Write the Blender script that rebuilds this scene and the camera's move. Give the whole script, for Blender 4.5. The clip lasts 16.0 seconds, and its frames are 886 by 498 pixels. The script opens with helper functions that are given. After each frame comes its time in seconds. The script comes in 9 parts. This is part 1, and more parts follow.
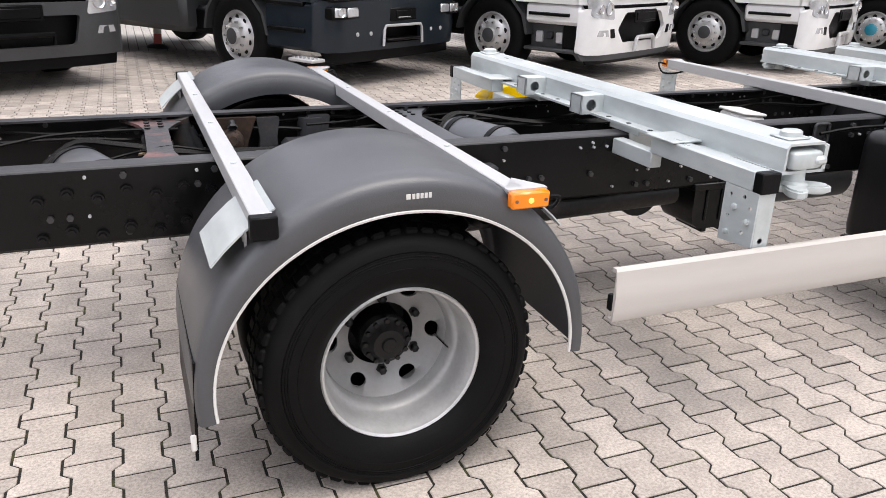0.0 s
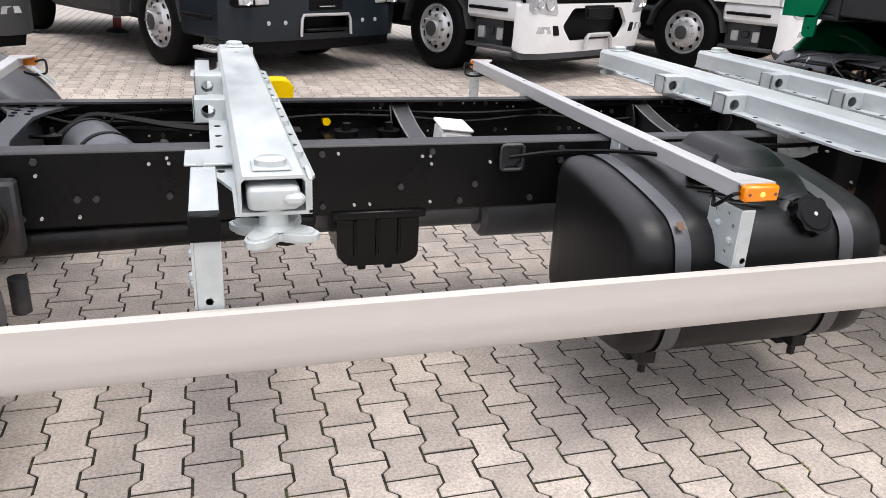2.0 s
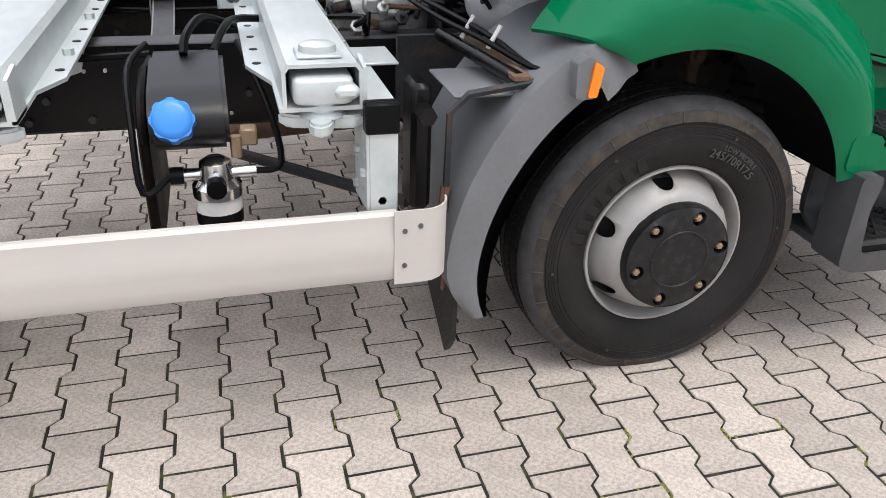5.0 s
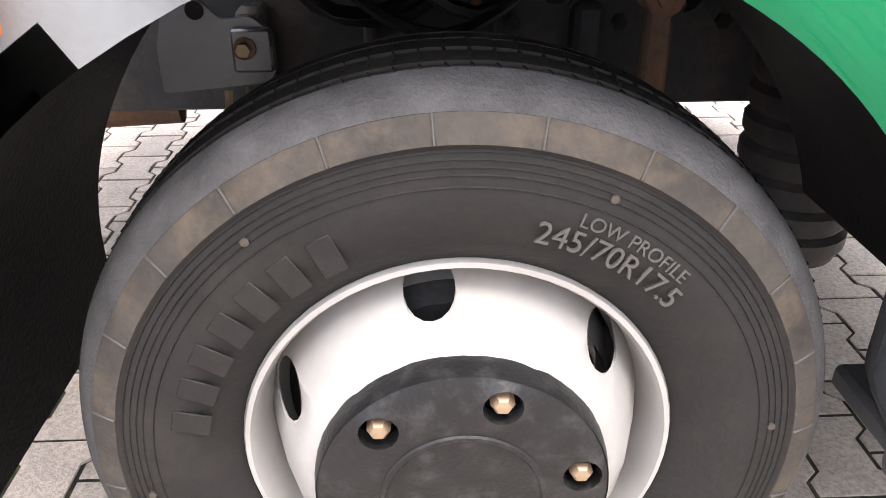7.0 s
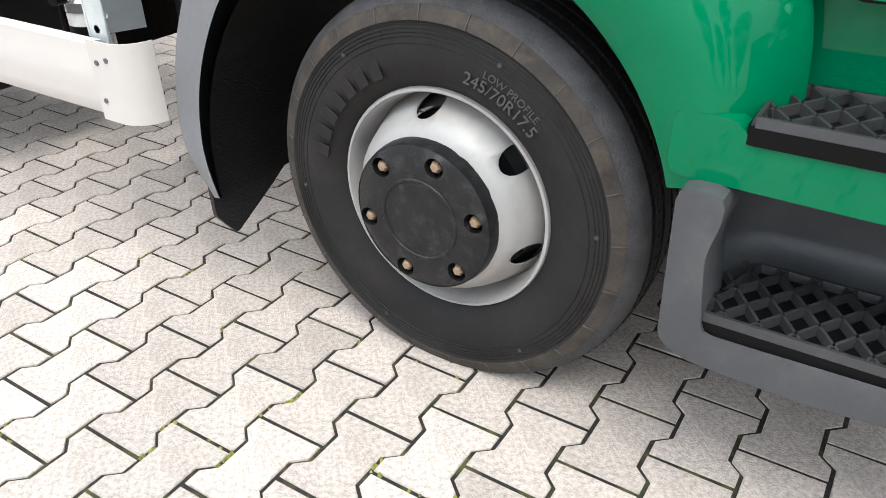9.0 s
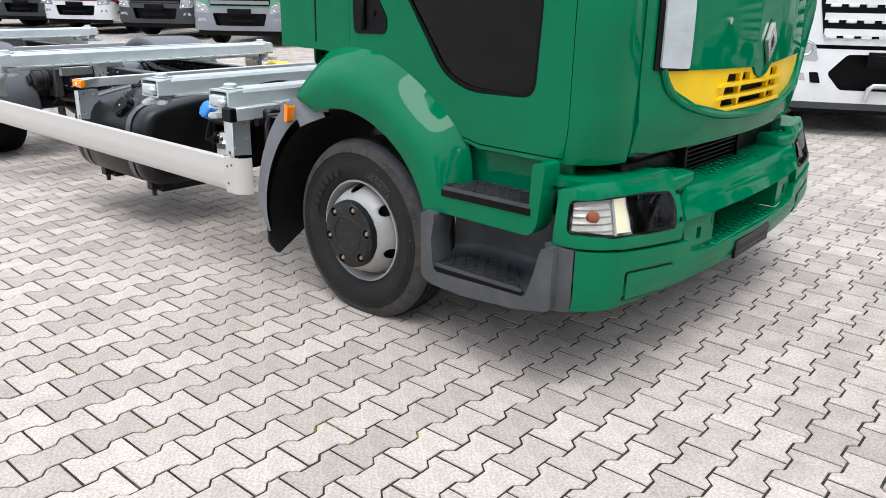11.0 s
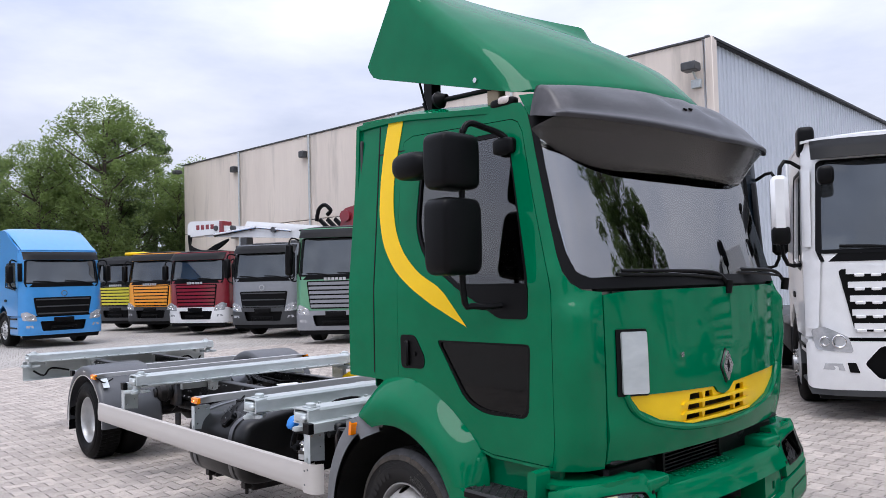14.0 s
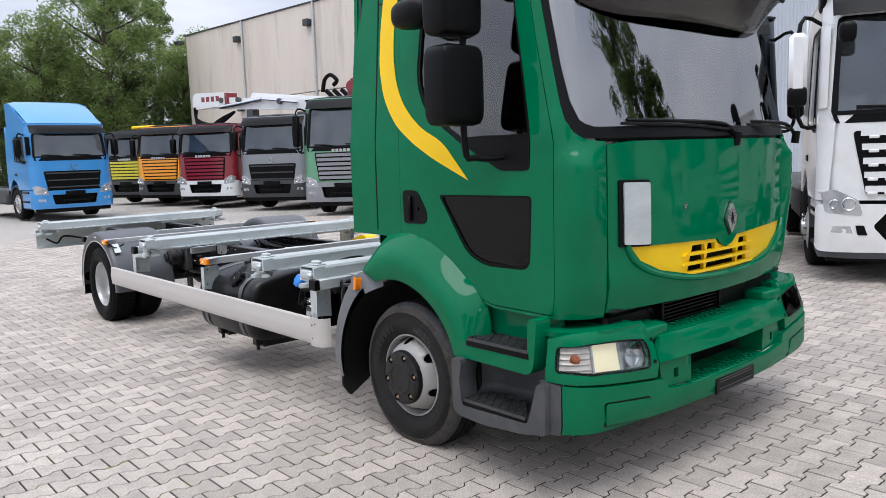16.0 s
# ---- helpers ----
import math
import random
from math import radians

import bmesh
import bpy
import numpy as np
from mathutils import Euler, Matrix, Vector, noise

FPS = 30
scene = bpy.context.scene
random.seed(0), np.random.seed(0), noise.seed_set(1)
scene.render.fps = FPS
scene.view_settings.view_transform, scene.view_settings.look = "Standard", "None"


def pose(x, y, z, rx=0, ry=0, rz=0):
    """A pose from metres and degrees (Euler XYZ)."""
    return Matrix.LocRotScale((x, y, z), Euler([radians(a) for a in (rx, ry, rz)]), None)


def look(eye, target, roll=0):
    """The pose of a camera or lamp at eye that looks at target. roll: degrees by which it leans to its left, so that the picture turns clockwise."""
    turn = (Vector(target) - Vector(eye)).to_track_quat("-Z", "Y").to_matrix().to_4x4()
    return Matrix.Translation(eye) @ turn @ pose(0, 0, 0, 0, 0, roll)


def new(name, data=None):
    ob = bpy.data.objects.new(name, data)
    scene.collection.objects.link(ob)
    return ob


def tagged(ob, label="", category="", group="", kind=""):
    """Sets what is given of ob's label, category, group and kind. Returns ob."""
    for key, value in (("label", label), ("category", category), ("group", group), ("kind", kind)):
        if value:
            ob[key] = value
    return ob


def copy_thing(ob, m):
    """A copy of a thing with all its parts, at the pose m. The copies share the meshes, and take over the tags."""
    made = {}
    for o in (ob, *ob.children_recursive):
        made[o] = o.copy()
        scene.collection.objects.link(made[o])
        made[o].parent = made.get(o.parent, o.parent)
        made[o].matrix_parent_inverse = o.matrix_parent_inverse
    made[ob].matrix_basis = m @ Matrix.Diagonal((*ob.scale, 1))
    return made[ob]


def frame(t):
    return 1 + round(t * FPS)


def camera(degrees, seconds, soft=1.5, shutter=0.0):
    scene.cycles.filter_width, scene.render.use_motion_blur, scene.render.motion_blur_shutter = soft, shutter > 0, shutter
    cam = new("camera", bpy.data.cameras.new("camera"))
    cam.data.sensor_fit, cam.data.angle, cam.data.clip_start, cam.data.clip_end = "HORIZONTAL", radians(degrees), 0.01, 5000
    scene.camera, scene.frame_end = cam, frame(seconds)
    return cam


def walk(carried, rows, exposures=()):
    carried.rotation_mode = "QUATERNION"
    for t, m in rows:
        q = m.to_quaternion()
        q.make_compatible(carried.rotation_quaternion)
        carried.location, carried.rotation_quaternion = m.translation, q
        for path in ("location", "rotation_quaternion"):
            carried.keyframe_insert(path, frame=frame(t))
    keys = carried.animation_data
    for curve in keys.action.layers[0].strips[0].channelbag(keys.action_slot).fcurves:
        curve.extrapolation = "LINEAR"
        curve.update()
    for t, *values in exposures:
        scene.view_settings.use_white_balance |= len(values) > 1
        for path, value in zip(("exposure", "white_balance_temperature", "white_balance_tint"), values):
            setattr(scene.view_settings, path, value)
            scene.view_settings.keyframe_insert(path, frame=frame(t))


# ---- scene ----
cam = camera(60.0, 16.0, soft=0.45)
PATH = [
    (0, (-0.622, -2.942, 1.445), (0.091, -1.214, 0.735), 1.7),
    (0.5, (-0.168, -2.994, 1.449), (0.493, -1.246, 0.737), 1.9),
    (1, (0.251, -2.966, 1.43), (0.855, -1.199, 0.713), 2.0),
    (1.5, (0.71, -2.926, 1.437), (1.277, -1.151, 0.711), 2.5),
    (2, (1.182, -2.958, 1.454), (1.738, -1.182, 0.722), 2.9),
    (2.5, (1.657, -2.902, 1.437), (2.215, -1.131, 0.695), 3.0),
    (3, (2.116, -2.912, 1.446), (2.685, -1.151, 0.688), 2.5),
    (3.5, (2.559, -2.915, 1.444), (3.138, -1.17, 0.657), 2.3),
    (4, (3.017, -2.839, 1.43), (3.606, -1.117, 0.602), 2.4),
    (4.5, (3.512, -2.836, 1.406), (4.061, -1.133, 0.512), 2.3),
    (5, (3.94, -2.727, 1.342), (4.445, -1.036, 0.402), 2.3),
    (5.2, (4.121, -2.639, 1.321), (4.592, -0.949, 0.362), 2.3),
    (7.3, (5.048, -1.667, 0.964), (5.053, 0.101, 0.029), -1.2),
    (7.5, (5.064, -1.637, 0.977), (5.033, 0.138, 0.055), -1.9),
    (8, (5.136, -1.682, 1.027), (4.958, 0.021, -0.007), -3.2),
    (8.2, (5.227, -1.789, 1.027), (4.817, -0.171, -0.075), -3.7),
    (8.5, (5.392, -1.99, 1.084), (4.763, -0.465, -0.047), -3.2),
    (9, (5.778, -2.23, 1.106), (4.852, -0.806, 0.051), -1.1),
    (9.5, (6.243, -2.446, 1.144), (5.186, -1.022, 0.218), 0.6),
    (9.7, (6.432, -2.545, 1.168), (5.334, -1.121, 0.294), 0.9),
    (11.8, (7.98, -3.712, 1.54), (6.662, -2.284, 1.071), 0.4),
    (12, (8.078, -3.733, 1.556), (6.732, -2.312, 1.146), 0.2),
    (12.5, (8.282, -3.777, 1.629), (6.88, -2.374, 1.376), -0.3),
    (13, (8.352, -3.827, 1.679), (6.913, -2.441, 1.583), -0.7),
    (13.5, (8.361, -3.837, 1.71), (6.902, -2.469, 1.735), -1.1),
    (14, (8.359, -3.82, 1.733), (6.886, -2.47, 1.812), -1.5),
    (14.5, (8.351, -3.797, 1.716), (6.864, -2.461, 1.766), -2.0),
    (15, (8.35, -3.77, 1.67), (6.853, -2.443, 1.637), -2.2),
    (15.5, (8.352, -3.757, 1.64), (6.856, -2.437, 1.497), -2.1),
    (16, (8.36, -3.764, 1.622), (6.872, -2.45, 1.377), -1.9),
]
EXPOSURES = [(0.0, 0.45, 6850, 11), (4.0, 0.45, 6850, 11), (5.2, 0.58, 6750, 9), (7.3, 2.05, 7000, 13), (8.0, 1.95, 6800, 9), (8.5, 1.5, 6500, 3), (9.0, 1.05, 6500, 5), (9.7, 0.85, 6400, 4), (11.8, 0.3, 6350, 8), (12.5, 0.25, 6350, 9), (13.0, 0.25, 6300, 10), (13.5, 0.12, 6200, 13), (14.5, 0.06, 6150, 12), (16.0, 0.15, 6300, 9)]
walk(cam, [(t, look(eye, target, roll)) for t, eye, target, roll in PATH], EXPOSURES)

# ---- world and sun ----
world = bpy.data.worlds.new("overcast_sky")
scene.world = world
world.use_nodes = True
wn, wl = world.node_tree.nodes, world.node_tree.links
wn.clear()
sky = wn.new("ShaderNodeTexSky")
sky.sky_type, sky.sun_disc, sky.sun_elevation, sky.sun_rotation = "NISHITA", False, radians(69), radians(148)
coord = wn.new("ShaderNodeTexCoord")
stretch = wn.new("ShaderNodeMapping")
stretch.inputs["Scale"].default_value = (1.0, 1.0, 3.2)
clouds = wn.new("ShaderNodeTexNoise")
clouds.inputs["Scale"].default_value, clouds.inputs["Detail"].default_value, clouds.inputs["Roughness"].default_value = 2.6, 6.0, 0.55
ramp = wn.new("ShaderNodeValToRGB")
ramp.color_ramp.elements[0].position, ramp.color_ramp.elements[0].color = 0.30, (5.2, 5.6, 6.9, 1)
ramp.color_ramp.elements[1].position, ramp.color_ramp.elements[1].color = 0.66, (8.3, 8.4, 9.1, 1)
mixsky = wn.new("ShaderNodeMix")
mixsky.data_type = "RGBA"
mixsky.inputs["Factor"].default_value = 0.9
back, wout = wn.new("ShaderNodeBackground"), wn.new("ShaderNodeOutputWorld")
back.inputs["Strength"].default_value = 0.118
wl.new(coord.outputs["Generated"], stretch.inputs["Vector"])
wl.new(stretch.outputs["Vector"], clouds.inputs["Vector"])
wl.new(clouds.outputs["Fac"], ramp.inputs["Fac"])
wl.new(sky.outputs["Color"], mixsky.inputs[6])
wl.new(ramp.outputs["Color"], mixsky.inputs[7])
# an overcast sky is brighter overhead than at the horizon
parts = wn.new("ShaderNodeSeparateXYZ")
grade = wn.new("ShaderNodeMapRange")
grade.inputs["From Min"].default_value, grade.inputs["From Max"].default_value, grade.inputs["To Min"].default_value, grade.inputs["To Max"].default_value = 0.1, 1.0, 0.82, 2.1
scaled = wn.new("ShaderNodeVectorMath")
scaled.operation = "SCALE"
wl.new(coord.outputs["Generated"], parts.inputs[0])
wl.new(parts.outputs["Z"], grade.inputs["Value"])
wl.new(mixsky.outputs[2], scaled.inputs[0])
wl.new(grade.outputs[0], scaled.inputs["Scale"])
wl.new(scaled.outputs[0], back.inputs["Color"])
wl.new(back.outputs["Background"], wout.inputs["Surface"])

sun_data = bpy.data.lights.new("sun", "SUN")
sun_data.energy, sun_data.angle, sun_data.color = 1.5, radians(35), (1.0, 0.96, 0.9)
sun = new("sun", sun_data)
sun.matrix_world = look((5, -8, 25), (0, 0, 0))

# ---- materials ----
def material(name, colour, rough=0.5, metal=0.0, dark=None, scale=6.0, fine=80.0, bump=0.0, bump_scale=60.0, coat=0.0, random_amount=0.0, rough_var=0.12, dirt=None, dirt_scale=2.0, dirt_amount=0.5, stretch=(1, 1, 1), spec=0.5):
    """A surface with a broad and a fine variation of colour, uneven gloss, dirt patches and relief."""
    m = bpy.data.materials.new(name)
    m.use_nodes = True
    n, l = m.node_tree.nodes, m.node_tree.links
    b = n["Principled BSDF"]
    tc = n.new("ShaderNodeTexCoord")
    mp = n.new("ShaderNodeMapping")
    mp.inputs["Scale"].default_value = stretch
    l.new(tc.outputs["Object"], mp.inputs["Vector"])
    broad, small = n.new("ShaderNodeTexNoise"), n.new("ShaderNodeTexNoise")
    broad.inputs["Scale"].default_value, broad.inputs["Detail"].default_value = scale, 5
    small.inputs["Scale"].default_value, small.inputs["Detail"].default_value = fine, 3
    l.new(mp.outputs["Vector"], broad.inputs["Vector"])
    l.new(mp.outputs["Vector"], small.inputs["Vector"])
    add = n.new("ShaderNodeMath")
    add.operation = "MULTIPLY_ADD"
    add.inputs[1].default_value = 0.35
    l.new(small.outputs["Fac"], add.inputs[0])
    l.new(broad.outputs["Fac"], add.inputs[2])
    r = n.new("ShaderNodeMapRange")
    r.inputs["From Min"].default_value, r.inputs["From Max"].default_value = 0.42, 0.95
    l.new(add.outputs[0], r.inputs["Value"])
    mix = n.new("ShaderNodeMix")
    mix.data_type = "RGBA"
    dark = dark or tuple(c * 0.75 for c in colour)
    mix.inputs[6].default_value, mix.inputs[7].default_value = (*dark, 1), (*colour, 1)
    l.new(r.outputs[0], mix.inputs["Factor"])
    last = mix.outputs[2]
    if random_amount:
        info = n.new("ShaderNodeObjectInfo")
        geo = n.new("ShaderNodeNewGeometry")
        both = n.new("ShaderNodeMath")
        both.operation = "ADD"
        l.new(info.outputs["Random"], both.inputs[0])
        l.new(geo.outputs["Random Per Island"], both.inputs[1])
        fract = n.new("ShaderNodeMath")
        fract.operation = "FRACT"
        l.new(both.outputs[0], fract.inputs[0])
        rr = n.new("ShaderNodeMapRange")
        rr.inputs["To Min"].default_value, rr.inputs["To Max"].default_value = 1 - random_amount, 1 + random_amount
        l.new(fract.outputs[0], rr.inputs["Value"])
        hsv = n.new("ShaderNodeHueSaturation")
        l.new(last, hsv.inputs["Color"])
        l.new(rr.outputs[0], hsv.inputs["Value"])
        last = hsv.outputs["Color"]
    if dirt:
        dn = n.new("ShaderNodeTexNoise")
        dn.inputs["Scale"].default_value, dn.inputs["Detail"].default_value, dn.inputs["Roughness"].default_value = dirt_scale, 7, 0.65
        l.new(mp.outputs["Vector"], dn.inputs["Vector"])
        dr = n.new("ShaderNodeMapRange")
        dr.inputs["From Min"].default_value, dr.inputs["From Max"].default_value, dr.inputs["To Max"].default_value = 0.5, 0.72, dirt_amount
        l.new(dn.outputs["Fac"], dr.inputs["Value"])
        dm = n.new("ShaderNodeMix")
        dm.data_type = "RGBA"
        dm.inputs[7].default_value = (*dirt, 1)
        l.new(last, dm.inputs[6])
        l.new(dr.outputs[0], dm.inputs["Factor"])
        last = dm.outputs[2]
    l.new(last, b.inputs["Base Color"])
    ro = n.new("ShaderNodeMapRange")
    ro.inputs["To Min"].default_value, ro.inputs["To Max"].default_value = max(0.02, rough - rough_var), min(1, rough + rough_var)
    l.new(broad.outputs["Fac"], ro.inputs["Value"])
    l.new(ro.outputs[0], b.inputs["Roughness"])
    b.inputs["Metallic"].default_value = metal
    b.inputs["Coat Weight"].default_value = coat
    b.inputs["Coat Roughness"].default_value = 0.04
    b.inputs["Specular IOR Level"].default_value = spec
    if bump:
        bn = n.new("ShaderNodeTexNoise")
        bn.inputs["Scale"].default_value, bn.inputs["Detail"].default_value = bump_scale, 4
        l.new(mp.outputs["Vector"], bn.inputs["Vector"])
        bp = n.new("ShaderNodeBump")
        bp.inputs["Strength"].default_value, bp.inputs["Distance"].default_value = bump, 0.004
        l.new(bn.outputs["Fac"], bp.inputs["Height"])
        l.new(bp.outputs["Normal"], b.inputs["Normal"])
    return m


def glass(name, colour, alpha, rough=0.02):
    m = bpy.data.materials.new(name)
    m.use_nodes = True
    n, l = m.node_tree.nodes, m.node_tree.links
    n.remove(n["Principled BSDF"])
    tr, gl, mix, fr = n.new("ShaderNodeBsdfTransparent"), n.new("ShaderNodeBsdfGlossy"), n.new("ShaderNodeMixShader"), n.new("ShaderNodeFresnel")
    tr.inputs["Color"].default_value = (*colour, 1)
    gl.inputs["Roughness"].default_value = rough
    fr.inputs["IOR"].default_value = alpha
    l.new(fr.outputs[0], mix.inputs[0])
    l.new(tr.outputs[0], mix.inputs[1])
    l.new(gl.outputs[0], mix.inputs[2])
    l.new(mix.outputs[0], n["Material Output"].inputs["Surface"])
    return m


def glow(name, colour, strength, base):
    m = bpy.data.materials.new(name)
    m.use_nodes = True
    b = m.node_tree.nodes["Principled BSDF"]
    b.inputs["Base Color"].default_value = (*base, 1)
    b.inputs["Emission Color"].default_value = (*colour, 1)
    b.inputs["Emission Strength"].default_value = strength
    b.inputs["Roughness"].default_value = 0.15
    return m


GREEN = material("green_metallic_paint", (0.0003, 0.146, 0.060), 0.3, 0.0, dark=(0.0002, 0.122, 0.050), fine=900, coat=0.42, rough_var=0.04, spec=0.0)
MOSS = material("joint_moss", (0.26, 0.26, 0.05), 0.9, 0, dark=(0.11, 0.12, 0.03), scale=30, fine=300, random_amount=0.35)
YELLOW = material("yellow_paint", (0.88, 0.57, 0.001), 0.35, 0, coat=0.2, dark=(0.82, 0.52, 0.001), spec=0.2)
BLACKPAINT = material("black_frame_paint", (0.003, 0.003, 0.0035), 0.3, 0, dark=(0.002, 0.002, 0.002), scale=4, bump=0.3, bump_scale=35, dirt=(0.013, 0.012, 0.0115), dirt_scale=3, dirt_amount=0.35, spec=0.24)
RUSTBLACK = material("rust_streaked_black_plate", (0.004, 0.004, 0.0042), 0.45, 0, dark=(0.002, 0.002, 0.002), bump=0.4, bump_scale=50, dirt=(0.12, 0.05, 0.025), dirt_scale=11, dirt_amount=0.1, stretch=(1, 1, 0.22), spec=0.08)
BLACKGREASE = material("greasy_black_metal", (0.004, 0.004, 0.0045), 0.38, 0.0, dark=(0.002, 0.002, 0.002), bump=0.6, bump_scale=40, dirt=(0.045, 0.034, 0.027), dirt_scale=6, dirt_amount=0.45, spec=0.28)
PLASTIC = material("dark_grey_plastic", (0.062, 0.064, 0.07), 0.4, 0, dark=(0.048, 0.05, 0.055), bump=0.15, bump_scale=220, dirt=(0.085, 0.083, 0.08), dirt_scale=3, dirt_amount=0.2, spec=0.75)
FENDERGREY = material("grey_fender_plastic", (0.16, 0.165, 0.175), 0.5, 0, dark=(0.12, 0.125, 0.13), bump=0.1, bump_scale=200, dirt=(0.22, 0.2, 0.18), dirt_amount=0.3)
STEPGREY = material("grey_step_plastic", (0.062, 0.064, 0.069), 0.42, 0, dark=(0.045, 0.047, 0.05), bump=0.1, bump_scale=200, dirt=(0.13, 0.125, 0.12), dirt_scale=6, dirt_amount=0.3, spec=0.45)
TANKBLACK = material("black_tank_plastic", (0.005, 0.005, 0.0055), 0.38, 0, dark=(0.003, 0.003, 0.0035), bump=0.12, bump_scale=35, dirt=(0.02, 0.0195, 0.019), dirt_amount=0.25, spec=0.34)
VISOR = material("weathered_visor_plastic", (0.036, 0.033, 0.036), 0.34, 0, dark=(0.018, 0.017, 0.018), scale=5, fine=60, bump=0.15, bump_scale=150, dirt=(0.13, 0.12, 0.125), dirt_scale=2.5, dirt_amount=0.5, spec=0.4)
BRISTLE = material("bristled_spray_lining", (0.012, 0.0117, 0.0115), 0.6, 0, dark=(0.004, 0.004, 0.004), scale=90, fine=240, bump=1.0, bump_scale=140)
MATTBLACK = material("matt_black_plastic", (0.003, 0.003, 0.0034), 0.4, 0, bump=0.15, bump_scale=250, spec=0.13)
RUBBER = material("tyre_rubber", (0.0035, 0.0034, 0.0034), 0.6, 0, dark=(0.002, 0.002, 0.002), bump=0.2, bump_scale=120, dirt=(0.011, 0.0105, 0.01), dirt_scale=4, dirt_amount=0.35, spec=0.12)
RUBBERWORN = material("worn_tyre_rubber", (0.019, 0.018, 0.0176), 0.6, 0, dark=(0.0105, 0.01, 0.0098), bump=0.35, bump_scale=110, dirt=(0.042, 0.036, 0.031), dirt_scale=9, dirt_amount=0.3, spec=0.2)
SCUFF = material("scuffed_shoulder_rubber", (0.066, 0.058, 0.05), 0.72, 0, dark=(0.027, 0.0245, 0.0225), scale=14, fine=130, bump=0.5, bump_scale=120, dirt=(0.12, 0.092, 0.066), dirt_scale=18, dirt_amount=0.5, spec=0.2)
TREADGREY = material("road_worn_tread", (0.085, 0.0835, 0.0855), 0.7, 0, dark=(0.04, 0.0395, 0.0405), scale=25, fine=260, bump=0.6, bump_scale=200, spec=0.2)
DUSTMETAL = material("dusty_chassis_metal", (0.045, 0.047, 0.052), 0.6, 0, dark=(0.016, 0.017, 0.019), scale=8, bump=0.5, bump_scale=50, dirt=(0.14, 0.09, 0.055), dirt_scale=7, dirt_amount=0.45, spec=0.3)
BARESTEEL = material("dull_weathered_steel", (0.30, 0.30, 0.31), 0.5, 0.4, dark=(0.16, 0.16, 0.165), scale=12, bump=0.3, bump_scale=60, dirt=(0.30, 0.17, 0.09), dirt_scale=9, dirt_amount=0.8)
CASTALU = material("oily_cast_aluminium", (0.55, 0.55, 0.54), 0.42, 0.4, dark=(0.18, 0.176, 0.17), scale=16, bump=0.5, bump_scale=70, dirt=(0.06, 0.05, 0.042), dirt_scale=9, dirt_amount=0.7)
# dusty black; on the rail tops its paler base stands in for sky sheen
DUSTSHEEN = material("dusty_black_paint_with_sheen", (0.035, 0.035, 0.038), 0.42, 0, dark=(0.016, 0.016, 0.0175), scale=6, fine=60, bump=0.2, bump_scale=60, dirt=(0.075, 0.066, 0.06), dirt_scale=5, dirt_amount=0.4, spec=0.45)
PIPEGREY = material("grey_ducting_plastic", (0.36, 0.365, 0.375), 0.3, 0, dark=(0.26, 0.265, 0.27), scale=8, bump=0.2, bump_scale=90, dirt=(0.3, 0.29, 0.28), dirt_scale=5, dirt_amount=0.35)
GALV = material("galvanised_steel", (0.575, 0.61, 0.607), 0.36, 0.25, dark=(0.42, 0.46, 0.465), scale=9, fine=45, bump=0.12, bump_scale=30, rough_var=0.2, dirt=(0.68, 0.69, 0.67), dirt_scale=5, dirt_amount=0.45, stretch=(1, 0.35, 1))
ALU = material("pale_aluminium_profile", (0.52, 0.485, 0.45), 0.5, 0.0, dark=(0.47, 0.44, 0.41), scale=2, fine=60, stretch=(0.15, 1, 1), dirt=(0.42, 0.39, 0.36), dirt_scale=1.2, dirt_amount=0.3)
BARALU = material("bare_aluminium_bar", (0.52, 0.52, 0.525), 0.42, 0.2, dark=(0.42, 0.42, 0.425), stretch=(1, 0.2, 1), dirt=(0.32, 0.32, 0.32), dirt_scale=6, dirt_amount=0.4)
RIMSILVER = material("silver_wheel_paint", (0.27, 0.268, 0.265), 0.42, 0.2, dark=(0.2, 0.198, 0.195), dirt=(0.16, 0.145, 0.125), dirt_scale=7, dirt_amount=0.4)
RIMBARREL = material("bright_rim_barrel", (0.62, 0.62, 0.615), 0.33, 0.45, dark=(0.42, 0.42, 0.42), dirt=(0.3, 0.28, 0.25), dirt_scale=9, dirt_amount=0.35)
RIMWHITE = material("pale_silver_wheel_paint", (0.35, 0.342, 0.33), 0.42, 0.1, dark=(0.285, 0.277, 0.268), dirt=(0.25, 0.18, 0.11), dirt_scale=9, dirt_amount=0.35)
TRIMLIGHT = material("pale_lamp_divider", (0.5, 0.5, 0.5), 0.3, 0)
INDICATOR = material("ribbed_clear_indicator", (0.72, 0.66, 0.62), 0.2, 0.1, dark=(0.5, 0.42, 0.38), scale=25, fine=90)
LAMPBOWL = material("bright_lamp_reflector", (0.8, 0.8, 0.8), 0.22, 0.6, dark=(0.6, 0.6, 0.6), fine=60)
CHROME = material("bright_metal", (0.7, 0.7, 0.7), 0.16, 1.0, dark=(0.6, 0.6, 0.6))
RUST = material("rusty_steel", (0.20, 0.11, 0.065), 0.8, 0.2, dark=(0.09, 0.06, 0.045), bump=0.5, bump_scale=90, scale=20)
STRAP = material("grey_strap_steel", (0.13, 0.135, 0.145), 0.38, 0.6, dirt=(0.2, 0.16, 0.13), dirt_amount=0.2)
WHITEPLASTIC = material("white_plastic", (0.74, 0.73, 0.70), 0.4, 0, dirt=(0.5, 0.48, 0.44), dirt_amount=0.2)
BLUECAP = material("blue_plastic", (0.03, 0.24, 0.72), 0.35, 0, bump=0.1)
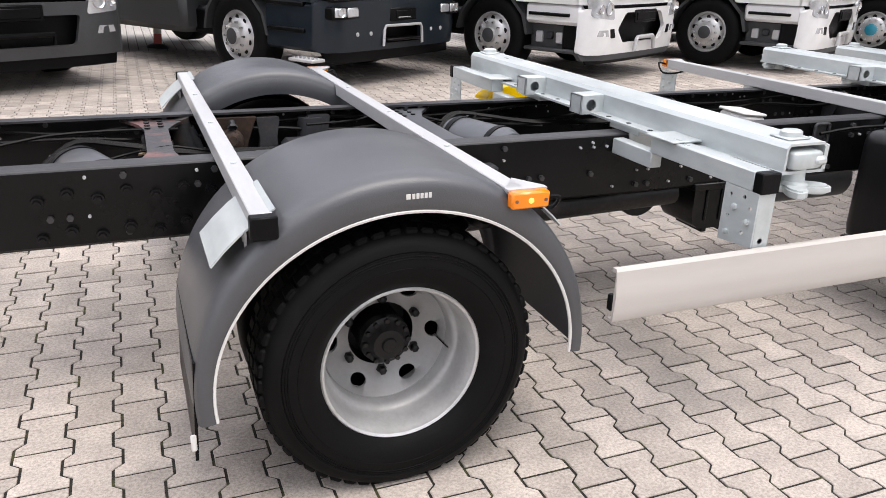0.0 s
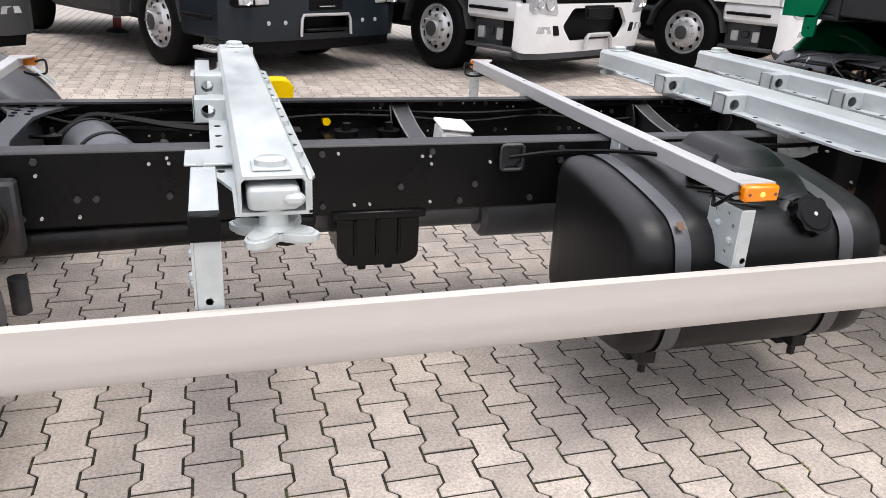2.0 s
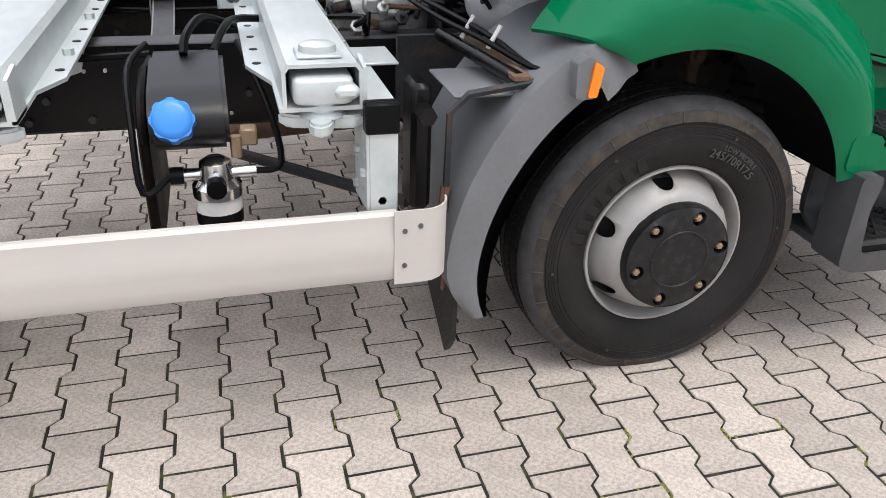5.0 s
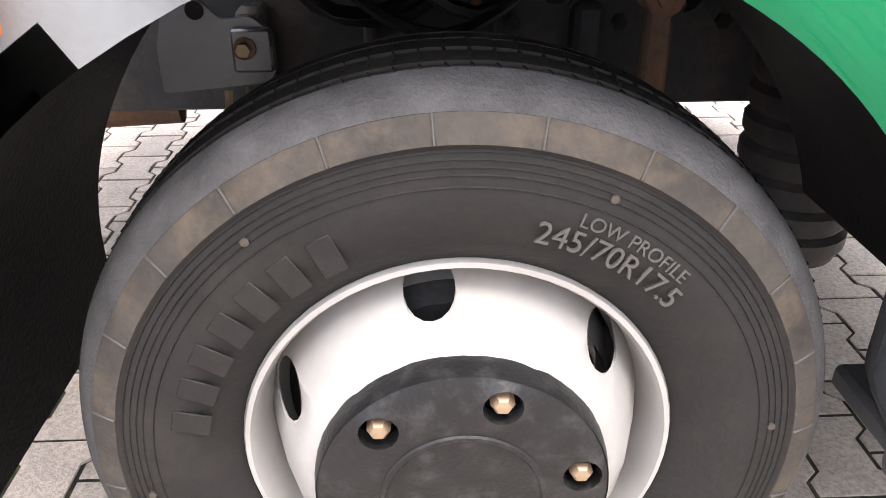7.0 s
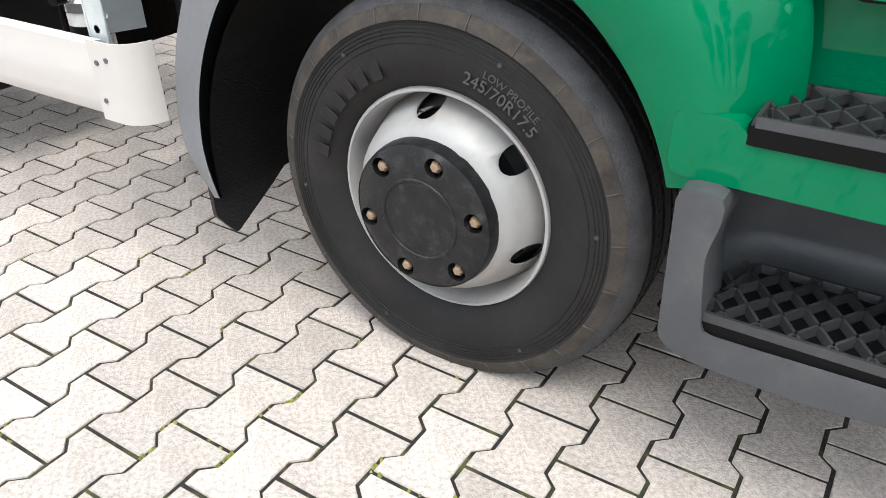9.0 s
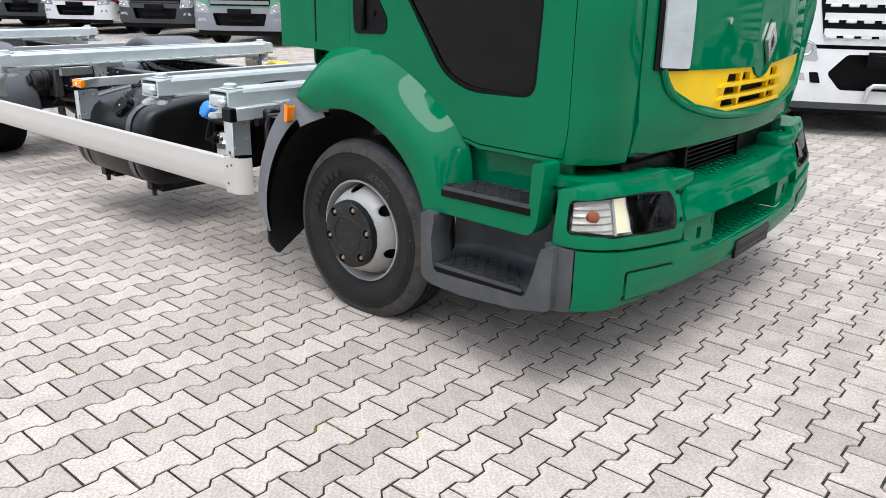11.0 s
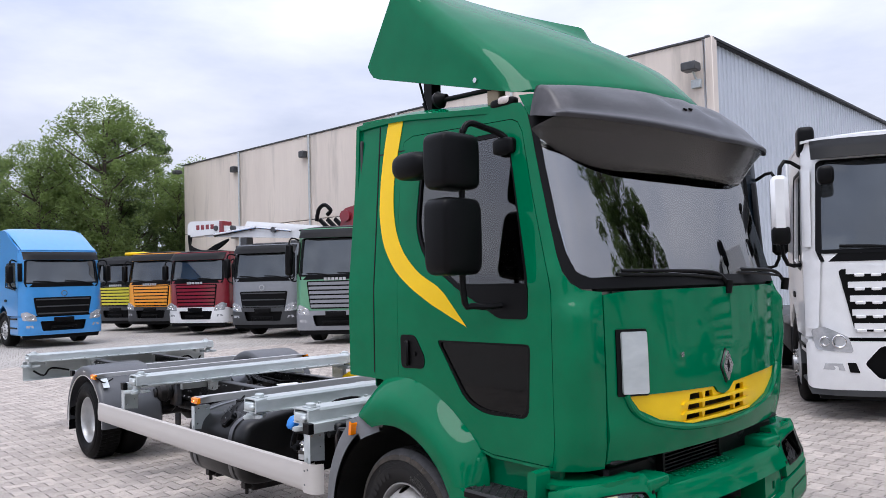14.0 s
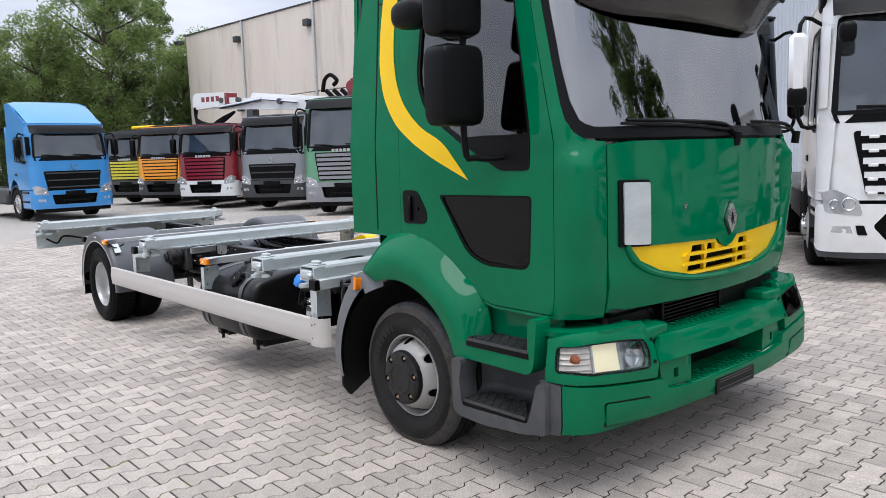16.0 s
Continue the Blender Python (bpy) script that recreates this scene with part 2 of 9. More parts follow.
AMBER = material("amber_lens", (0.95, 0.27, 0.0), 0.12, 0, dark=(0.85, 0.2, 0.0), fine=150, coat=0.5)
BULB = material("orange_red_bulb", (0.55, 0.16, 0.07), 0.3, 0, dark=(0.3, 0.07, 0.03), scale=30, fine=120)
AMBERGLOW = glow("amber_bulb", (1.0, 0.45, 0.05), 1.6, (1.0, 0.5, 0.1))
BRASSDULL = material("dull_tan_bracket", (0.30, 0.23, 0.15), 0.6, 0.1, dirt=(0.16, 0.12, 0.08), dirt_scale=20)
NUT = material("brass_nut", (0.36, 0.26, 0.17), 0.5, 0.5, dirt=(0.2, 0.12, 0.07), dirt_scale=40)
INTERIOR = material("dark_cab_interior", (0.012, 0.012, 0.0135), 0.7)
INTERIORGREY = material("grey_cab_trim", (0.5, 0.49, 0.47), 0.6)
RED = material("red_fabric", (0.35, 0.02, 0.02), 0.7)
GLASS = glass("clear_glass", (0.82, 0.87, 0.86), 3.3)
DARKGLASS = glass("tinted_glass", (0.075, 0.08, 0.08), 1.38)
DOORGLASS = glass("door_glass", (0.6, 0.64, 0.65), 2.2)
SMOKED = glass("smoked_visor_plastic", (0.5, 0.5, 0.49), 1.3, 0.1)
n, l = SMOKED.node_tree.nodes, SMOKED.node_tree.links
haze, veil = n.new("ShaderNodeBsdfPrincipled"), n.new("ShaderNodeMixShader")
haze.inputs["Base Color"].default_value = (0.085, 0.082, 0.078, 1)
haze.inputs["Roughness"].default_value = 0.25
veil.inputs[0].default_value = 0.5
l.new(n["Mix Shader"].outputs[0], veil.inputs[1])
l.new(haze.outputs[0], veil.inputs[2])
l.new(veil.outputs[0], n["Material Output"].inputs["Surface"])
LENSGLASS = glass("headlamp_glass", (0.9, 0.92, 0.92), 1.3)
CONCRETE = material("stained_concrete_panel", (0.77, 0.685, 0.60), 0.85, 0, dark=(0.65, 0.57, 0.50), scale=0.7, fine=8, bump=0.4, bump_scale=9, dirt=(0.36, 0.325, 0.285), dirt_scale=1.1, dirt_amount=0.75, stretch=(1, 1, 0.13))
CLADDING = material("grey_metal_cladding", (0.55, 0.58, 0.63), 0.5, 0.2, scale=0.4, dark=(0.5, 0.53, 0.58))
PAVER = material("concrete_paver", (0.51, 0.446, 0.393), 0.88, 0, dark=(0.355, 0.312, 0.276), scale=8, fine=120, bump=0.7, bump_scale=220, random_amount=0.17, dirt=(0.19, 0.175, 0.16), dirt_scale=1.1, dirt_amount=0.42)


def speckle(m, size, low, high, amount):
    """Dark pits and pale grit over a stone's own colour."""
    n, l = m.node_tree.nodes, m.node_tree.links
    tc, nz, rm, mul = n.new("ShaderNodeTexCoord"), n.new("ShaderNodeTexNoise"), n.new("ShaderNodeMapRange"), n.new("ShaderNodeVectorMath")
    nz.inputs["Scale"].default_value, nz.inputs["Detail"].default_value, nz.inputs["Roughness"].default_value = size, 4, 0.75
    rm.inputs["From Min"].default_value, rm.inputs["From Max"].default_value = low, high
    rm.inputs["To Min"].default_value, rm.inputs["To Max"].default_value = 1 - amount, 1 + amount * 0.4
    mul.operation = "SCALE"
    b = n["Principled BSDF"]
    old = b.inputs["Base Color"].links[0].from_socket
    l.new(tc.outputs["Object"], nz.inputs["Vector"])
    l.new(nz.outputs["Fac"], rm.inputs["Value"])
    l.new(old, mul.inputs[0])
    l.new(rm.outputs[0], mul.inputs["Scale"])
    l.new(mul.outputs[0], b.inputs["Base Color"])


speckle(PAVER, 95, 0.34, 0.6, 0.34)
JOINT = material("sandy_joint_soil", (0.017, 0.0148, 0.012), 0.95, 0, dark=(0.006, 0.0055, 0.0047), scale=5, bump=0.8, bump_scale=120, dirt=(0.15, 0.155, 0.035), dirt_scale=17, dirt_amount=0.5)
TRUNK = material("tree_bark", (0.09, 0.07, 0.055), 0.9, 0, bump=0.6, bump_scale=12)
LEAF = material("green_foliage", (0.19, 0.255, 0.09), 0.6, 0, dark=(0.10, 0.15, 0.052), scale=0.35, fine=4, random_amount=0.4, spec=0.25)
DUSTBLACK = material("dusty_black_plastic", (0.035, 0.035, 0.036), 0.42, 0, dark=(0.014, 0.014, 0.014), bump=0.2)
LEAFDARK = material("dark_green_foliage", (0.13, 0.185, 0.075), 0.6, 0, dark=(0.065, 0.10, 0.04), scale=0.3, fine=3, random_amount=0.45, spec=0.25)


def leafy(m, colour, share):
    """Lets part of the light through a leaf."""
    n, l = m.node_tree.nodes, m.node_tree.links
    tr, mix = n.new("ShaderNodeBsdfTranslucent"), n.new("ShaderNodeMixShader")
    tr.inputs["Color"].default_value = (*colour, 1)
    mix.inputs[0].default_value = share
    l.new(n["Principled BSDF"].outputs[0], mix.inputs[1])
    l.new(tr.outputs[0], mix.inputs[2])
    l.new(mix.outputs[0], n["Material Output"].inputs["Surface"])


leafy(LEAF, (0.27, 0.36, 0.11), 0.45)
leafy(LEAFDARK, (0.2, 0.28, 0.095), 0.45)


def paint(name, colour, rough=0.3):
    return material(name, colour, rough, 0, dark=tuple(c * 0.9 for c in colour), coat=0.7, rough_var=0.05)


# ---- mesh tools ----
class Form:
    """Collects vertices and faces of one mesh."""

    def __init__(self):
        self.v, self.f = [], []

    def add(self, verts, faces):
        k = len(self.v)
        self.v += [tuple(p) for p in verts]
        self.f += [tuple(i + k for i in f) for f in faces]
        return self

    def moved(self, m):
        self.v = [tuple(m @ Vector(p)) for p in self.v]
        return self

    def join(self, other, m=None):
        return self.add([m @ Vector(p) for p in other.v] if m else other.v, other.f)

    def box(self, x0, x1, y0, y1, z0, z1, bevel=0.004, m=None):
        c = ((x0 + x1) / 2, (y0 + y1) / 2, (z0 + z1) / 2)
        h = [abs(x1 - x0) / 2, abs(y1 - y0) / 2, abs(z1 - z0) / 2]
        b = min(bevel, min(h) * 0.9)
        verts, index = [], {}
        for sx in (-1, 1):
            for sy in (-1, 1):
                for sz in (-1, 1):
                    for a in range(3):
                        p = [sx * (h[0] - b), sy * (h[1] - b), sz * (h[2] - b)]
                        p[a] += (sx, sy, sz)[a] * b
                        index[sx, sy, sz, a] = len(verts)
                        verts.append(Vector(c) + Vector(p))
        faces = []
        for a in range(3):
            i, j = (a + 1) % 3, (a + 2) % 3
            for s in (-1, 1):
                loop = []
                for u, w in ((-1, -1), (1, -1), (1, 1), (-1, 1)):
                    key = [0, 0, 0]
                    key[a], key[i], key[j] = s, u, w
                    loop.append(index[(*key, a)])
                faces.append(loop if s > 0 else loop[::-1])
            for u in (-1, 1):
                for w in (-1, 1):
                    k0, k1 = [0, 0, 0], [0, 0, 0]
                    k0[a], k1[a] = -1, 1
                    k0[i] = k1[i] = u
                    k0[j] = k1[j] = w
                    loop = [index[(*k0, i)], index[(*k1, i)], index[(*k1, j)], index[(*k0, j)]]
                    faces.append(loop if u * w > 0 else loop[::-1])
        for sx in (-1, 1):
            for sy in (-1, 1):
                for sz in (-1, 1):
                    loop = [index[sx, sy, sz, a] for a in range(3)]
                    faces.append(loop if sx * sy * sz > 0 else loop[::-1])
        return self.add([m @ p for p in verts] if m else verts, faces)

    def lathe(self, profile, m, n=32, a0=0.0, a1=360.0, closed=False):
        """Turns a profile of (radius, height) round the local z axis."""
        full = abs(a1 - a0) >= 359.9
        cols = n if full else n + 1
        verts = []
        for k in range(cols):
            a = radians(a0 + (a1 - a0) * k / n)
            verts += [m @ Vector((r * math.cos(a), r * math.sin(a), h)) for r, h in profile]
        q = len(profile)
        faces = []
        for k in range(n):
            for i in range(q if closed else q - 1):
                j = (i + 1) % q
                faces.append((k * q + i, (k + 1) % cols * q + i, (k + 1) % cols * q + j, k * q + j))
        return self.add(verts, faces)

    def rod(self, p0, p1, r, n=12, r1=None, bevel=0.0):
        p0, p1 = Vector(p0), Vector(p1)
        d = p1 - p0
        m = Matrix.Translation(p0) @ d.to_track_quat("Z", "Y").to_matrix().to_4x4()
        r1 = r if r1 is None else r1
        h = d.length
        if bevel:
            return self.lathe([(0, 0), (r - bevel, 0), (r, bevel), (r1, h - bevel), (r1 - bevel, h), (0, h)], m, n)
        return self.lathe([(0, 0), (r, 0), (r1, h), (0, h)], m, n)

    def tube(self, points, r, n=8, smooth=4):
        pts = [Vector(p) for p in points]
        if smooth > 1 and len(pts) > 2:
            fine = []
            for i in range(len(pts) - 1):
                a, b, c, d = pts[max(i - 1, 0)], pts[i], pts[i + 1], pts[min(i + 2, len(pts) - 1)]
                for k in range(smooth):
                    t = k / smooth
                    fine.append(0.5 * (2 * b + (c - a) * t + (2 * a - 5 * b + 4 * c - d) * t * t + (3 * b - a - 3 * c + d) * t ** 3))
            pts = fine + [pts[-1]]
        verts, side = [], None
        for i, p in enumerate(pts):
            d = (pts[min(i + 1, len(pts) - 1)] - pts[max(i - 1, 0)]).normalized()
            if side is None:
                side = d.orthogonal().normalized()
            side = (side - d * side.dot(d)).normalized()
            other = d.cross(side)
            rr = r[min(i * len(r) // len(pts), len(r) - 1)] if isinstance(r, (list, tuple)) else r
            verts += [p + rr * (math.cos(2 * math.pi * k / n) * side + math.sin(2 * math.pi * k / n) * other) for k in range(n)]
        faces = [(i * n + k, i * n + (k + 1) % n, (i + 1) * n + (k + 1) % n, (i + 1) * n + k) for i in range(len(pts) - 1) for k in range(n)]
        faces += [tuple(range(n))[::-1], tuple((len(pts) - 1) * n + k for k in range(n))]
        return self.add(verts, faces)

    def prism(self, outline, axis, a0, a1):
        """Extrudes an outline: axis x takes (y, z), axis y takes (x, z), axis z takes (x, y)."""
        n = len(outline)
        put = {"x": lambda p, a: (a, p[0], p[1]), "y": lambda p, a: (p[0], a, p[1]), "z": lambda p, a: (p[0], p[1], a)}[axis]
        verts = [put(p, a) for a in (a0, a1) for p in outline]
        faces = [tuple(range(n))[::-1], tuple(range(n, 2 * n))]
        faces += [(i, (i + 1) % n, n + (i + 1) % n, n + i) for i in range(n)]
        return self.add(verts, faces)

    def pillow(self, x0, x1, y0, y1, z0, z1, e=0.35, n=24, k=12):
        """A soft-edged block, fully rounded; e nearer 0 is boxier."""
        p = lambda c: math.copysign(abs(c) ** e, c)
        verts = []
        for i in range(k + 1):
            a = -math.pi / 2 + math.pi * i / k
            for j in range(n):
                b = 2 * math.pi * j / n
                verts.append(((x0 + x1) / 2 + (x1 - x0) / 2 * p(math.cos(a)) * p(math.cos(b)), (y0 + y1) / 2 + (y1 - y0) / 2 * p(math.cos(a)) * p(math.sin(b)), (z0 + z1) / 2 + (z1 - z0) / 2 * p(math.sin(a))))
        return self.add(verts, [(i * n + j, i * n + (j + 1) % n, (i + 1) * n + (j + 1) % n, (i + 1) * n + j) for i in range(k) for j in range(n)])

    def grid(self, fn, us, vs):
        nv = len(vs)
        verts = [fn(u, w) for u in us for w in vs]
        faces = [(i * nv + j, (i + 1) * nv + j, (i + 1) * nv + j + 1, i * nv + j + 1) for i in range(len(us) - 1) for j in range(nv - 1)]
        return self.add(verts, faces)

    def slab(self, fn, us, vs, offset):
        """A curved sheet with thickness: fn(u, v, d) gives the place at depth d."""
        nu, nv = len(us), len(vs)
        k = nu * nv
        verts = [fn(u, w, d) for d in (0, offset) for u in us for w in vs]
        faces = []
        for i in range(nu - 1):
            for j in range(nv - 1):
                a, b, c, d = i * nv + j, (i + 1) * nv + j, (i + 1) * nv + j + 1, i * nv + j + 1
                faces += [(a, b, c, d), (k + d, k + c, k + b, k + a)]
        rim = [i * nv for i in range(nu)] + [(nu - 1) * nv + j for j in range(1, nv)] + [i * nv + nv - 1 for i in range(nu - 2, -1, -1)] + [j for j in range(nv - 2, 0, -1)]
        faces += [(rim[(i + 1) % len(rim)], rim[i], k + rim[i], k + rim[(i + 1) % len(rim)]) for i in range(len(rim))]
        return self.add(verts, faces)


def inside(p, poly):
    hit = False
    for i in range(len(poly)):
        (x0, y0), (x1, y1) = poly[i - 1], poly[i]
        if (y0 > p[1]) != (y1 > p[1]) and p[0] < (x1 - x0) * (p[1] - y0) / (y1 - y0) + x0:
            hit = not hit
    return hit


def dense(poly, step):
    out = []
    for i in range(len(poly)):
        a, b = Vector(poly[i - 1]), Vector(poly[i])
        k = max(1, int((b - a).length / step))
        out += [tuple(a + (b - a) * j / k) for j in range(k)]
    return out


def rounded(poly, r, n=4):
    """Rounds the corners of a flat outline."""
    out = []
    m = len(poly)
    for i in range(m):
        p, a, b = Vector(poly[i]), Vector(poly[i - 1]), Vector(poly[(i + 1) % m])
        rr = r[i] if isinstance(r, (list, tuple)) else r
        ra = min(rr, (a - p).length * 0.48, (b - p).length * 0.48)
        s, e = p + (a - p).normalized() * ra, p + (b - p).normalized() * ra
        for k in range(n + 1):
            t = k / n
            out.append(tuple((1 - t) ** 2 * s + 2 * t * (1 - t) * p + t * t * e))
    return out


def sheet(outline, holes, fn, step=0.06, thick=0.0, inward=None):
    """A surface over a flat outline with holes, bent by fn(u, v, d)."""
    from mathutils.geometry import delaunay_2d_cdt
    rings = [dense(r, step) for r in [outline, *holes]]
    pts, edges = [], []
    for r in rings:
        k = len(pts)
        pts += [Vector(p) for p in r]
        edges += [(k + i, k + (i + 1) % len(r)) for i in range(len(r))]
    us, vs = [p[0] for p in outline], [p[1] for p in outline]
    for i in range(1, int((max(us) - min(us)) / step) + 1):
        for j in range(1, int((max(vs) - min(vs)) / step) + 1):
            p = (min(us) + i * step + 0.13 * step * (j % 2), min(vs) + j * step)
            if inside(p, rings[0]) and not any(inside(p, h) for h in rings[1:]):
                if min((p[0] - q[0]) ** 2 + (p[1] - q[1]) ** 2 for r in rings for q in r) > (0.4 * step) ** 2:
                    pts.append(Vector(p))
    verts, _, tris, *_ = delaunay_2d_cdt(pts, edges, [], 0, 1e-6)
    keep = []
    for t in tris:
        c = sum((verts[i] for i in t), Vector((0, 0))) / len(t)
        if inside(c, rings[0]) and not any(inside(c, h) for h in rings[1:]):
            keep.append(tuple(t))
    f = Form()
    k = len(verts)
    if not thick:
        return f.add([fn(p.x, p.y, 0) for p in verts], keep)
    count = {}
    for t in keep:
        for i in range(3):
            count[t[i], t[(i + 1) % 3]] = 1
    rim = [(a, b) for a, b in count if (b, a) not in count]
    return f.add([fn(p.x, p.y, d) for d in (0, thick) for p in verts], keep + [tuple(k + i for i in t[::-1]) for t in keep] + [(b, a, k + a, k + b) for a, b in rim])


def mesh_of(form, name, mat, sharp=38):
    me = bpy.data.meshes.new(name)
    me.from_pydata(form.v, [], form.f)
    me.validate()
    bm = bmesh.new()
    bm.from_mesh(me)
    bmesh.ops.recalc_face_normals(bm, faces=bm.faces)
    bm.to_mesh(me)
    bm.free()
    me.materials.append(mat)
    me.polygons.foreach_set("use_smooth", [True] * len(me.polygons))
    me.set_sharp_from_angle(angle=radians(sharp))
    return me


def part(name, form, mat, parent, label="", sharp=38):
    """One mesh object under a thing or a part, in the thing's own coordinates."""
    ob = new(name, mesh_of(form, name, mat, sharp))
    ob.parent = parent
    if label:
        tagged(ob, label)
    return ob


def thing(name, label, category, group="", kind="", at=None):
    ob = new(name)
    if at:
        ob.matrix_basis = at
    return tagged(ob, label, category, group, kind)


def shared(name, me, parent, m):
    ob = new(name, me)
    ob.parent = parent
    ob.matrix_basis = m
    return ob


def dots(name, form, mat, parent, places):
    """Alike small pieces, each an object of its own on one mesh."""
    me = mesh_of(form, name, mat)
    return [shared(name, me, parent, Matrix.Translation(p)) for p in places]


def write(text, size, m, mat, parent, name, depth=0.002):
    cu = bpy.data.curves.new(name, "FONT")
    cu.body, cu.size, cu.extrude, cu.align_x, cu.align_y = text, size, depth, "CENTER", "CENTER"
    tmp = new("lettering_source", cu)
    me = bpy.data.meshes.new_from_object(tmp.evaluated_get(bpy.context.evaluated_depsgraph_get()))
    bpy.data.objects.remove(tmp)
    bpy.data.curves.remove(cu)
    me.materials.clear()
    me.materials.append(mat)
    ob = new(name, me)
    ob.parent, ob.matrix_basis = parent, m
    return ob

# ---- ground and pavement ----
PX, PY, GAP, TOOTH = 0.14048, 0.20557, 0.0085, 0.0138


def paver_outline(gap):
    """Outline of an I-shaped interlocking stone, wide at the ends and narrow at the waist."""
    w, h, a, c = PX / 2 - gap / 2, PY / 2 - gap / 2, TOOTH, 0.012
    right = [(w + a, -h), (w + a, -PY / 4 - c), (w - a, -PY / 4 + c), (w - a, PY / 4 - c), (w + a, PY / 4 + c), (w + a, h)]
    return right + [(-x, y) for x, y in right[::-1]]


RING, INNER = paver_outline(GAP), paver_outline(GAP + 0.003)


def paver_form(detail=True):
    f = Form()
    n = len(RING)
    if detail:
        verts = [(x, y, z) for ring, z in ((INNER, 0.0), (RING, -0.002), (RING, -0.03)) for x, y in ring]
        faces = [tuple(range(n))] + [(k * n + (i + 1) % n, k * n + i, (k + 1) * n + i, (k + 1) * n + (i + 1) % n) for k in range(2) for i in range(n)]
    else:
        verts = [(x, y, z) for ring, z in ((RING, 0.0), (RING, -0.03)) for x, y in ring]
        faces = [tuple(range(n))] + [((i + 1) % n, i, n + i, n + (i + 1) % n) for i in range(n)]
    return f.add(verts, faces)


def far_paving():
    m = material("far_pavers", (0.44, 0.405, 0.365), 0.9, 0, dark=(0.33, 0.305, 0.28), scale=0.6, fine=30, dirt=(0.25, 0.24, 0.225), dirt_scale=0.25, dirt_amount=0.5)
    n, l = m.node_tree.nodes, m.node_tree.links
    tc, mp, br, mix = n.new("ShaderNodeTexCoord"), n.new("ShaderNodeMapping"), n.new("ShaderNodeTexBrick"), n.new("ShaderNodeMix")
    mp.inputs["Rotation"].default_value = (0, 0, radians(90))
    br.inputs["Scale"].default_value, br.inputs["Brick Width"].default_value, br.inputs["Row Height"].default_value, br.inputs["Mortar Size"].default_value = 1.0, PY, PX, 0.006
    mix.data_type = "RGBA"
    mix.inputs[7].default_value = (0.05, 0.045, 0.038, 1)
    b = n["Principled BSDF"]
    old = b.inputs["Base Color"].links[0].from_socket
    l.new(tc.outputs["Object"], mp.inputs["Vector"])
    l.new(mp.outputs["Vector"], br.inputs["Vector"])
    l.new(br.outputs["Fac"], mix.inputs["Factor"])
    l.new(old, mix.inputs[6])
    l.new(mix.outputs[2], b.inputs["Base Color"])
    return m


ground = new("ground", mesh_of(Form().grid(lambda u, v: (u, v, -0.035), [-900, -60, -11, 15, 60, 900], [-900, -60, -7, 12, 60, 900]), "ground", far_paving()))
tagged(ground, "yard ground of grey concrete pavers reaching the horizon", "ground", kind="structure")
bed = new("pavement", mesh_of(Form().grid(lambda u, v: (u, v, -0.0034), [-10.9, 0, 14.9], [-6.75, 0, 9.75]), "pavement", JOINT))
tagged(bed, "interlocking grey concrete pavers with sandy mossy joints", "pavement", kind="structure")


def lay_pavers():
    rng = random.Random(7)
    near, near_mesh = Form(), mesh_of(paver_form(), "paver", PAVER, 25)
    fine, coarse = paver_form(), paver_form(False)
    fv, cv = np.array(fine.v), np.array(coarse.v)
    allv, allf, k = [], [], 0
    singles = 0
    for i in range(round((-11 - 1.6837) / PX), round((15 - 1.6837) / PX)):
        cx = 1.6837 + i * PX
        for j in range(-32, 50):
            cy = -0.5588 + PY / 2 + (j + 0.5 * (i % 2)) * PY + 0.0042 * (cx - 1.6837)
            if not -6.9 < cy < 9.9:
                continue
            tip = (rng.gauss(0, 0.0045), rng.gauss(0, 0.0045), rng.gauss(0, 0.0006))
            if 3.3 < cx < 6.5 and -2.45 < cy < -0.75 and singles < 300:
                ob = shared("paver", near_mesh, bed, pose(cx, cy, tip[2], math.degrees(tip[0]) * 0.8, math.degrees(tip[1]) * 0.8, rng.gauss(0, 0.4)))
                singles += 1
                continue
            close = -2.5 < cx < 11 and -6 < cy < 2
            v = (fv if close else cv).copy()
            v[:, 2] += tip[2] + v[:, 0] * tip[1] + v[:, 1] * tip[0]
            v[:, 0] += cx
            v[:, 1] += cy
            allv.append(v)
            allf += [tuple(a + k for a in f) for f in (fine if close else coarse).f]
            k += len(v)
    me = bpy.data.meshes.new("pavers")
    me.from_pydata(np.concatenate(allv).tolist(), [], allf)
    me.materials.append(PAVER)
    ob = new("pavers", me)
    ob.parent = bed
    tagged(ob, kind="stuff")


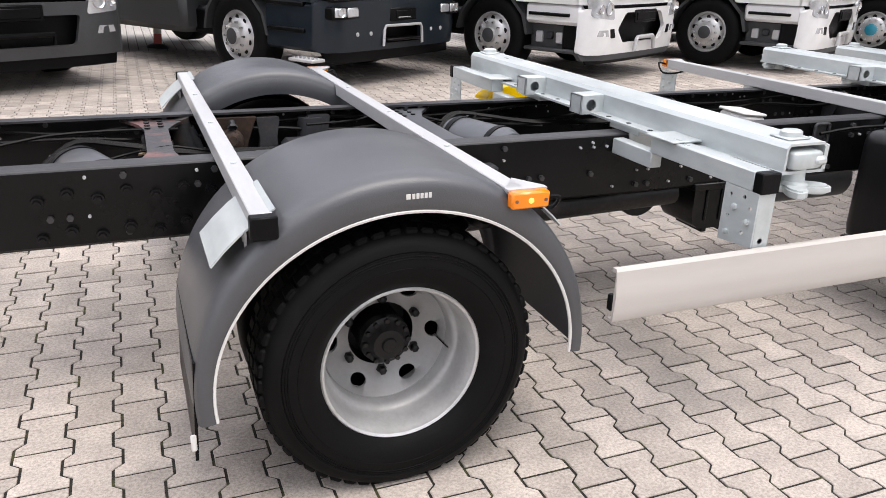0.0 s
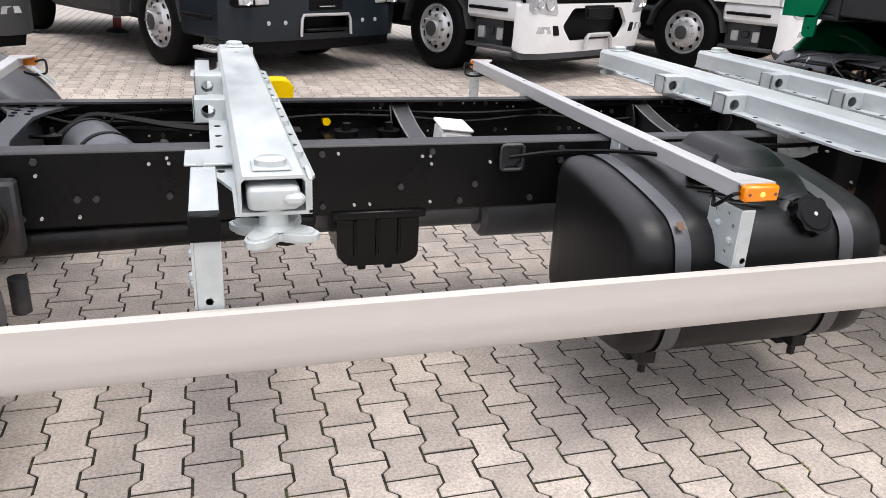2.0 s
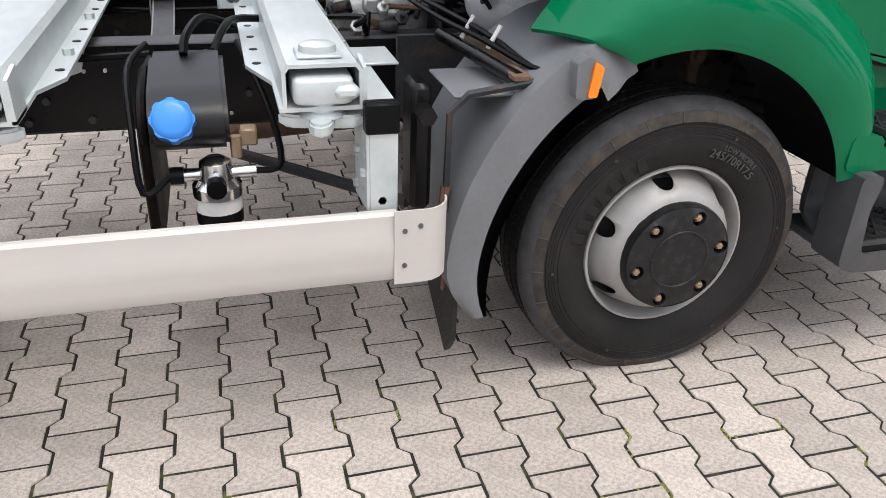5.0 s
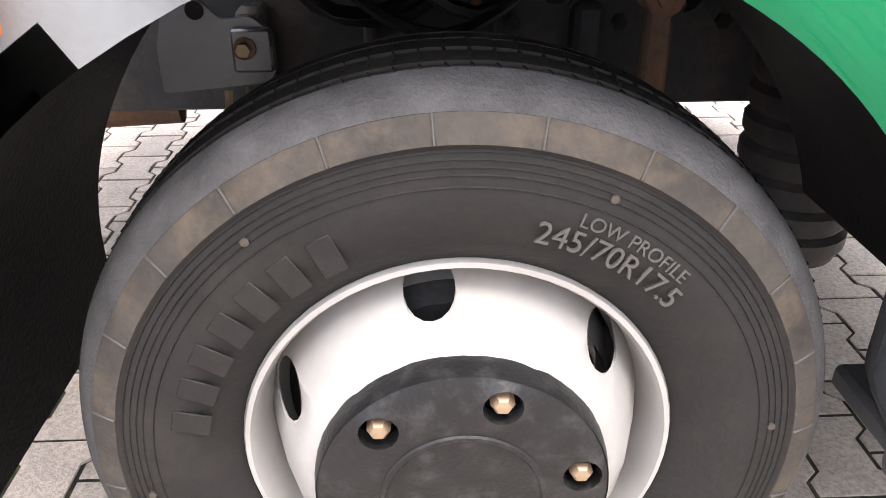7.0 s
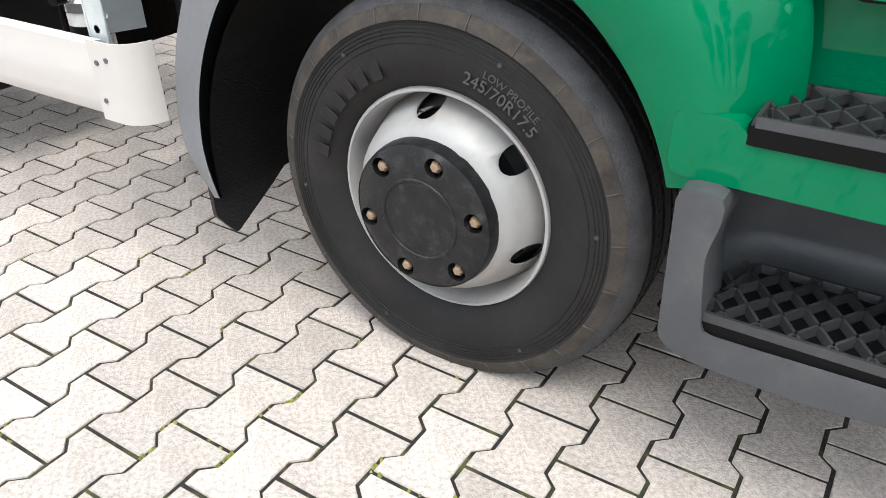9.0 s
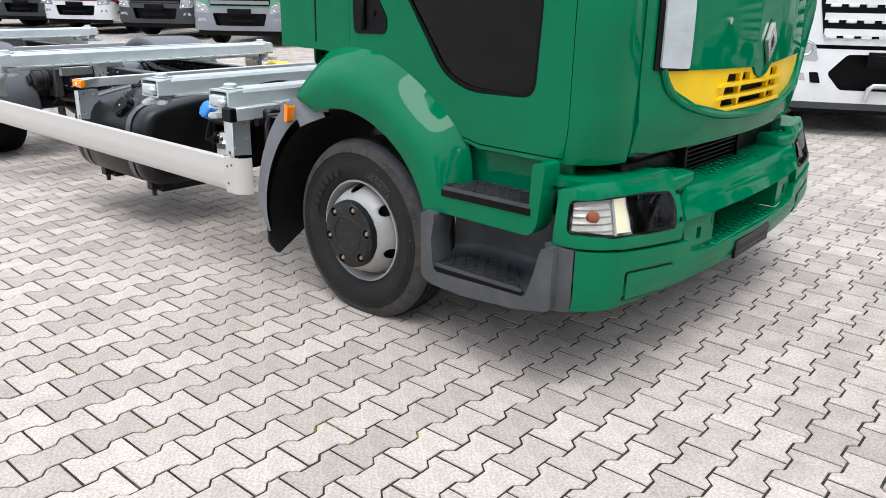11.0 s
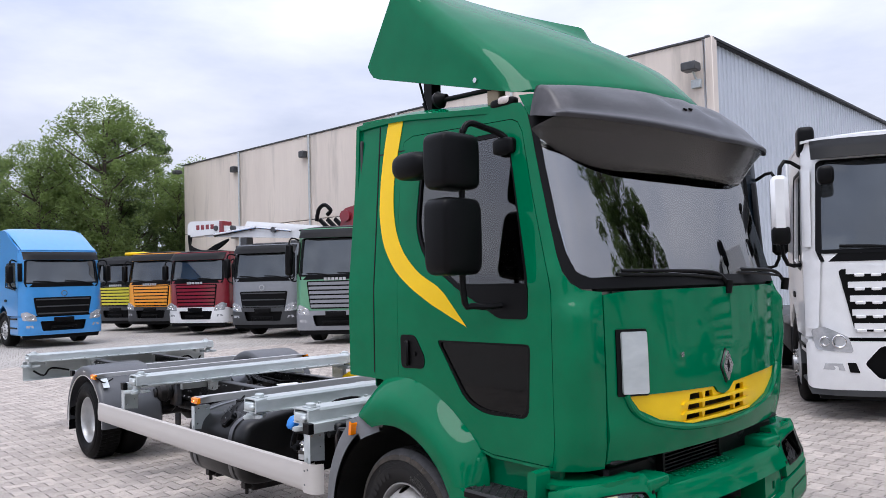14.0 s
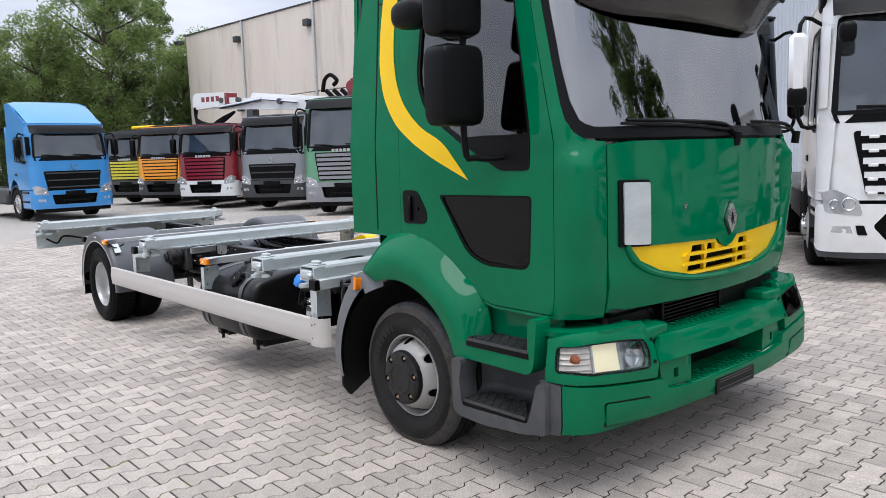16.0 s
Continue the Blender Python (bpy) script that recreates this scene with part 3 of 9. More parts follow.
def grow_moss():
    """Small yellow-green tufts sitting in the joints, in patches."""
    rng = random.Random(21)
    ring = paver_outline(0.0)
    f = Form()
    for i in range(round((2.6 - 1.6837) / PX), round((9.5 - 1.6837) / PX)):
        cx = 1.6837 + i * PX
        for j in range(-28, 0):
            cy = -0.5588 + PY / 2 + (j + 0.5 * (i % 2)) * PY + 0.0042 * (cx - 1.6837)
            patch = math.sin(cx * 2.1 + 1.0) * math.sin(cy * 1.7 + 0.6) + 0.6 * math.sin(cx * 5.3 - cy * 4.1)
            if cy > -1.25 or rng.random() > 0.26 + 0.35 * patch:
                continue
            k, run = rng.randrange(len(ring)), rng.randint(1, 3)
            for s in range(run):
                (x0, y0), (x1, y1) = ring[(k + s) % 12], ring[(k + s + 1) % 12]
                for c in range(rng.randint(3, 8)):
                    t, r = rng.random(), rng.uniform(0.0025, 0.0062)
                    x, y = cx + x0 + (x1 - x0) * t + rng.gauss(0, 0.0016), cy + y0 + (y1 - y0) * t + rng.gauss(0, 0.0016)
                    h, a = r * rng.uniform(0.5, 1.1), rng.random() * 6
                    base = [(x + r * math.cos(a + 1.257 * q) * rng.uniform(0.7, 1.3), y + r * math.sin(a + 1.257 * q) * rng.uniform(0.7, 1.3), -0.004) for q in range(5)]
                    f.add(base + [(x + rng.gauss(0, r * 0.3), y + rng.gauss(0, r * 0.3), h)], [(q, (q + 1) % 5, 5) for q in range(5)])
    ob = new("joint_moss", mesh_of(f, "joint_moss", MOSS))
    ob.parent = bed
    tagged(ob, kind="stuff")


# ---- hall and trees ----
def hall():
    h = thing("hall_building", "large industrial hall of stained concrete panels and grey cladding", "building", at=Matrix.Translation((-2.6, 16.75, 0)) @ Matrix.Rotation(radians(4.1), 4, "Z") @ Matrix.Translation((2.2, -16.0, 0)))
    y0, top = 16.0, 8.5
    xs = [-32.8, -27.1, -21.2, -15.3, -9.4, -2.2]
    for a, b in zip(xs, xs[1:]):
        part("wall_panel", Form().box(a + 0.015, b - 0.015, y0, y0 + 0.3, 0, 4.6, 0.02), CONCRETE, h)
        part("wall_panel", Form().box(a + 0.015, b - 0.015, y0, y0 + 0.3, 4.63, top, 0.02), CONCRETE, h)
        part("panel_joint", Form().box(a, b, y0 + 0.06, y0 + 0.2, 0, top - 0.1, 0.005), STEPGREY, h)
    part("wall", Form().box(-32.8, -33.1, y0 + 0.3, 44, 0, top, 0.02), CONCRETE, h)
    part("roof", Form().box(-33.0, -2.0, y0 + 0.1, 44, top - 0.05, top + 0.06, 0.02), MATTBLACK, h)
    part("roof_edge", Form().box(-33.0, -2.05, y0 - 0.05, y0 + 0.1, top, top + 0.06, 0.01), STEPGREY, h)
    clad = []
    k = 0
    y = y0
    while y < 44:
        clad += [(-2.2, y), (-2.2, y + 0.16), (-2.165, y + 0.19), (-2.165, y + 0.27)]
        y += 0.3
    clad += [(-2.3, 44), (-2.3, y0)]
    part("cladding", Form().prism(clad, "z", 0, top), CLADDING, h, "ribbed grey metal cladding")
    part("corner_post", Form().box(-2.22, -2.0, y0 - 0.04, y0 + 0.3, 0, top + 0.05, 0.02), CONCRETE, h)
    part("verge_trim", Form().box(-2.25, -2.1, y0, 44, top, top + 0.1, 0.01), STEPGREY, h)
    for x in (-27.1, -21.2, -15.3, -9.4):
        part("downpipe", Form().rod((x + 0.1, y0 - 0.08, 0), (x + 0.1, y0 - 0.08, top), 0.05), GALV, h)
        for z in (4.1, 7.5):
            part("wall_box", Form().box(x - 0.45, x - 0.1, y0 - 0.28, y0, z, z + 0.3, 0.03), STEPGREY, h)
    lamp = part("floodlight", Form().box(-2.75, -2.3, y0 - 0.55, y0 - 0.15, 7.55, 7.8, 0.03, None), STEPGREY, h, "grey wall floodlight")
    part("bracket", Form().rod((-2.5, y0, 7.3), (-2.5, y0 - 0.3, 7.6), 0.03).box(-2.65, -2.35, y0 - 0.12, y0, 7.1, 7.35, 0.02), GALV, lamp)
    part("floodlight", Form().box(-33.0, -32.6, y0 - 0.6, y0 - 0.2, 8.0, 8.2, 0.03), STEPGREY, h, "grey wall floodlight")


def crown_form(rng, height, spread, base, clumps, leaves, size, slim):
    f = Form()
    centres = []
    for k in range(clumps):
        t = rng.random() ** 0.8
        z = base + (height - base) * t
        r = spread * (math.sin(math.pi * min(1, 0.12 + 0.88 * (1 - t) ** slim)) * 0.75 + 0.25 * (1 - t)) * rng.uniform(0.35, 1.05)
        a = rng.uniform(0, 2 * math.pi)
        centres.append(Vector((r * math.cos(a), r * math.sin(a), z)))
    verts, faces = [], []
    for c in centres:
        cs = rng.uniform(0.5, 1.0) * spread * 0.3
        for k in range(leaves):
            d = Vector((rng.gauss(0, 1), rng.gauss(0, 1), rng.gauss(0, 0.8)))
            p = c + d.normalized() * cs * rng.random() ** 0.5
            q = Euler((rng.uniform(-0.9, 0.9), rng.uniform(-0.9, 0.9), rng.uniform(0, 6.28))).to_matrix()
            s = size * rng.uniform(0.6, 1.4)
            i = len(verts)
            verts += [p + q @ Vector(v) for v in ((-s, 0, 0), (0, -s * 0.5, s * 0.15), (s, 0, 0), (0, s * 0.5, s * 0.15))]
            faces.append((i, i + 1, i + 2, i + 3))
    return f.add(verts, faces), centres


TREES = {}


def tree(kind, at, scale=1.0, turn=0.0):
    """A tapered trunk with limbs and an uneven crown of small leaves; three kinds, each built once."""
    m = Matrix.Translation(at) @ Matrix.Rotation(turn, 4, "Z") @ Matrix.Scale(scale, 4)
    if kind not in TREES:
        seed, height, spread, base, clumps, leaves, size, slim, mat, label = {
            "broad": (3, 11.0, 3.2, 1.6, 130, 190, 0.082, 0.75, LEAF, "broad leafy green tree behind the yard"),
            "round": (5, 9.0, 3.2, 1.0, 120, 180, 0.085, 1.0, LEAFDARK, "dense dark green tree behind the yard"),
            "slim": (9, 13.0, 2.1, 1.0, 120, 170, 0.08, 0.7, LEAFDARK, "tall slim dark green tree at the yard edge")}[kind]
        rng = random.Random(seed)
        t = thing("tree", label, "tree", "trees round the yard")
        crown, centres = crown_form(rng, height, spread, base, clumps, leaves, size, slim)
        wood = Form().tube([(0, 0, 0), (0.1, 0.05, height * 0.3), (0, 0.1, height * 0.6), (0.05, 0, height * 0.93)], [0.22, 0.18, 0.13, 0.09, 0.05], 9)
        for c in centres[::4]:
            z = max(0.8, c.z - rng.uniform(0.8, 1.8))
            wood.tube([(0.03, 0.05, z), (c.x * 0.5, c.y * 0.5, (z + c.z) / 2 - 0.1), tuple(c)], [0.06, 0.04, 0.02], 5, 2)
        part("trunk", wood, TRUNK, t)
        part("crown", crown, mat, t, sharp=180)
        t.matrix_basis = m
        TREES[kind] = t
        return t
    c = copy_thing(TREES[kind], Matrix.Translation(at) @ Matrix.Rotation(turn, 4, "Z"))
    c.scale = (scale, scale, scale)
    return c


def plant_trees():
    rng = random.Random(11)
    tree("broad", (-33.5, 10.3, 0), 1.04, 0.4)
    for k in range(21):
        a = radians(64 + 29 * (k % 13) / 12 + rng.uniform(-1, 1))
        d = 47 + 9 * (k // 13) + rng.uniform(-2, 3)
        tree(("round", "broad", "round", "slim")[k % 4], (8.3 - d * math.sin(a), -3.8 + d * math.cos(a), 0), rng.uniform(0.72, 0.95), rng.uniform(0, 6))
    for x, y, s, kind in ((20.5, 12.6, 1.15, "slim"), (20.3, 15.2, 0.9, "slim"), (19.5, 20.0, 0.95, "round"), (17.5, 23.2, 0.9, "round"), (14, 26, 0.8, "round"), (36, 17, 0.8, "round"), (44, 4, 1.0, "round"), (33, -8, 1.05, "broad"), (28, -12, 1.1, "slim"), (25, -16, 1.0, "round"), (20, -20, 1.1, "broad")):
        tree(kind, (x, y, 0), s, x)

# ---- the green chassis truck ----
SCUFFBLACK = material("scuffed_black_cover", (0.012, 0.012, 0.0125), 0.4, 0, dark=(0.006, 0.006, 0.0065), scale=20, fine=160, bump=0.2, bump_scale=200, dirt=(0.12, 0.12, 0.12), dirt_scale=40, dirt_amount=0.16, spec=0.3)
truck = thing("chassis_truck", "green and yellow chassis-cab lorry with bare galvanised swap-body frame", "truck")
NEAR, FAR = Matrix.Rotation(radians(90), 4, "X"), Matrix.Rotation(radians(-90), 4, "X")
AXLE_F, AXLE_R, AXLE_Z, TYRE_R = 5.05, 0.0, 0.385, 0.392


KNOB_X, CAST_X = -0.25, -0.09
RUSTGREASE = material("rusty_greased_iron", (0.045, 0.026, 0.017), 0.6, 0, dark=(0.012, 0.009, 0.008), scale=18, bump=0.5, bump_scale=60, dirt=(0.10, 0.055, 0.03), dirt_scale=22, dirt_amount=0.5, spec=0.3)
LETTER = material("rubbed_tyre_lettering", (0.075, 0.072, 0.068), 0.6, 0, dark=(0.035, 0.033, 0.031), fine=200)

def circle(cx, cy, r, n=16):
    return [(cx + r * math.cos(2 * math.pi * k / n), cy + r * math.sin(2 * math.pi * k / n)) for k in range(n)]


def arc_text(text, size, radius, middle, m, mat, parent, name="lettering"):
    """Raised lettering bent round a tyre wall; middle is the angle of its centre."""
    ob = write(text, size, Matrix.Identity(4), mat, parent, name, 0.0015)
    for v in ob.data.vertices:
        a = radians(middle) - v.co.x / radius
        r = radius + v.co.y
        v.co = m @ Vector((r * math.cos(a), r * math.sin(a), v.co.z))
    return ob


def hand_hole(r, middle, wide, tall, n=18):
    """Oval hole in a wheel disc, longer round the wheel than across."""
    c, s = math.cos(radians(middle)), math.sin(radians(middle))
    out = []
    for k in range(n):
        a = 2 * math.pi * k / n
        u, v = r + tall * math.cos(a), wide * math.sin(a)
        out.append((u * c - v * s, u * s + v * c))
    return out


def tyre_profile(centre, groove=True, k=1.0):
    """Section of the tyre from the outer bead over the tread to the inner bead."""
    half = [(0.222, 0.078), (0.232, 0.093), (0.262, 0.117), (0.30, 0.126), (0.318, 0.1255), (0.356, 0.1205), (0.36, 0.1225), (0.374, 0.119), (0.387, 0.112), (0.398, 0.102), (0.406, 0.091)]
    tread = [(0.411, 0.08)]
    for g, r in ((0.06, 0.4155), (0.021, 0.4185)):
        tread += [(r, g + 0.005), (r - 0.012, g + 0.004), (r - 0.012, g - 0.004), (r + 0.001, g - 0.005)] if groove else [(r, g)]
    side = [(0.222 + (r - 0.222) * k, h) for r, h in half + tread]
    return [(r, centre + h) for r, h in side] + [(r, centre - h) for r, h in side[::-1]]


def loaded(form):
    """Flattens a tyre where it stands on the ground."""
    form.v = [(x, y, max(z, 0.0015)) for x, y, z in form.v]
    return form


def lobed(n, r, amp, count=48):
    return [((r + amp * math.tanh(2 * math.cos(n * a))) * math.cos(a), (r + amp * math.tanh(2 * math.cos(n * a))) * math.sin(a)) for a in [2 * math.pi * k / count for k in range(count)]]


def wheel_front(m, name_label):
    w = part("wheel", Form().lathe([(0.2, -0.15), (0.222, -0.16), (0.236, -0.17), (0.236, -0.18), (0.21, -0.18), (0.18, -0.12), (0.18, -0.05), (0.2, -0.15)], m, 48), RIMSILVER, truck, name_label)
    ty = part("tyre", loaded(Form().lathe(tyre_profile(-0.092), m, 96)), RUBBERWORN, w, "worn road tyre", 30)
    for r in (0.354, 0.347, 0.340, 0.333, 0.322):
        h = 0.0335 - (r - 0.318) * 0.132
        part("ridge", Form().lathe([(r - 0.002, h - 0.002), (r, h + 0.0016), (r + 0.002, h - 0.002)], m, 96), RUBBERWORN, w)
    part("shoulder_band", Form().lathe([(0.3595, 0.0285), (0.361, 0.0315), (0.3745, 0.0278), (0.3872, 0.0208), (0.3865, 0.019)], m, 120), SCUFF, w, "scuffed brownish shoulder band", 60)
    part("tread_edge", Form().lathe([(0.3875, 0.0205), (0.3985, 0.0107), (0.4066, -0.0004), (0.4115, -0.0115), (0.4145, -0.0225), (0.413, -0.024)], m, 120), TREADGREY, w, "worn grey tread edge", 60)
    mark = mesh_of(Form().box(-0.0145, 0.0145, -0.0013, 0.0013, -0.002, 0.0022, 0.0008).moved(Matrix.Translation((0.3745, 0, 0.0268)) @ Matrix.Rotation(radians(22), 4, "Y")), "wear_mark", LETTER)
    for k in range(24):
        shared("wear_mark", mark, w, m @ Matrix.Rotation(radians(15 * k + 4), 4, "Z"))
    sipes = Form()
    for k in range(110):
        q = m @ Matrix.Rotation(2 * math.pi * k / 110, 4, "Z")
        for h, r, sk in ((-0.028, 0.4155, 0.25), (-0.052, 0.418, 0.1), (-0.07, 0.419, 0.2), (-0.094, 0.4195, -0.15), (-0.115, 0.419, 0.2)):
            sipes.box(r - 0.004, r + 0.0008, -0.0008, 0.0008, -0.006, 0.006, 0.0003, q @ Matrix.Translation((0, 0, h)) @ Matrix.Rotation(sk, 4, "X"))
    tagged(part("sipe_pattern", sipes, MATTBLACK, w), kind="stuff")
    dots("vent_stub", Form().lathe([(0.0045, 0.0), (0.0045, 0.003), (0.0, 0.0035)], m.to_3x3().to_4x4(), 8), SCUFF, w, [m @ Vector((0.336 * math.cos(radians(a)), 0.336 * math.sin(radians(a)), 0.031)) for a in (66, 126, 186, 246, 306, 6)])
    part("rim", Form().lathe([(0.234, -0.006), (0.2355, 0.005), (0.233, 0.010), (0.2275, 0.011), (0.2235, 0.004), (0.2205, -0.01), (0.217, -0.03), (0.211, -0.075), (0.2, -0.09), (0.2, -0.1), (0.225, -0.1), (0.225, -0.02)], m, 64), RIMWHITE, w)
    dish = sheet(circle(0, 0, 0.2165, 72), [hand_hole(0.195, 60 * k + 39, 0.027, 0.0165) for k in range(6)],
                 lambda u, v, d: m @ Vector((u, v, dish_height(math.hypot(u, v)) - d)), 0.022, 0.008)
    part("disc", dish, RIMWHITE, w, "pale convex wheel disc with hand holes", 60)
    cap = sheet(circle(0, 0, 0.15, 48), [circle(0.1225 * math.cos(radians(60 * k + 12.5)), 0.1225 * math.sin(radians(60 * k + 12.5)), 0.02, 14) for k in range(6)],
                lambda u, v, d: m @ Vector((u, v, 0.088 - d - max(0, math.hypot(u, v) - 0.142) * 1.2)), 0.03, 0.02)
    cap.lathe([(0.15, 0.08), (0.153, 0.065), (0.155, 0.03), (0.145, 0.03)], m, 48)
    cap.lathe([(0.078, 0.0885), (0.08, 0.0905), (0.084, 0.0905), (0.086, 0.0885)], m, 40)
    part("hub_cover", cap, SCUFFBLACK, w, "scuffed black plastic hub cover", 30)
    part("cover_floor", Form().lathe([(0, 0.062), (0.146, 0.06)], m, 32), BLACKGREASE, w)
    part("brake_drum", Form().lathe([(0, -0.05), (0.15, -0.05), (0.17, -0.07), (0.17, -0.16)], m, 32), DUSTMETAL, w)
    for k in range(6):
        a = radians(60 * k + 12.5)
        q = m @ Matrix.Translation((0.1225 * math.cos(a), 0.1225 * math.sin(a), 0.06))
        part("wheel_nut", Form().lathe([(0.012, 0), (0.012, 0.022), (0.008, 0.027), (0, 0.028)], q, 6), NUT, w)
    return w


def dish_height(r):
    if r < 0.15:
        return 0.055
    t = min(1, (r - 0.15) / 0.066)
    return 0.055 - 0.05 * t ** 1.2 - 0.14 * max(0, t - 0.35) ** 1.5


def wheel_rear(m, label, lugs=True):
    w = part("wheel", Form().lathe([(0.236, 0.0), (0.229, 0.006), (0.222, 0.001), (0.219, -0.012), (0.2145, -0.022), (0.2125, -0.06), (0.209, -0.09), (0.203, -0.104), (0.196, -0.112), (0.193, -0.13), (0.189, -0.20), (0.192, -0.22), (0.225, -0.02)], m, 72), RIMBARREL, truck, label)
    part("tyre", loaded(Form().lathe(tyre_profile(-0.092, False, 0.89), m, 96)), RUBBER, w, "black drive-axle tyre", 30)
    part("inner_tyre", loaded(Form().lathe(tyre_profile(-0.372, False, 0.89), m, 72)), RUBBER, w, "inner twin tyre", 30)
    for r in (0.34, 0.333, 0.326, 0.30):
        h = 0.0335 - max(0, (r - 0.312)) * 0.16
        part("ridge", Form().lathe([(r - 0.002, h - 0.002), (r, h + 0.0016), (r + 0.002, h - 0.002)], m, 96), RUBBER, w)
    disc = sheet(circle(0, 0, 0.1905, 64), [hand_hole(0.156, 60 * k, 0.027, 0.02) for k in range(6)] + [circle(0, 0, 0.102, 28)],
                 lambda u, v, d: m @ Vector((u, v, -0.205 + 0.05 * max(0, math.hypot(u, v) / 0.187) ** 4 - d)), 0.026, 0.012)
    part("disc", disc, RIMSILVER, w, "grey painted wheel disc with hand holes", 60)
    part("hub_recess", Form().lathe([(0.102, -0.205), (0.1, -0.215), (0.098, -0.30), (0.05, -0.31)], m, 28), MATTBLACK, w)
    part("inner_barrel", Form().lathe([(0.05, -0.275), (0.19, -0.275), (0.19, -0.222)], m, 28), MATTBLACK, w)
    hub = Form().lathe([(0.0, -0.112), (0.02, -0.112), (0.024, -0.118), (0.046, -0.12), (0.054, -0.132), (0.062, -0.142), (0.074, -0.15), (0.078, -0.17), (0.074, -0.19), (0.074, -0.30)], m, 28)
    part("hub", hub, BLACKGREASE, w, "dark greasy drive hub")
    for k in range(12):
        a = radians(30 * k)
        q = m @ Matrix.Translation((0.066 * math.cos(a), 0.066 * math.sin(a), -0.148))
        part("hub_bolt", Form().lathe([(0.008, 0), (0.008, 0.012), (0, 0.013)], q, 6), BLACKGREASE, w)
    for k in range(6):
        a = radians(60 * k + 30)
        q = m @ Matrix.Translation((0.119 * math.cos(a), 0.119 * math.sin(a), -0.198))
        part("wheel_nut", Form().lathe([(0.017, 0), (0.017, 0.004), (0.0125, 0.005), (0.0125, 0.022), (0.008, 0.026), (0, 0.027)], q, 6), BLACKGREASE, w)
    part("valve", Form().rod(m @ Vector((0.165, -0.02, -0.18)), m @ Vector((0.18, -0.03, -0.10)), 0.004, 6), CHROME, w)
    if lugs:
        blocks = Form()
        for k in range(54):
            a = 2 * math.pi * k / 54
            q = m @ Matrix.Rotation(a, 4, "Z")
            for h, skew in ((-0.03, 0.0), (-0.154, 0.06)):
                blocks.box(0.362, TYRE_R + 0.007, -0.019, 0.019, h - 0.028, h + 0.03, 0.006, q @ Matrix.Rotation(skew, 4, "Z"))
            blocks.box(0.38, TYRE_R + 0.008, -0.017, 0.017, -0.117, -0.066, 0.003, q @ Matrix.Rotation(0.03, 4, "Z"))
        part("tread", loaded(blocks), RUBBER, w, "deep lugged tread blocks", 30)
    return w


WF = Matrix.Translation((AXLE_F, -1.105, AXLE_Z))
WR = Matrix.Translation((AXLE_R, -1.165, AXLE_Z))
w = wheel_front(WF @ NEAR, "steered front wheel with black hub cover")
arc_text("245/70R17.5", 0.032, 0.284, 60, WF @ NEAR @ Matrix.Translation((0, 0, 0.0338)), LETTER, w)
arc_text("LOW PROFILE", 0.02, 0.307, 58, WF @ NEAR @ Matrix.Translation((0, 0, 0.0342)), LETTER, w)
for k in range(7):
    part("brand_bar", Form().box(-0.013, 0.013, -0.02, 0.02, 0, 0.0026, 0.001).moved(WF @ NEAR @ Matrix.Rotation(radians(116 + 8.5 * k), 4, "Z") @ Matrix.Translation((0.284, 0, 0.0325)) @ Matrix.Rotation(radians(-90), 4, "Z")), RUBBERWORN, w)
wheel_front(Matrix.Translation((AXLE_F, 1.105, AXLE_Z)) @ FAR, "steered front wheel with black hub cover")
wheel_rear(WR @ NEAR, "twin rear wheel with deep silver rim")
wheel_rear(Matrix.Translation((AXLE_R, 1.165, AXLE_Z)) @ FAR, "twin rear wheel with deep silver rim", False)


# frame rails
def rail(side):
    """C-shaped rail, open to the inside."""
    y, i = 0.425 * side, -side
    sec = [(y, 0.57), (y, 0.806), (y + i * 0.009, 0.806), (y + i * 0.009, 0.569), (y + i * 0.075, 0.569), (y + i * 0.075, 0.56), (y + i * 0.01, 0.56)]
    return Form().prism(sec, "x", -2.3, 6.0)


def rail_top(side):
    """The rail's upper flange with its rounded outer edge."""
    y, i = 0.425 * side, -side
    sec = [(y, 0.806), (y + i * 0.002, 0.811), (y + i * 0.006, 0.8145), (y + i * 0.012, 0.816), (y + i * 0.075, 0.816), (y + i * 0.075, 0.807), (y + i * 0.02, 0.8065)]
    return Form().prism(sec, "x", -2.3, 6.0)


for side in (-1, 1):
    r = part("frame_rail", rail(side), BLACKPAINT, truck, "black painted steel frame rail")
    # the flange's sky sheen is put into a paler colour than the web
    part("top_flange", rail_top(side), DUSTSHEEN, r, "dusty top flange paled for its sky sheen")
    rng = random.Random(4 + side)
    y = 0.425 * side
    bolts, big, holes = [], [], []
    for x in [-2.1 + 0.055 * k for k in range(115)]:
        for z in (0.785, 0.74, 0.66, 0.60):
            if rng.random() < 0.26:
                (bolts if rng.random() < 0.5 else holes).append((x, y, z))
    for k in range(7):
        for z in (0.715, 0.595):
            big.append((-0.92 + 0.085 * k, y, z + 0.02 * (k % 2)))
    for x in (0.98, 1.04, 1.10, 1.24, 1.30, 1.43, 1.88, 1.91, 2.52, 2.55):
        holes.append((x, y, 0.768))
    dots("bolt", Form().rod((0, -0.016, 0), (0, 0.016, 0), 0.011, 6), DUSTSHEEN, r, bolts)
    dots("bolt", Form().rod((0, -0.03, 0), (0, 0.03, 0), 0.012, 6).rod((0, -0.018, 0), (0, 0.018, 0), 0.019, 14), BLACKPAINT, r, big)
    dots("hole_plug", Form().rod((0, -0.0105, 0), (0, 0.0105, 0), 0.0052, 8), BARALU, r, holes)

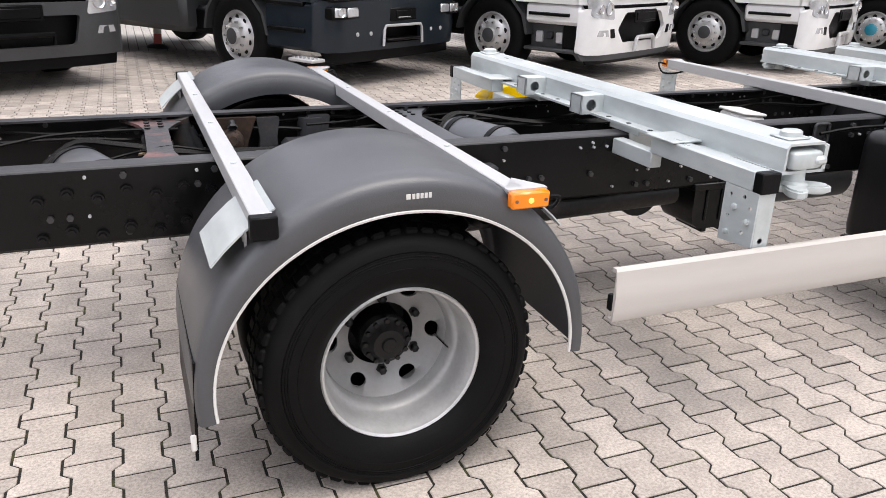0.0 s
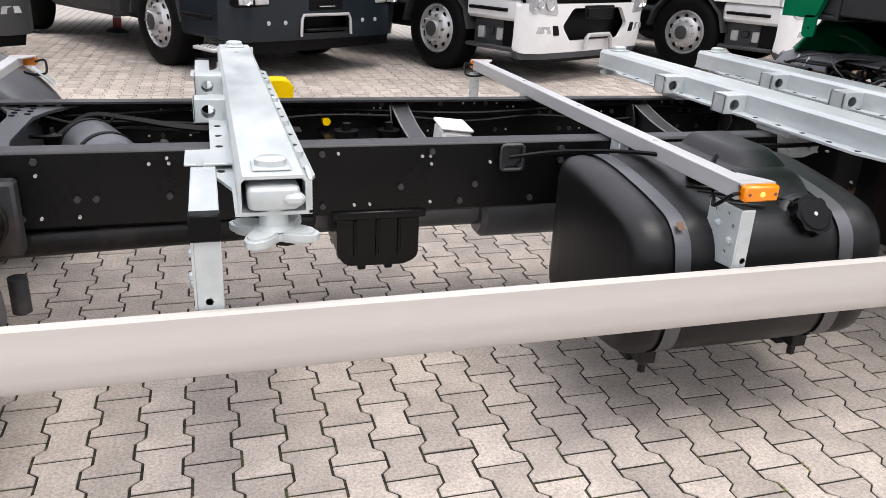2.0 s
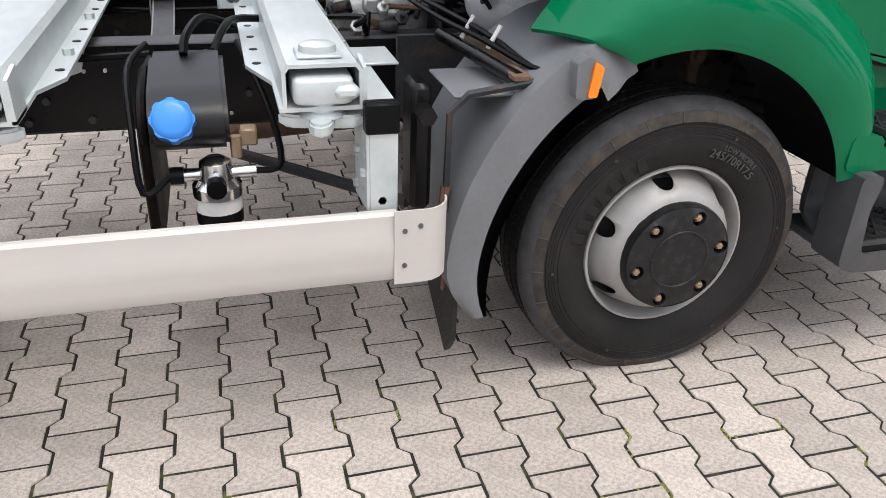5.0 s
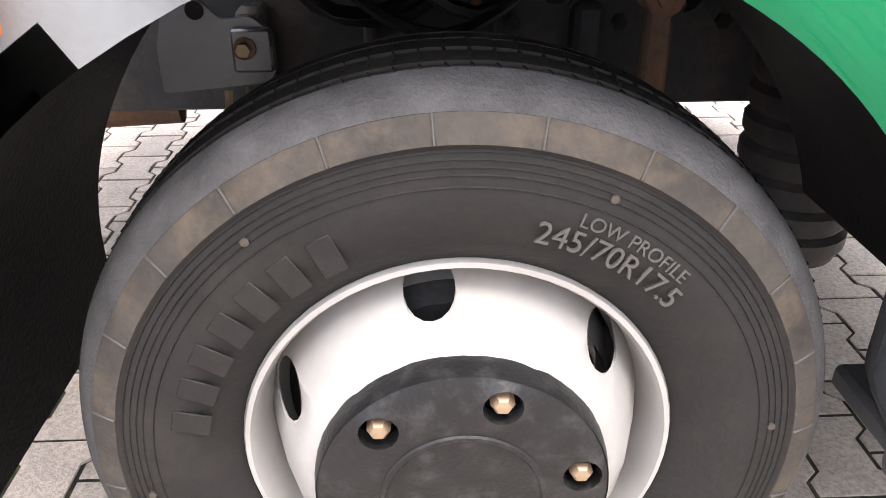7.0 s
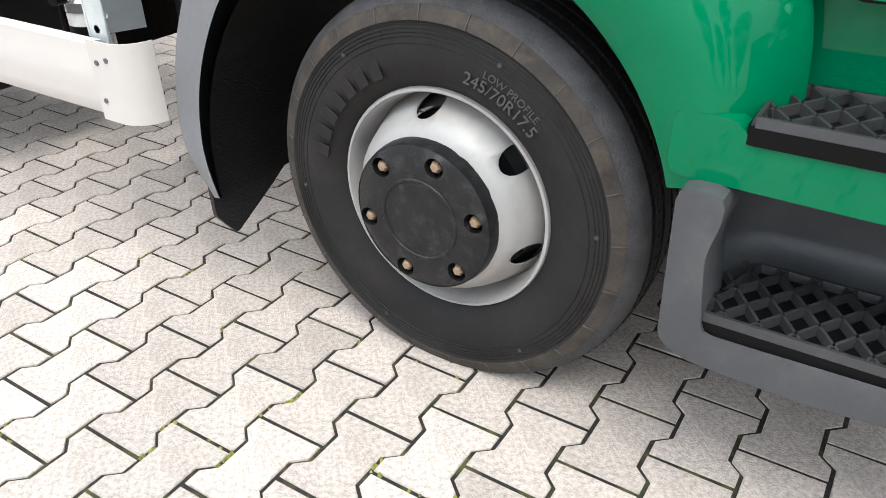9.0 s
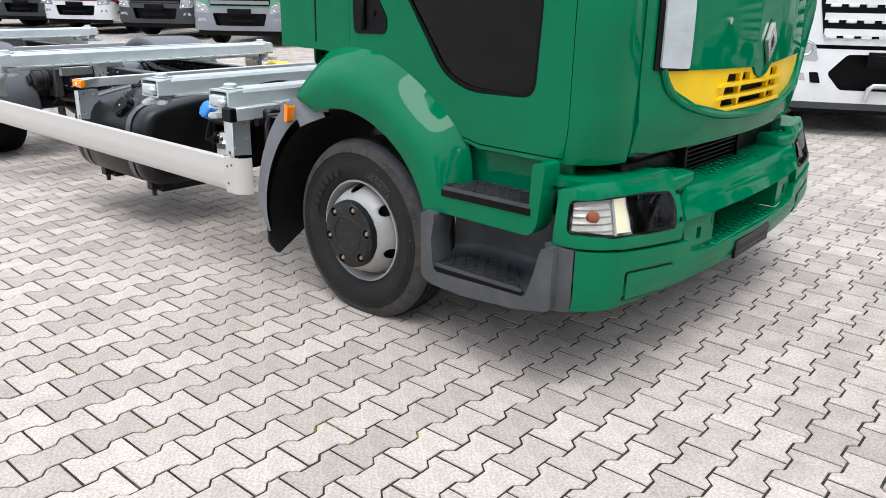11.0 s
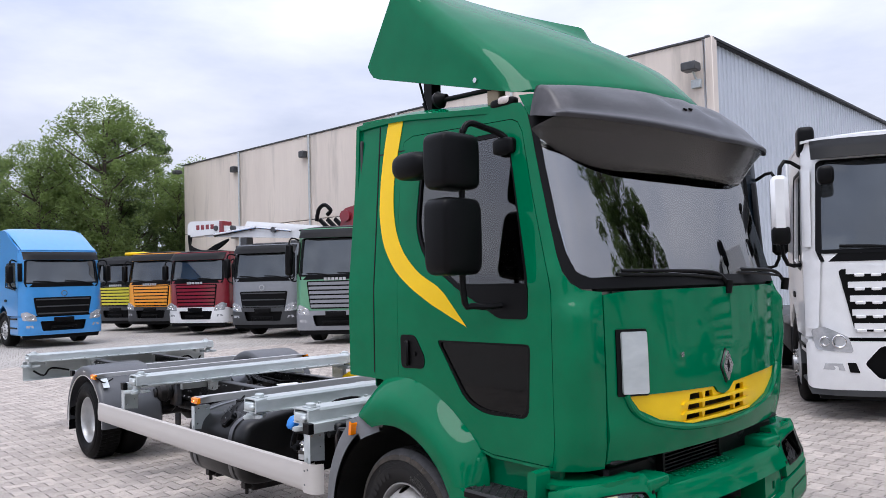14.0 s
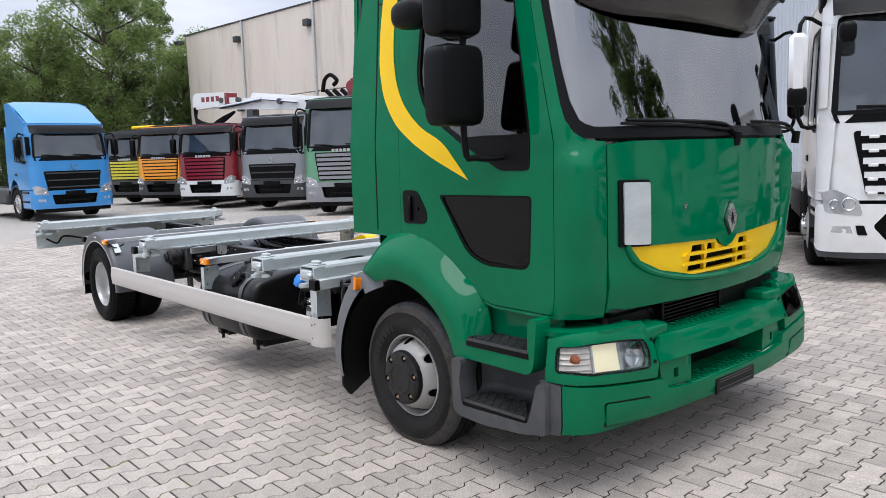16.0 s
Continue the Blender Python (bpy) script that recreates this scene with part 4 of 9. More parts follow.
REDWORN = material("red_primer_worn_black_paint", (0.035, 0.034, 0.035), 0.45, 0, dark=(0.014, 0.014, 0.015), scale=8, bump=0.3, bump_scale=60, dirt=(0.32, 0.12, 0.10), dirt_scale=7, dirt_amount=0.75)
inner = 0.416
for x, kind in ((-1.75, 0), (-0.545, 1), (0.50, 1), (1.99, 2), (3.2, 2), (3.75, 2), (4.5, 0)):
    f = Form()
    if kind == 1:
        # waisted plate crossmember that flares at the rails
        pts = [(x - 0.13, inner), (x - 0.06, 0.27), (x - 0.042, 0.17), (x - 0.045, -0.2), (x - 0.07, -0.3), (x - 0.12, -inner), (x + 0.12, -inner), (x + 0.06, -0.3), (x + 0.042, -0.2), (x + 0.045, 0.17), (x + 0.08, 0.27), (x + 0.17, inner)]
        f.prism(pts, "z", 0.785, 0.797).box(x - 0.025, x + 0.025, -inner, inner, 0.62, 0.786, 0.01)
        for yy in (-0.375, 0.375):
            for k in range(4):
                f.rod((x - 0.09 + 0.065 * k, yy, 0.795), (x - 0.09 + 0.065 * k, yy, 0.806), 0.016, 6)
    elif kind == 2:
        # arched pressing: sagging web with a flange along its top and gussets at the rails
        sag = lambda y: 0.715 + 0.085 * (abs(y) / inner) ** 1.7
        ys = [-inner + 2 * inner * k / 24 for k in range(25)]
        f.slab(lambda u, v, d: Vector((x + v, u, sag(u) - d)), ys, [-0.035, -0.03, 0.03, 0.035], 0.008)
        f.slab(lambda u, v, d: Vector((x - 0.004 + d, u, sag(u) - 0.006 - v * 0.15)), ys, [0, 0.5, 1], 0.008)
        for yy, s in ((-inner, 1), (inner, -1)):
            f.prism([(yy, 0.57), (yy, 0.80), (yy + s * 0.05, 0.79), (yy + s * 0.1, 0.70), (yy + s * 0.05, 0.6)], "x", x - 0.05, x - 0.044)
    else:
        f.rod((x, -inner, 0.7), (x, inner, 0.7), 0.045, 16)
    arm = part("crossmember", f, {-0.545: REDWORN, 0.50: STRAP}.get(x, DUSTSHEEN), truck, "rust-streaked black crossmember" if x < -0.5 else "black crossmember between the rails")
    if kind == 2:
        for v in (-0.036, 0.036):
            part("worn_edge", Form().tube([(x + v, y, sag(y) - 0.002) for y in ys], 0.0035, 6), BARESTEEL, arm, "bright worn flange edge")

for cx in (0.5, -0.545):
    for k in range(7):
        part("plate_bolt", Form().rod((cx - 0.03 + 0.05 * (k % 2), 0.19 + 0.026 * k, 0.795), (cx - 0.03 + 0.05 * (k % 2), 0.19 + 0.026 * k, 0.802), 0.011, 6), BLACKGREASE, truck)
part("stabiliser_bush", Form().lathe([(0, 0.075), (0.02, 0.075), (0.024, 0.06), (0.038, 0.055), (0.04, 0.03), (0.05, 0.026), (0.054, 0.0), (0, 0.0)], Matrix.Translation((KNOB_X, 0.33, 0.70)) @ Matrix.Rotation(radians(80), 4, "X"), 18), RUSTGREASE, truck, "rusty ball joint")
part("bush_bracket", Form().prism([(KNOB_X - 0.11, 0.795), (KNOB_X + 0.11, 0.795), (KNOB_X + 0.075, 0.70), (KNOB_X + 0.06, 0.64), (KNOB_X - 0.06, 0.64), (KNOB_X - 0.075, 0.70)], "y", 0.33, 0.375), RUSTGREASE, truck, "rust-streaked cast bracket")
for dx in (0.0, 0.22):
    part("cast_bracket", Form().prism(rounded([(CAST_X + dx - 0.05, 0.79), (CAST_X + dx + 0.05, 0.79), (CAST_X + dx + 0.035, 0.70), (CAST_X + dx + 0.045, 0.62), (CAST_X + dx - 0.045, 0.62), (CAST_X + dx - 0.035, 0.70)], 0.012), "y", 0.34, 0.385), DUSTMETAL, truck, "worn cast bracket")
part("link_arm", Form().box(CAST_X + 0.05, CAST_X + 0.17, 0.1, 0.36, 0.64, 0.70, 0.02), DUSTMETAL, truck)

# axle, springs, air vessels, propshaft and exhaust
part("rear_axle", Form().rod((0, -0.8, 0.4), (0, 0.8, 0.4), 0.07, 16).lathe([(0, -0.16), (0.12, -0.14), (0.2, -0.06), (0.2, 0.06), (0.12, 0.14), (0, 0.16)], Matrix.Translation((0, 0, 0.4)), 20), BLACKGREASE, truck, "greasy black rear axle casing")
part("propshaft", Form().rod((0.2, 0, 0.42), (4.3, 0, 0.52), 0.045, 14), BLACKGREASE, truck)
for s in (-1, 1):
    part("air_bellows", Form().lathe([(0, 0.42), (0.09, 0.42), (0.12, 0.46), (0.1, 0.5), (0.125, 0.55), (0.1, 0.6), (0.12, 0.64), (0.09, 0.67), (0, 0.67)], Matrix.Translation((0.34, 0.52 * s, 0)), 20), MATTBLACK, truck)
    part("shock_absorber", Form().rod((-0.3, 0.4 * s, 0.42), (-0.42, 0.36 * s, 0.76), 0.03, 12).rod((-0.42, 0.36 * s, 0.62), (-0.45, 0.355 * s, 0.8), 0.042, 12), DUSTMETAL, truck)
    part("brake_chamber", Form().rod((0.49, 0.5 * s, 0.64), (0.49, 0.66 * s, 0.64), 0.085, 24, bevel=0.025).rod((0.49, 0.55 * s, 0.64), (0.49, 0.575 * s, 0.64), 0.097, 24, bevel=0.006).rod((0.49, 0.66 * s, 0.64), (0.49, 0.69 * s, 0.64), 0.05, 20, bevel=0.008), BLACKGREASE, truck, "black round brake chamber")
    part("chamber_bracket", Form().box(0.44, 0.6, 0.43 * s, 0.5 * s, 0.5, 0.74, 0.01).rod((0.56, 0.46 * s, 0.3), (0.56, 0.46 * s, 0.42), 0.03, 12), DUSTMETAL, truck)
    part("rubber_buffer", Form().rod((0.1, 0.38 * s, 0.6), (0.1, 0.38 * s, 0.78), 0.06, 14).box(0.02, 0.18, 0.3 * s, 0.41 * s, 0.6, 0.66), DUSTMETAL, truck)
for x, y, z, L, r in ((-0.775, -0.12, 0.672, 0.44, 0.112), (0.775, 0.06, 0.672, 0.44, 0.112)):
    lie_m = Matrix.Translation((x, y, z)) @ Matrix.Rotation(radians(90), 4, "X") @ Matrix.Rotation(radians(20), 4, "Y")
    v = part("air_vessel", Form().lathe([(0, -L / 2), (r * 0.5, -L / 2 + 0.008), (r * 0.85, -L / 2 + 0.03), (r, -L / 2 + 0.075), (r, L / 2 - 0.075), (r * 0.85, L / 2 - 0.03), (r * 0.5, L / 2 - 0.008), (0, L / 2)], lie_m, 32), STRAP, truck, "grey air pressure vessel strapped between the rails")
    for h in (-0.12, 0.12):
        part("vessel_strap", Form().lathe([(r + 0.001, h - 0.014), (r + 0.004, h - 0.013), (r + 0.004, h + 0.013), (r + 0.001, h + 0.014)], lie_m, 32), MATTBLACK, v)
    for k in range(3):
        part("vessel_hose", Form().tube([(x - 0.16, y + 0.1 + 0.03 * k, 0.72), (x - 0.05, y + 0.16 + 0.02 * k, 0.787), (x + 0.1, y + 0.14 + 0.02 * k, 0.775), (x + 0.35, y + 0.1 + 0.03 * k, 0.74), (x + 0.75, y + 0.06 + 0.03 * k, 0.735)], 0.007, 6), MATTBLACK, v)
part("exhaust_silencer", Form().rod((1.1, -0.1, 0.46), (2.4, -0.1, 0.46), 0.075, 18).rod((2.2, -0.12, 0.45), (2.75, -0.12, 0.45), 0.11, 20, bevel=0.02), STRAP, truck, "dull grey exhaust pipe and silencer")
part("chassis_tube", Form().rod((0.42, -0.36, 0.5), (1.5, -0.36, 0.53), 0.055, 14), BLACKGREASE, truck)
part("valve_block", Form().box(-1.75, -1.5, -0.3, -0.05, 0.68, 0.8, 0.01), BLACKGREASE, truck)
for k in range(4):
    part("fitting", Form().rod((-1.5, -0.27 + 0.06 * k, 0.74), (-1.42, -0.27 + 0.06 * k, 0.74), 0.014, 8), CHROME, truck)
    part("air_line", Form().tube([(-1.42, -0.27 + 0.06 * k, 0.74), (-1.3, -0.25 + 0.07 * k, 0.77), (-1.1, -0.32 + 0.03 * k, 0.72), (-0.8, -0.37, 0.68), (0.2, -0.38, 0.66)], 0.007, 6), MATTBLACK, truck)
part("white_box", Form().box(-0.06, 0.06, -0.1, 0.1, 0, 0.085, 0.012, Matrix.Translation((2.1, -0.06, 0.70)) @ Matrix.Rotation(radians(5), 4, "Y") @ Matrix.Rotation(radians(-6), 4, "Z")).box(-0.068, 0.062, -0.104, 0.104, 0.086, 0.1, 0.006, Matrix.Translation((2.1, -0.06, 0.70)) @ Matrix.Rotation(radians(5), 4, "Y") @ Matrix.Rotation(radians(-6), 4, "Z")), WHITEPLASTIC, truck, "white plastic junction box")
part("yellow_tag", Form().rod((1.66, 0.36, 0.72), (1.66, 0.41, 0.72), 0.018, 12), YELLOW, truck)
for x in (1.72, 1.9):
    part("mount_bolt", Form().rod((x, 0.2, 0.68), (x, 0.2, 0.72), 0.05, 16).rod((x, 0.2, 0.72), (x, 0.2, 0.75), 0.02, 6), BLACKPAINT, truck)
    part("mount_plate", Form().box(x - 0.09, x + 0.09, 0.05, inner, 0.66, 0.68), BLACKPAINT, truck)
for i, (yy, zz) in enumerate(((-0.38, 0.79), (-0.37, 0.77), (0.37, 0.78), (0.36, 0.74))):
    rng = random.Random(i)
    part("cable", Form().tube([(x, yy + rng.uniform(-0.012, 0.012), zz + rng.uniform(-0.03, 0.012)) for x in [-1.2 + 0.35 * k for k in range(16)]], 0.008, 6), MATTBLACK, truck)

rng = random.Random(33)
for k in range(46):
    x, y, z = rng.uniform(-0.7, 1.05), rng.uniform(-0.36, 0.38), rng.uniform(0.56, 0.77)
    s = rng.uniform(0.012, 0.035)
    if k % 3 == 0:
        f = Form().box(x - s, x + s * 1.5, y - s, y + s, z - s, z + s, s * 0.3)
    elif k % 3 == 1:
        f = Form().rod((x, y, z), (x + rng.uniform(-s, s), y + s * 2, z + rng.uniform(-s, s)), s * 0.6, 10, bevel=s * 0.1)
    else:
        f = Form().lathe([(s * 0.9, 0), (s * 0.9, 0.01), (s * 0.5, 0.014), (s * 0.5, 0.035), (0, 0.036)], Matrix.Translation((x, y, z)) @ Matrix.Rotation(rng.uniform(-0.8, 0.8), 4, "X"), 6)
    part("chassis_fitting", f, (DUSTMETAL, BLACKGREASE, CASTALU, DUSTMETAL, NUT, BLACKGREASE, DUSTSHEEN)[k % 7], truck)
for k in range(9):
    x, y, z = rng.uniform(-1.6, 0.4), rng.uniform(-0.34, 0.34), rng.uniform(0.66, 0.78)
    pts = [(x, y, z)]
    for j in range(5):
        x, y, z = x + rng.uniform(0.05, 0.25), max(-0.4, min(0.4, y + rng.uniform(-0.12, 0.12))), max(0.62, min(0.79, z + rng.uniform(-0.06, 0.06)))
        pts.append((x, y, z))
    part("chassis_line", Form().tube(pts, rng.uniform(0.005, 0.009), 6), MATTBLACK, truck)
for x, z in ((2.215, 0.757), (3.02, 0.757)):
    ring = rounded([(-0.042, -0.045), (0.042, -0.045), (0.042, 0.045), (-0.042, 0.045)], 0.016, 3)
    part("rail_bracket", Form().tube([(x + u, -0.441, z + v) for u, v in ring + ring[:1]], 0.0075, 8, 1).box(x - 0.036, x + 0.036, -0.431, -0.4252, z - 0.038, z + 0.038, 0.002).rod((x - 0.03, -0.44, z - 0.03), (x - 0.03, -0.43, z - 0.03), 0.01, 6).rod((x + 0.03, -0.44, z - 0.03), (x + 0.03, -0.43, z - 0.03), 0.01, 6), DUSTSHEEN, truck, "pressed open rail bracket")

# hanging box behind the second beam's post
hb = Form().prism(rounded([(1.58, 0.57), (1.58, 0.41), (1.61, 0.365), (1.83, 0.36), (1.88, 0.385), (1.88, 0.57)], 0.025, 3), "y", -0.42, -0.2)
hb.box(1.56, 1.90, -0.44, -0.18, 0.545, 0.575)
box = part("hanging_bracket_box", hb, BLACKPAINT, truck, "black bracket box under the rail")
for x in (1.66, 1.76):
    part("box_foot", Form().box(x, x + 0.03, -0.4, -0.22, 0.337, 0.365), BLACKPAINT, box)
for x in (1.64, 1.72, 1.80):
    part("box_rib", Form().box(x, x + 0.012, -0.428, -0.42, 0.4, 0.54, 0.003), BLACKPAINT, box)
part("brake_drum", Form().lathe([(0, -0.05), (0.05, -0.05), (0.06, -0.03), (0.1, -0.03), (0.11, -0.02), (0.11, 0.05), (0, 0.05)], Matrix.Translation((1.42, -0.2, 0.5)) @ NEAR, 28), BLACKGREASE, truck, "greasy transmission brake drum")


# rear mudguards
def mudguard(side):
    prof = [(-1.208, 0.0), (-1.213, 0.01), (-1.2135, 0.045), (-1.21, 0.066), (-1.199, 0.081), (-1.178, 0.09), (-1.1, 0.094), (-0.9, 0.097), (-0.66, 0.098), (-0.632, 0.09), (-0.62, 0.07), (-0.616, 0.035), (-0.62, 0.0)]

    def at(a, k, d):
        i = min(int(k), len(prof) - 2)
        t = k - i
        y, dr = (prof[i][j] * (1 - t) + prof[i + 1][j] * t for j in (0, 1))
        r = 0.462 + 0.052 * abs(math.cos(a)) ** 2.2 + dr * (1 - 0.5 * abs(math.cos(a)) ** 3) - d
        return Vector((r * math.cos(a), (y + d * 0.4) * -side, AXLE_Z + r * math.sin(a)))
    us = [radians(-3 + 189 * k / 64) for k in range(65)]
    g = part("mudguard", Form().slab(at, us, [0.5 * k for k in range(25)], 0.008), PLASTIC, truck, "rounded dark grey plastic mudguard", 60)
    part("trim", Form().tube([at(a, 0, 0.004) for a in us], 0.0055, 6, 1), WHITEPLASTIC, g, "white edge trim")
    return g


near_guard = mudguard(-1)
mudguard(1)
for side in (-1, 1):
    flap = part("mud_flap", Form().slab(lambda u, v, d: Vector((-0.555 - 0.05 * (0.45 - v) + d, u * -side, v)), [-1.19, -1.0, -0.8, -0.65], [0.22, 0.3, 0.4, 0.5], 0.008), MATTBLACK, truck, "black rubber mud flap")
    part("flap_edge", Form().box(-0.575, -0.56, -1.195 * -side, -1.187 * -side, 0.25, 0.3), WHITEPLASTIC, flap)
bars = Form()
for k in range(5):
    bars.box(0.004 + 0.011 * k, 0.012 + 0.011 * k, -1.2145, -1.2115, 0.878, 0.892, 0.0005)
tagged(part("maker_mark", bars.box(-0.012, 0.0, -1.2145, -1.2115, 0.878, 0.892, 0.0005), WHITEPLASTIC, near_guard), kind="stuff")


# lamp bars across the frame
def side_lamp(x, y, z, side, way=1):
    lamp = part("marker_lamp", Form().box(x - 0.057, x + 0.057, y, y + 0.032 * side, z - 0.023, z + 0.024, 0.006), AMBER, truck, "amber side marker lamp")
    part("bulb", Form().lathe([(0.0, 0.004), (0.006, 0.003), (0.008, 0)], Matrix.Translation((x, y + 0.032 * side, z)) @ (NEAR if side < 0 else FAR), 12), AMBERGLOW, lamp)
    for s in (-1, 1):
        part("screw", Form().rod((x + 0.043 * s, y + 0.03 * side, z), (x + 0.043 * s, y + 0.034 * side, z), 0.005, 8), RUST, lamp)
    part("lamp_cable", Form().tube([(x + 0.05 * way, y, z - 0.005), (x + 0.09 * way, y + 0.02 * side, z - 0.0), (x + 0.1 * way, y - 0.04 * side, z - 0.05), (x + 0.06 * way, y - 0.1 * side, z - 0.05), (x + 0.03 * way, y - 0.16 * side, z - 0.03)], 0.006, 6), MATTBLACK, lamp)


def cross_bar(x, z, cap, lamps):
    b = part("lamp_bar", Form().box(x - 0.027, x + 0.027, -1.19, 1.19, z - 0.055, z, 0.003), BARALU, truck, "square aluminium cross bar")
    for s in (-1, 1):
        if cap:
            part("end_cap", Form().box(x - 0.033, x + 0.033, 1.19 * s, 1.225 * s, z - 0.057, z + 0.001, 0.004), MATTBLACK, b)
        if lamps:
            part("lamp_plate", Form().prism([(x - 0.032, 1.19 * s), (x + 0.032, 1.1 * s), (x + 0.085, 1.19 * s), (x + 0.085, 1.21 * s), (x - 0.032, 1.21 * s)], "z", z - 0.006, z), BARALU, b)
            side_lamp(x + 0.025, 1.205 * s, z - 0.026, s, -1 if x > 1 else 1)
    for k in range(3):
        part("rivet", Form().rod((x, -0.7 + 0.6 * k, z), (x, -0.7 + 0.6 * k, z + 0.004), 0.009, 8), GALV, b)
    return b


b0 = cross_bar(-0.365, 0.868, True, False)
b1 = cross_bar(0.305, 0.878, False, True)
cross_bar(2.63, 0.874, False, True)
for s in (-1, 1):
    def lie(u, v, d):
        a = radians(u)
        r = 0.566 + 0.04 * abs(math.cos(a)) ** 2.2 + d
        return Vector((r * math.cos(a), v * -s, AXLE_Z + r * math.sin(a)))
    part("bracket_plate", Form().slab(lambda u, v, d: lie(u, v, d + 0.012), [124, 129, 134, 139, 144], [-1.18, -1.1, -1.0, -0.92], 0.004), GALV, b0, "perforated galvanised bracket plate")
    part("bracket_plate", Form().slab(lie, [38, 42, 46, 50], [-1.17, -1.14, -1.11], 0.004), GALV, b1, "galvanised bracket plate")
    for k in range(7):
        part("clip_tooth", Form().prism([(-1.165 + 0.035 * k, 0.815), (-1.135 + 0.035 * k, 0.815), (-1.15 + 0.035 * k, 0.765)], "x", -0.405, -0.399) if s < 0 else Form().prism([(1.165 - 0.035 * k, 0.815), (1.135 - 0.035 * k, 0.815), (1.15 - 0.035 * k, 0.765)], "x", -0.405, -0.399), BARALU, b0)


# swap-body beams with twist locks
def hat(x):
    o = [(x - 0.082, 0.852), (x - 0.082, 0.925), (x - 0.07, 0.94), (x + 0.07, 0.94), (x + 0.082, 0.925), (x + 0.082, 0.852)]
    i = [(x + 0.074, 0.86), (x + 0.074, 0.923), (x + 0.067, 0.932), (x - 0.067, 0.932), (x - 0.074, 0.923), (x - 0.074, 0.86)]
    return Form().prism(o + [(x + 0.074, 0.852)] + i + [(x - 0.074, 0.852)], "y", -1.2, 1.2)


def swap_beam(x, lugs):
    b = part("swap_beam", hat(x), GALV, truck, "galvanised steel swap-body cross beam with twist locks")
    plate = [(x - 0.09, -1.2), (x + 0.09, -1.2), (x + 0.09, -1.0), (x + 0.135, -0.9), (x + 0.135, 0.9), (x + 0.09, 1.0), (x + 0.09, 1.2), (x - 0.09, 1.2), (x - 0.09, 1.0), (x - 0.14, 0.85), (x - 0.14, -0.85), (x - 0.09, -1.0)]
    part("flange_plate", Form().prism(plate, "z", 0.843, 0.852), GALV, b)
    dots("bolt_hole", Form().rod((0, 0, -0.001), (0, 0, 0.001), 0.011, 8), MATTBLACK, b, [(x + 0.113 * q, -0.84 + 0.14 * k, 0.8525) for k in range(13) for q in (-1, 1)])
    for k in range(4):
        part("bolt", Form().rod((x + 0.113, -0.7 + 0.42 * k, 0.85), (x + 0.113, -0.7 + 0.42 * k, 0.868), 0.014, 6), GALV, b)
    for s in (-1, 1):
        lock = part("twist_lock", Form().pillow(x - 0.062, x + 0.062, 1.1 * s, 1.218 * s, 0.857, 0.916, 0.3).box(x + 0.02, x + 0.072, 1.19 * s, 1.226 * s, 0.87, 0.9, 0.01), GALV, b, "cast twist lock with star handle")
        part("lock_cap", Form().lathe([(0.0, 0.968), (0.03, 0.967), (0.038, 0.962), (0.04, 0.94)], Matrix.Translation((x, 1.125 * s, 0)) @ Matrix.Scale(0.8, 4, (0, 1, 0)), 20).box(x - 0.046, x + 0.046, 1.08 * s, 1.165 * s, 0.9405, 0.948, 0.003), GALV, lock)
        star, low = [], 0.778 if x < 2 else 0.802
        for k in range(40):
            a = 2 * math.pi * k / 40
            r = (0.084 if x < 2 else 0.064) * (1 + 0.42 * math.cos(4 * a + 1.7 * x))
            star.append((x + r * math.cos(a), 1.165 * s + r * math.sin(a)))
        part("star_handle", Form().prism(star, "z", low + 0.006, low + 0.022).prism([(x + (p - x) * 0.9, 1.165 * s + (q - 1.165 * s) * 0.9) for p, q in star], "z", low, low + 0.028).lathe([(0.052, low + 0.026), (0.036, low + 0.036), (0.034, 0.845), (0.04, 0.862)], Matrix.Translation((x, 1.165 * s, 0)), 18), GALV, lock)
        part("end_gusset", Form().prism([(1.2 * s, 0.845), (1.2 * s, 0.93), (1.12 * s, 0.94), (1.1 * s, 0.845)], "x", x + 0.082, x + 0.09), GALV, b)
        part("rail_bracket", Form().prism([(x - 0.12, 0.845), (x + 0.12, 0.845), (x + 0.09, 0.74), (x + 0.03, 0.72), (x - 0.09, 0.72)], "y", 0.427 * s, 0.437 * s).box(x - 0.12, x + 0.12, 0.3 * s, 0.5 * s, 0.816, 0.845, 0.003), GALV, b, "galvanised rail bracket")
        for k in (-1, 1):
            part("bracket_bolt", Form().rod((x + 0.05 * k, 0.437 * s, 0.76), (x + 0.05 * k, 0.455 * s, 0.76), 0.013, 6), GALV, b)
    for yy in lugs:
        def face(u, v, d, y0=0.0):
            return Vector((x - 0.19 + u, yy + y0 + d, 0.845 + v))
        lug = Form()
        for y0 in (-0.045, 0.037):
            lug.join(sheet([(0, 0), (0.11, 0), (0.11, 0.075), (0, 0.075)], [circle(0.05, 0.037, 0.024, 14)], lambda u, v, d: face(u, v, d, y0), 0.03, 0.008))
        lug.box(x - 0.19, x - 0.08, yy - 0.045, yy + 0.045, 0.918, 0.925, 0.002).box(x - 0.19, x - 0.183, yy - 0.045, yy + 0.045, 0.845, 0.925, 0.002)
        part("lug", lug, GALV, b, "drilled galvanised lug")
    return b


swap_beam(1.31, (0.36, -0.14))
swap_beam(3.47, (0.36, -0.12))
swap_beam(4.13, (0.42, -0.08))
swap_beam(-2.15, ())


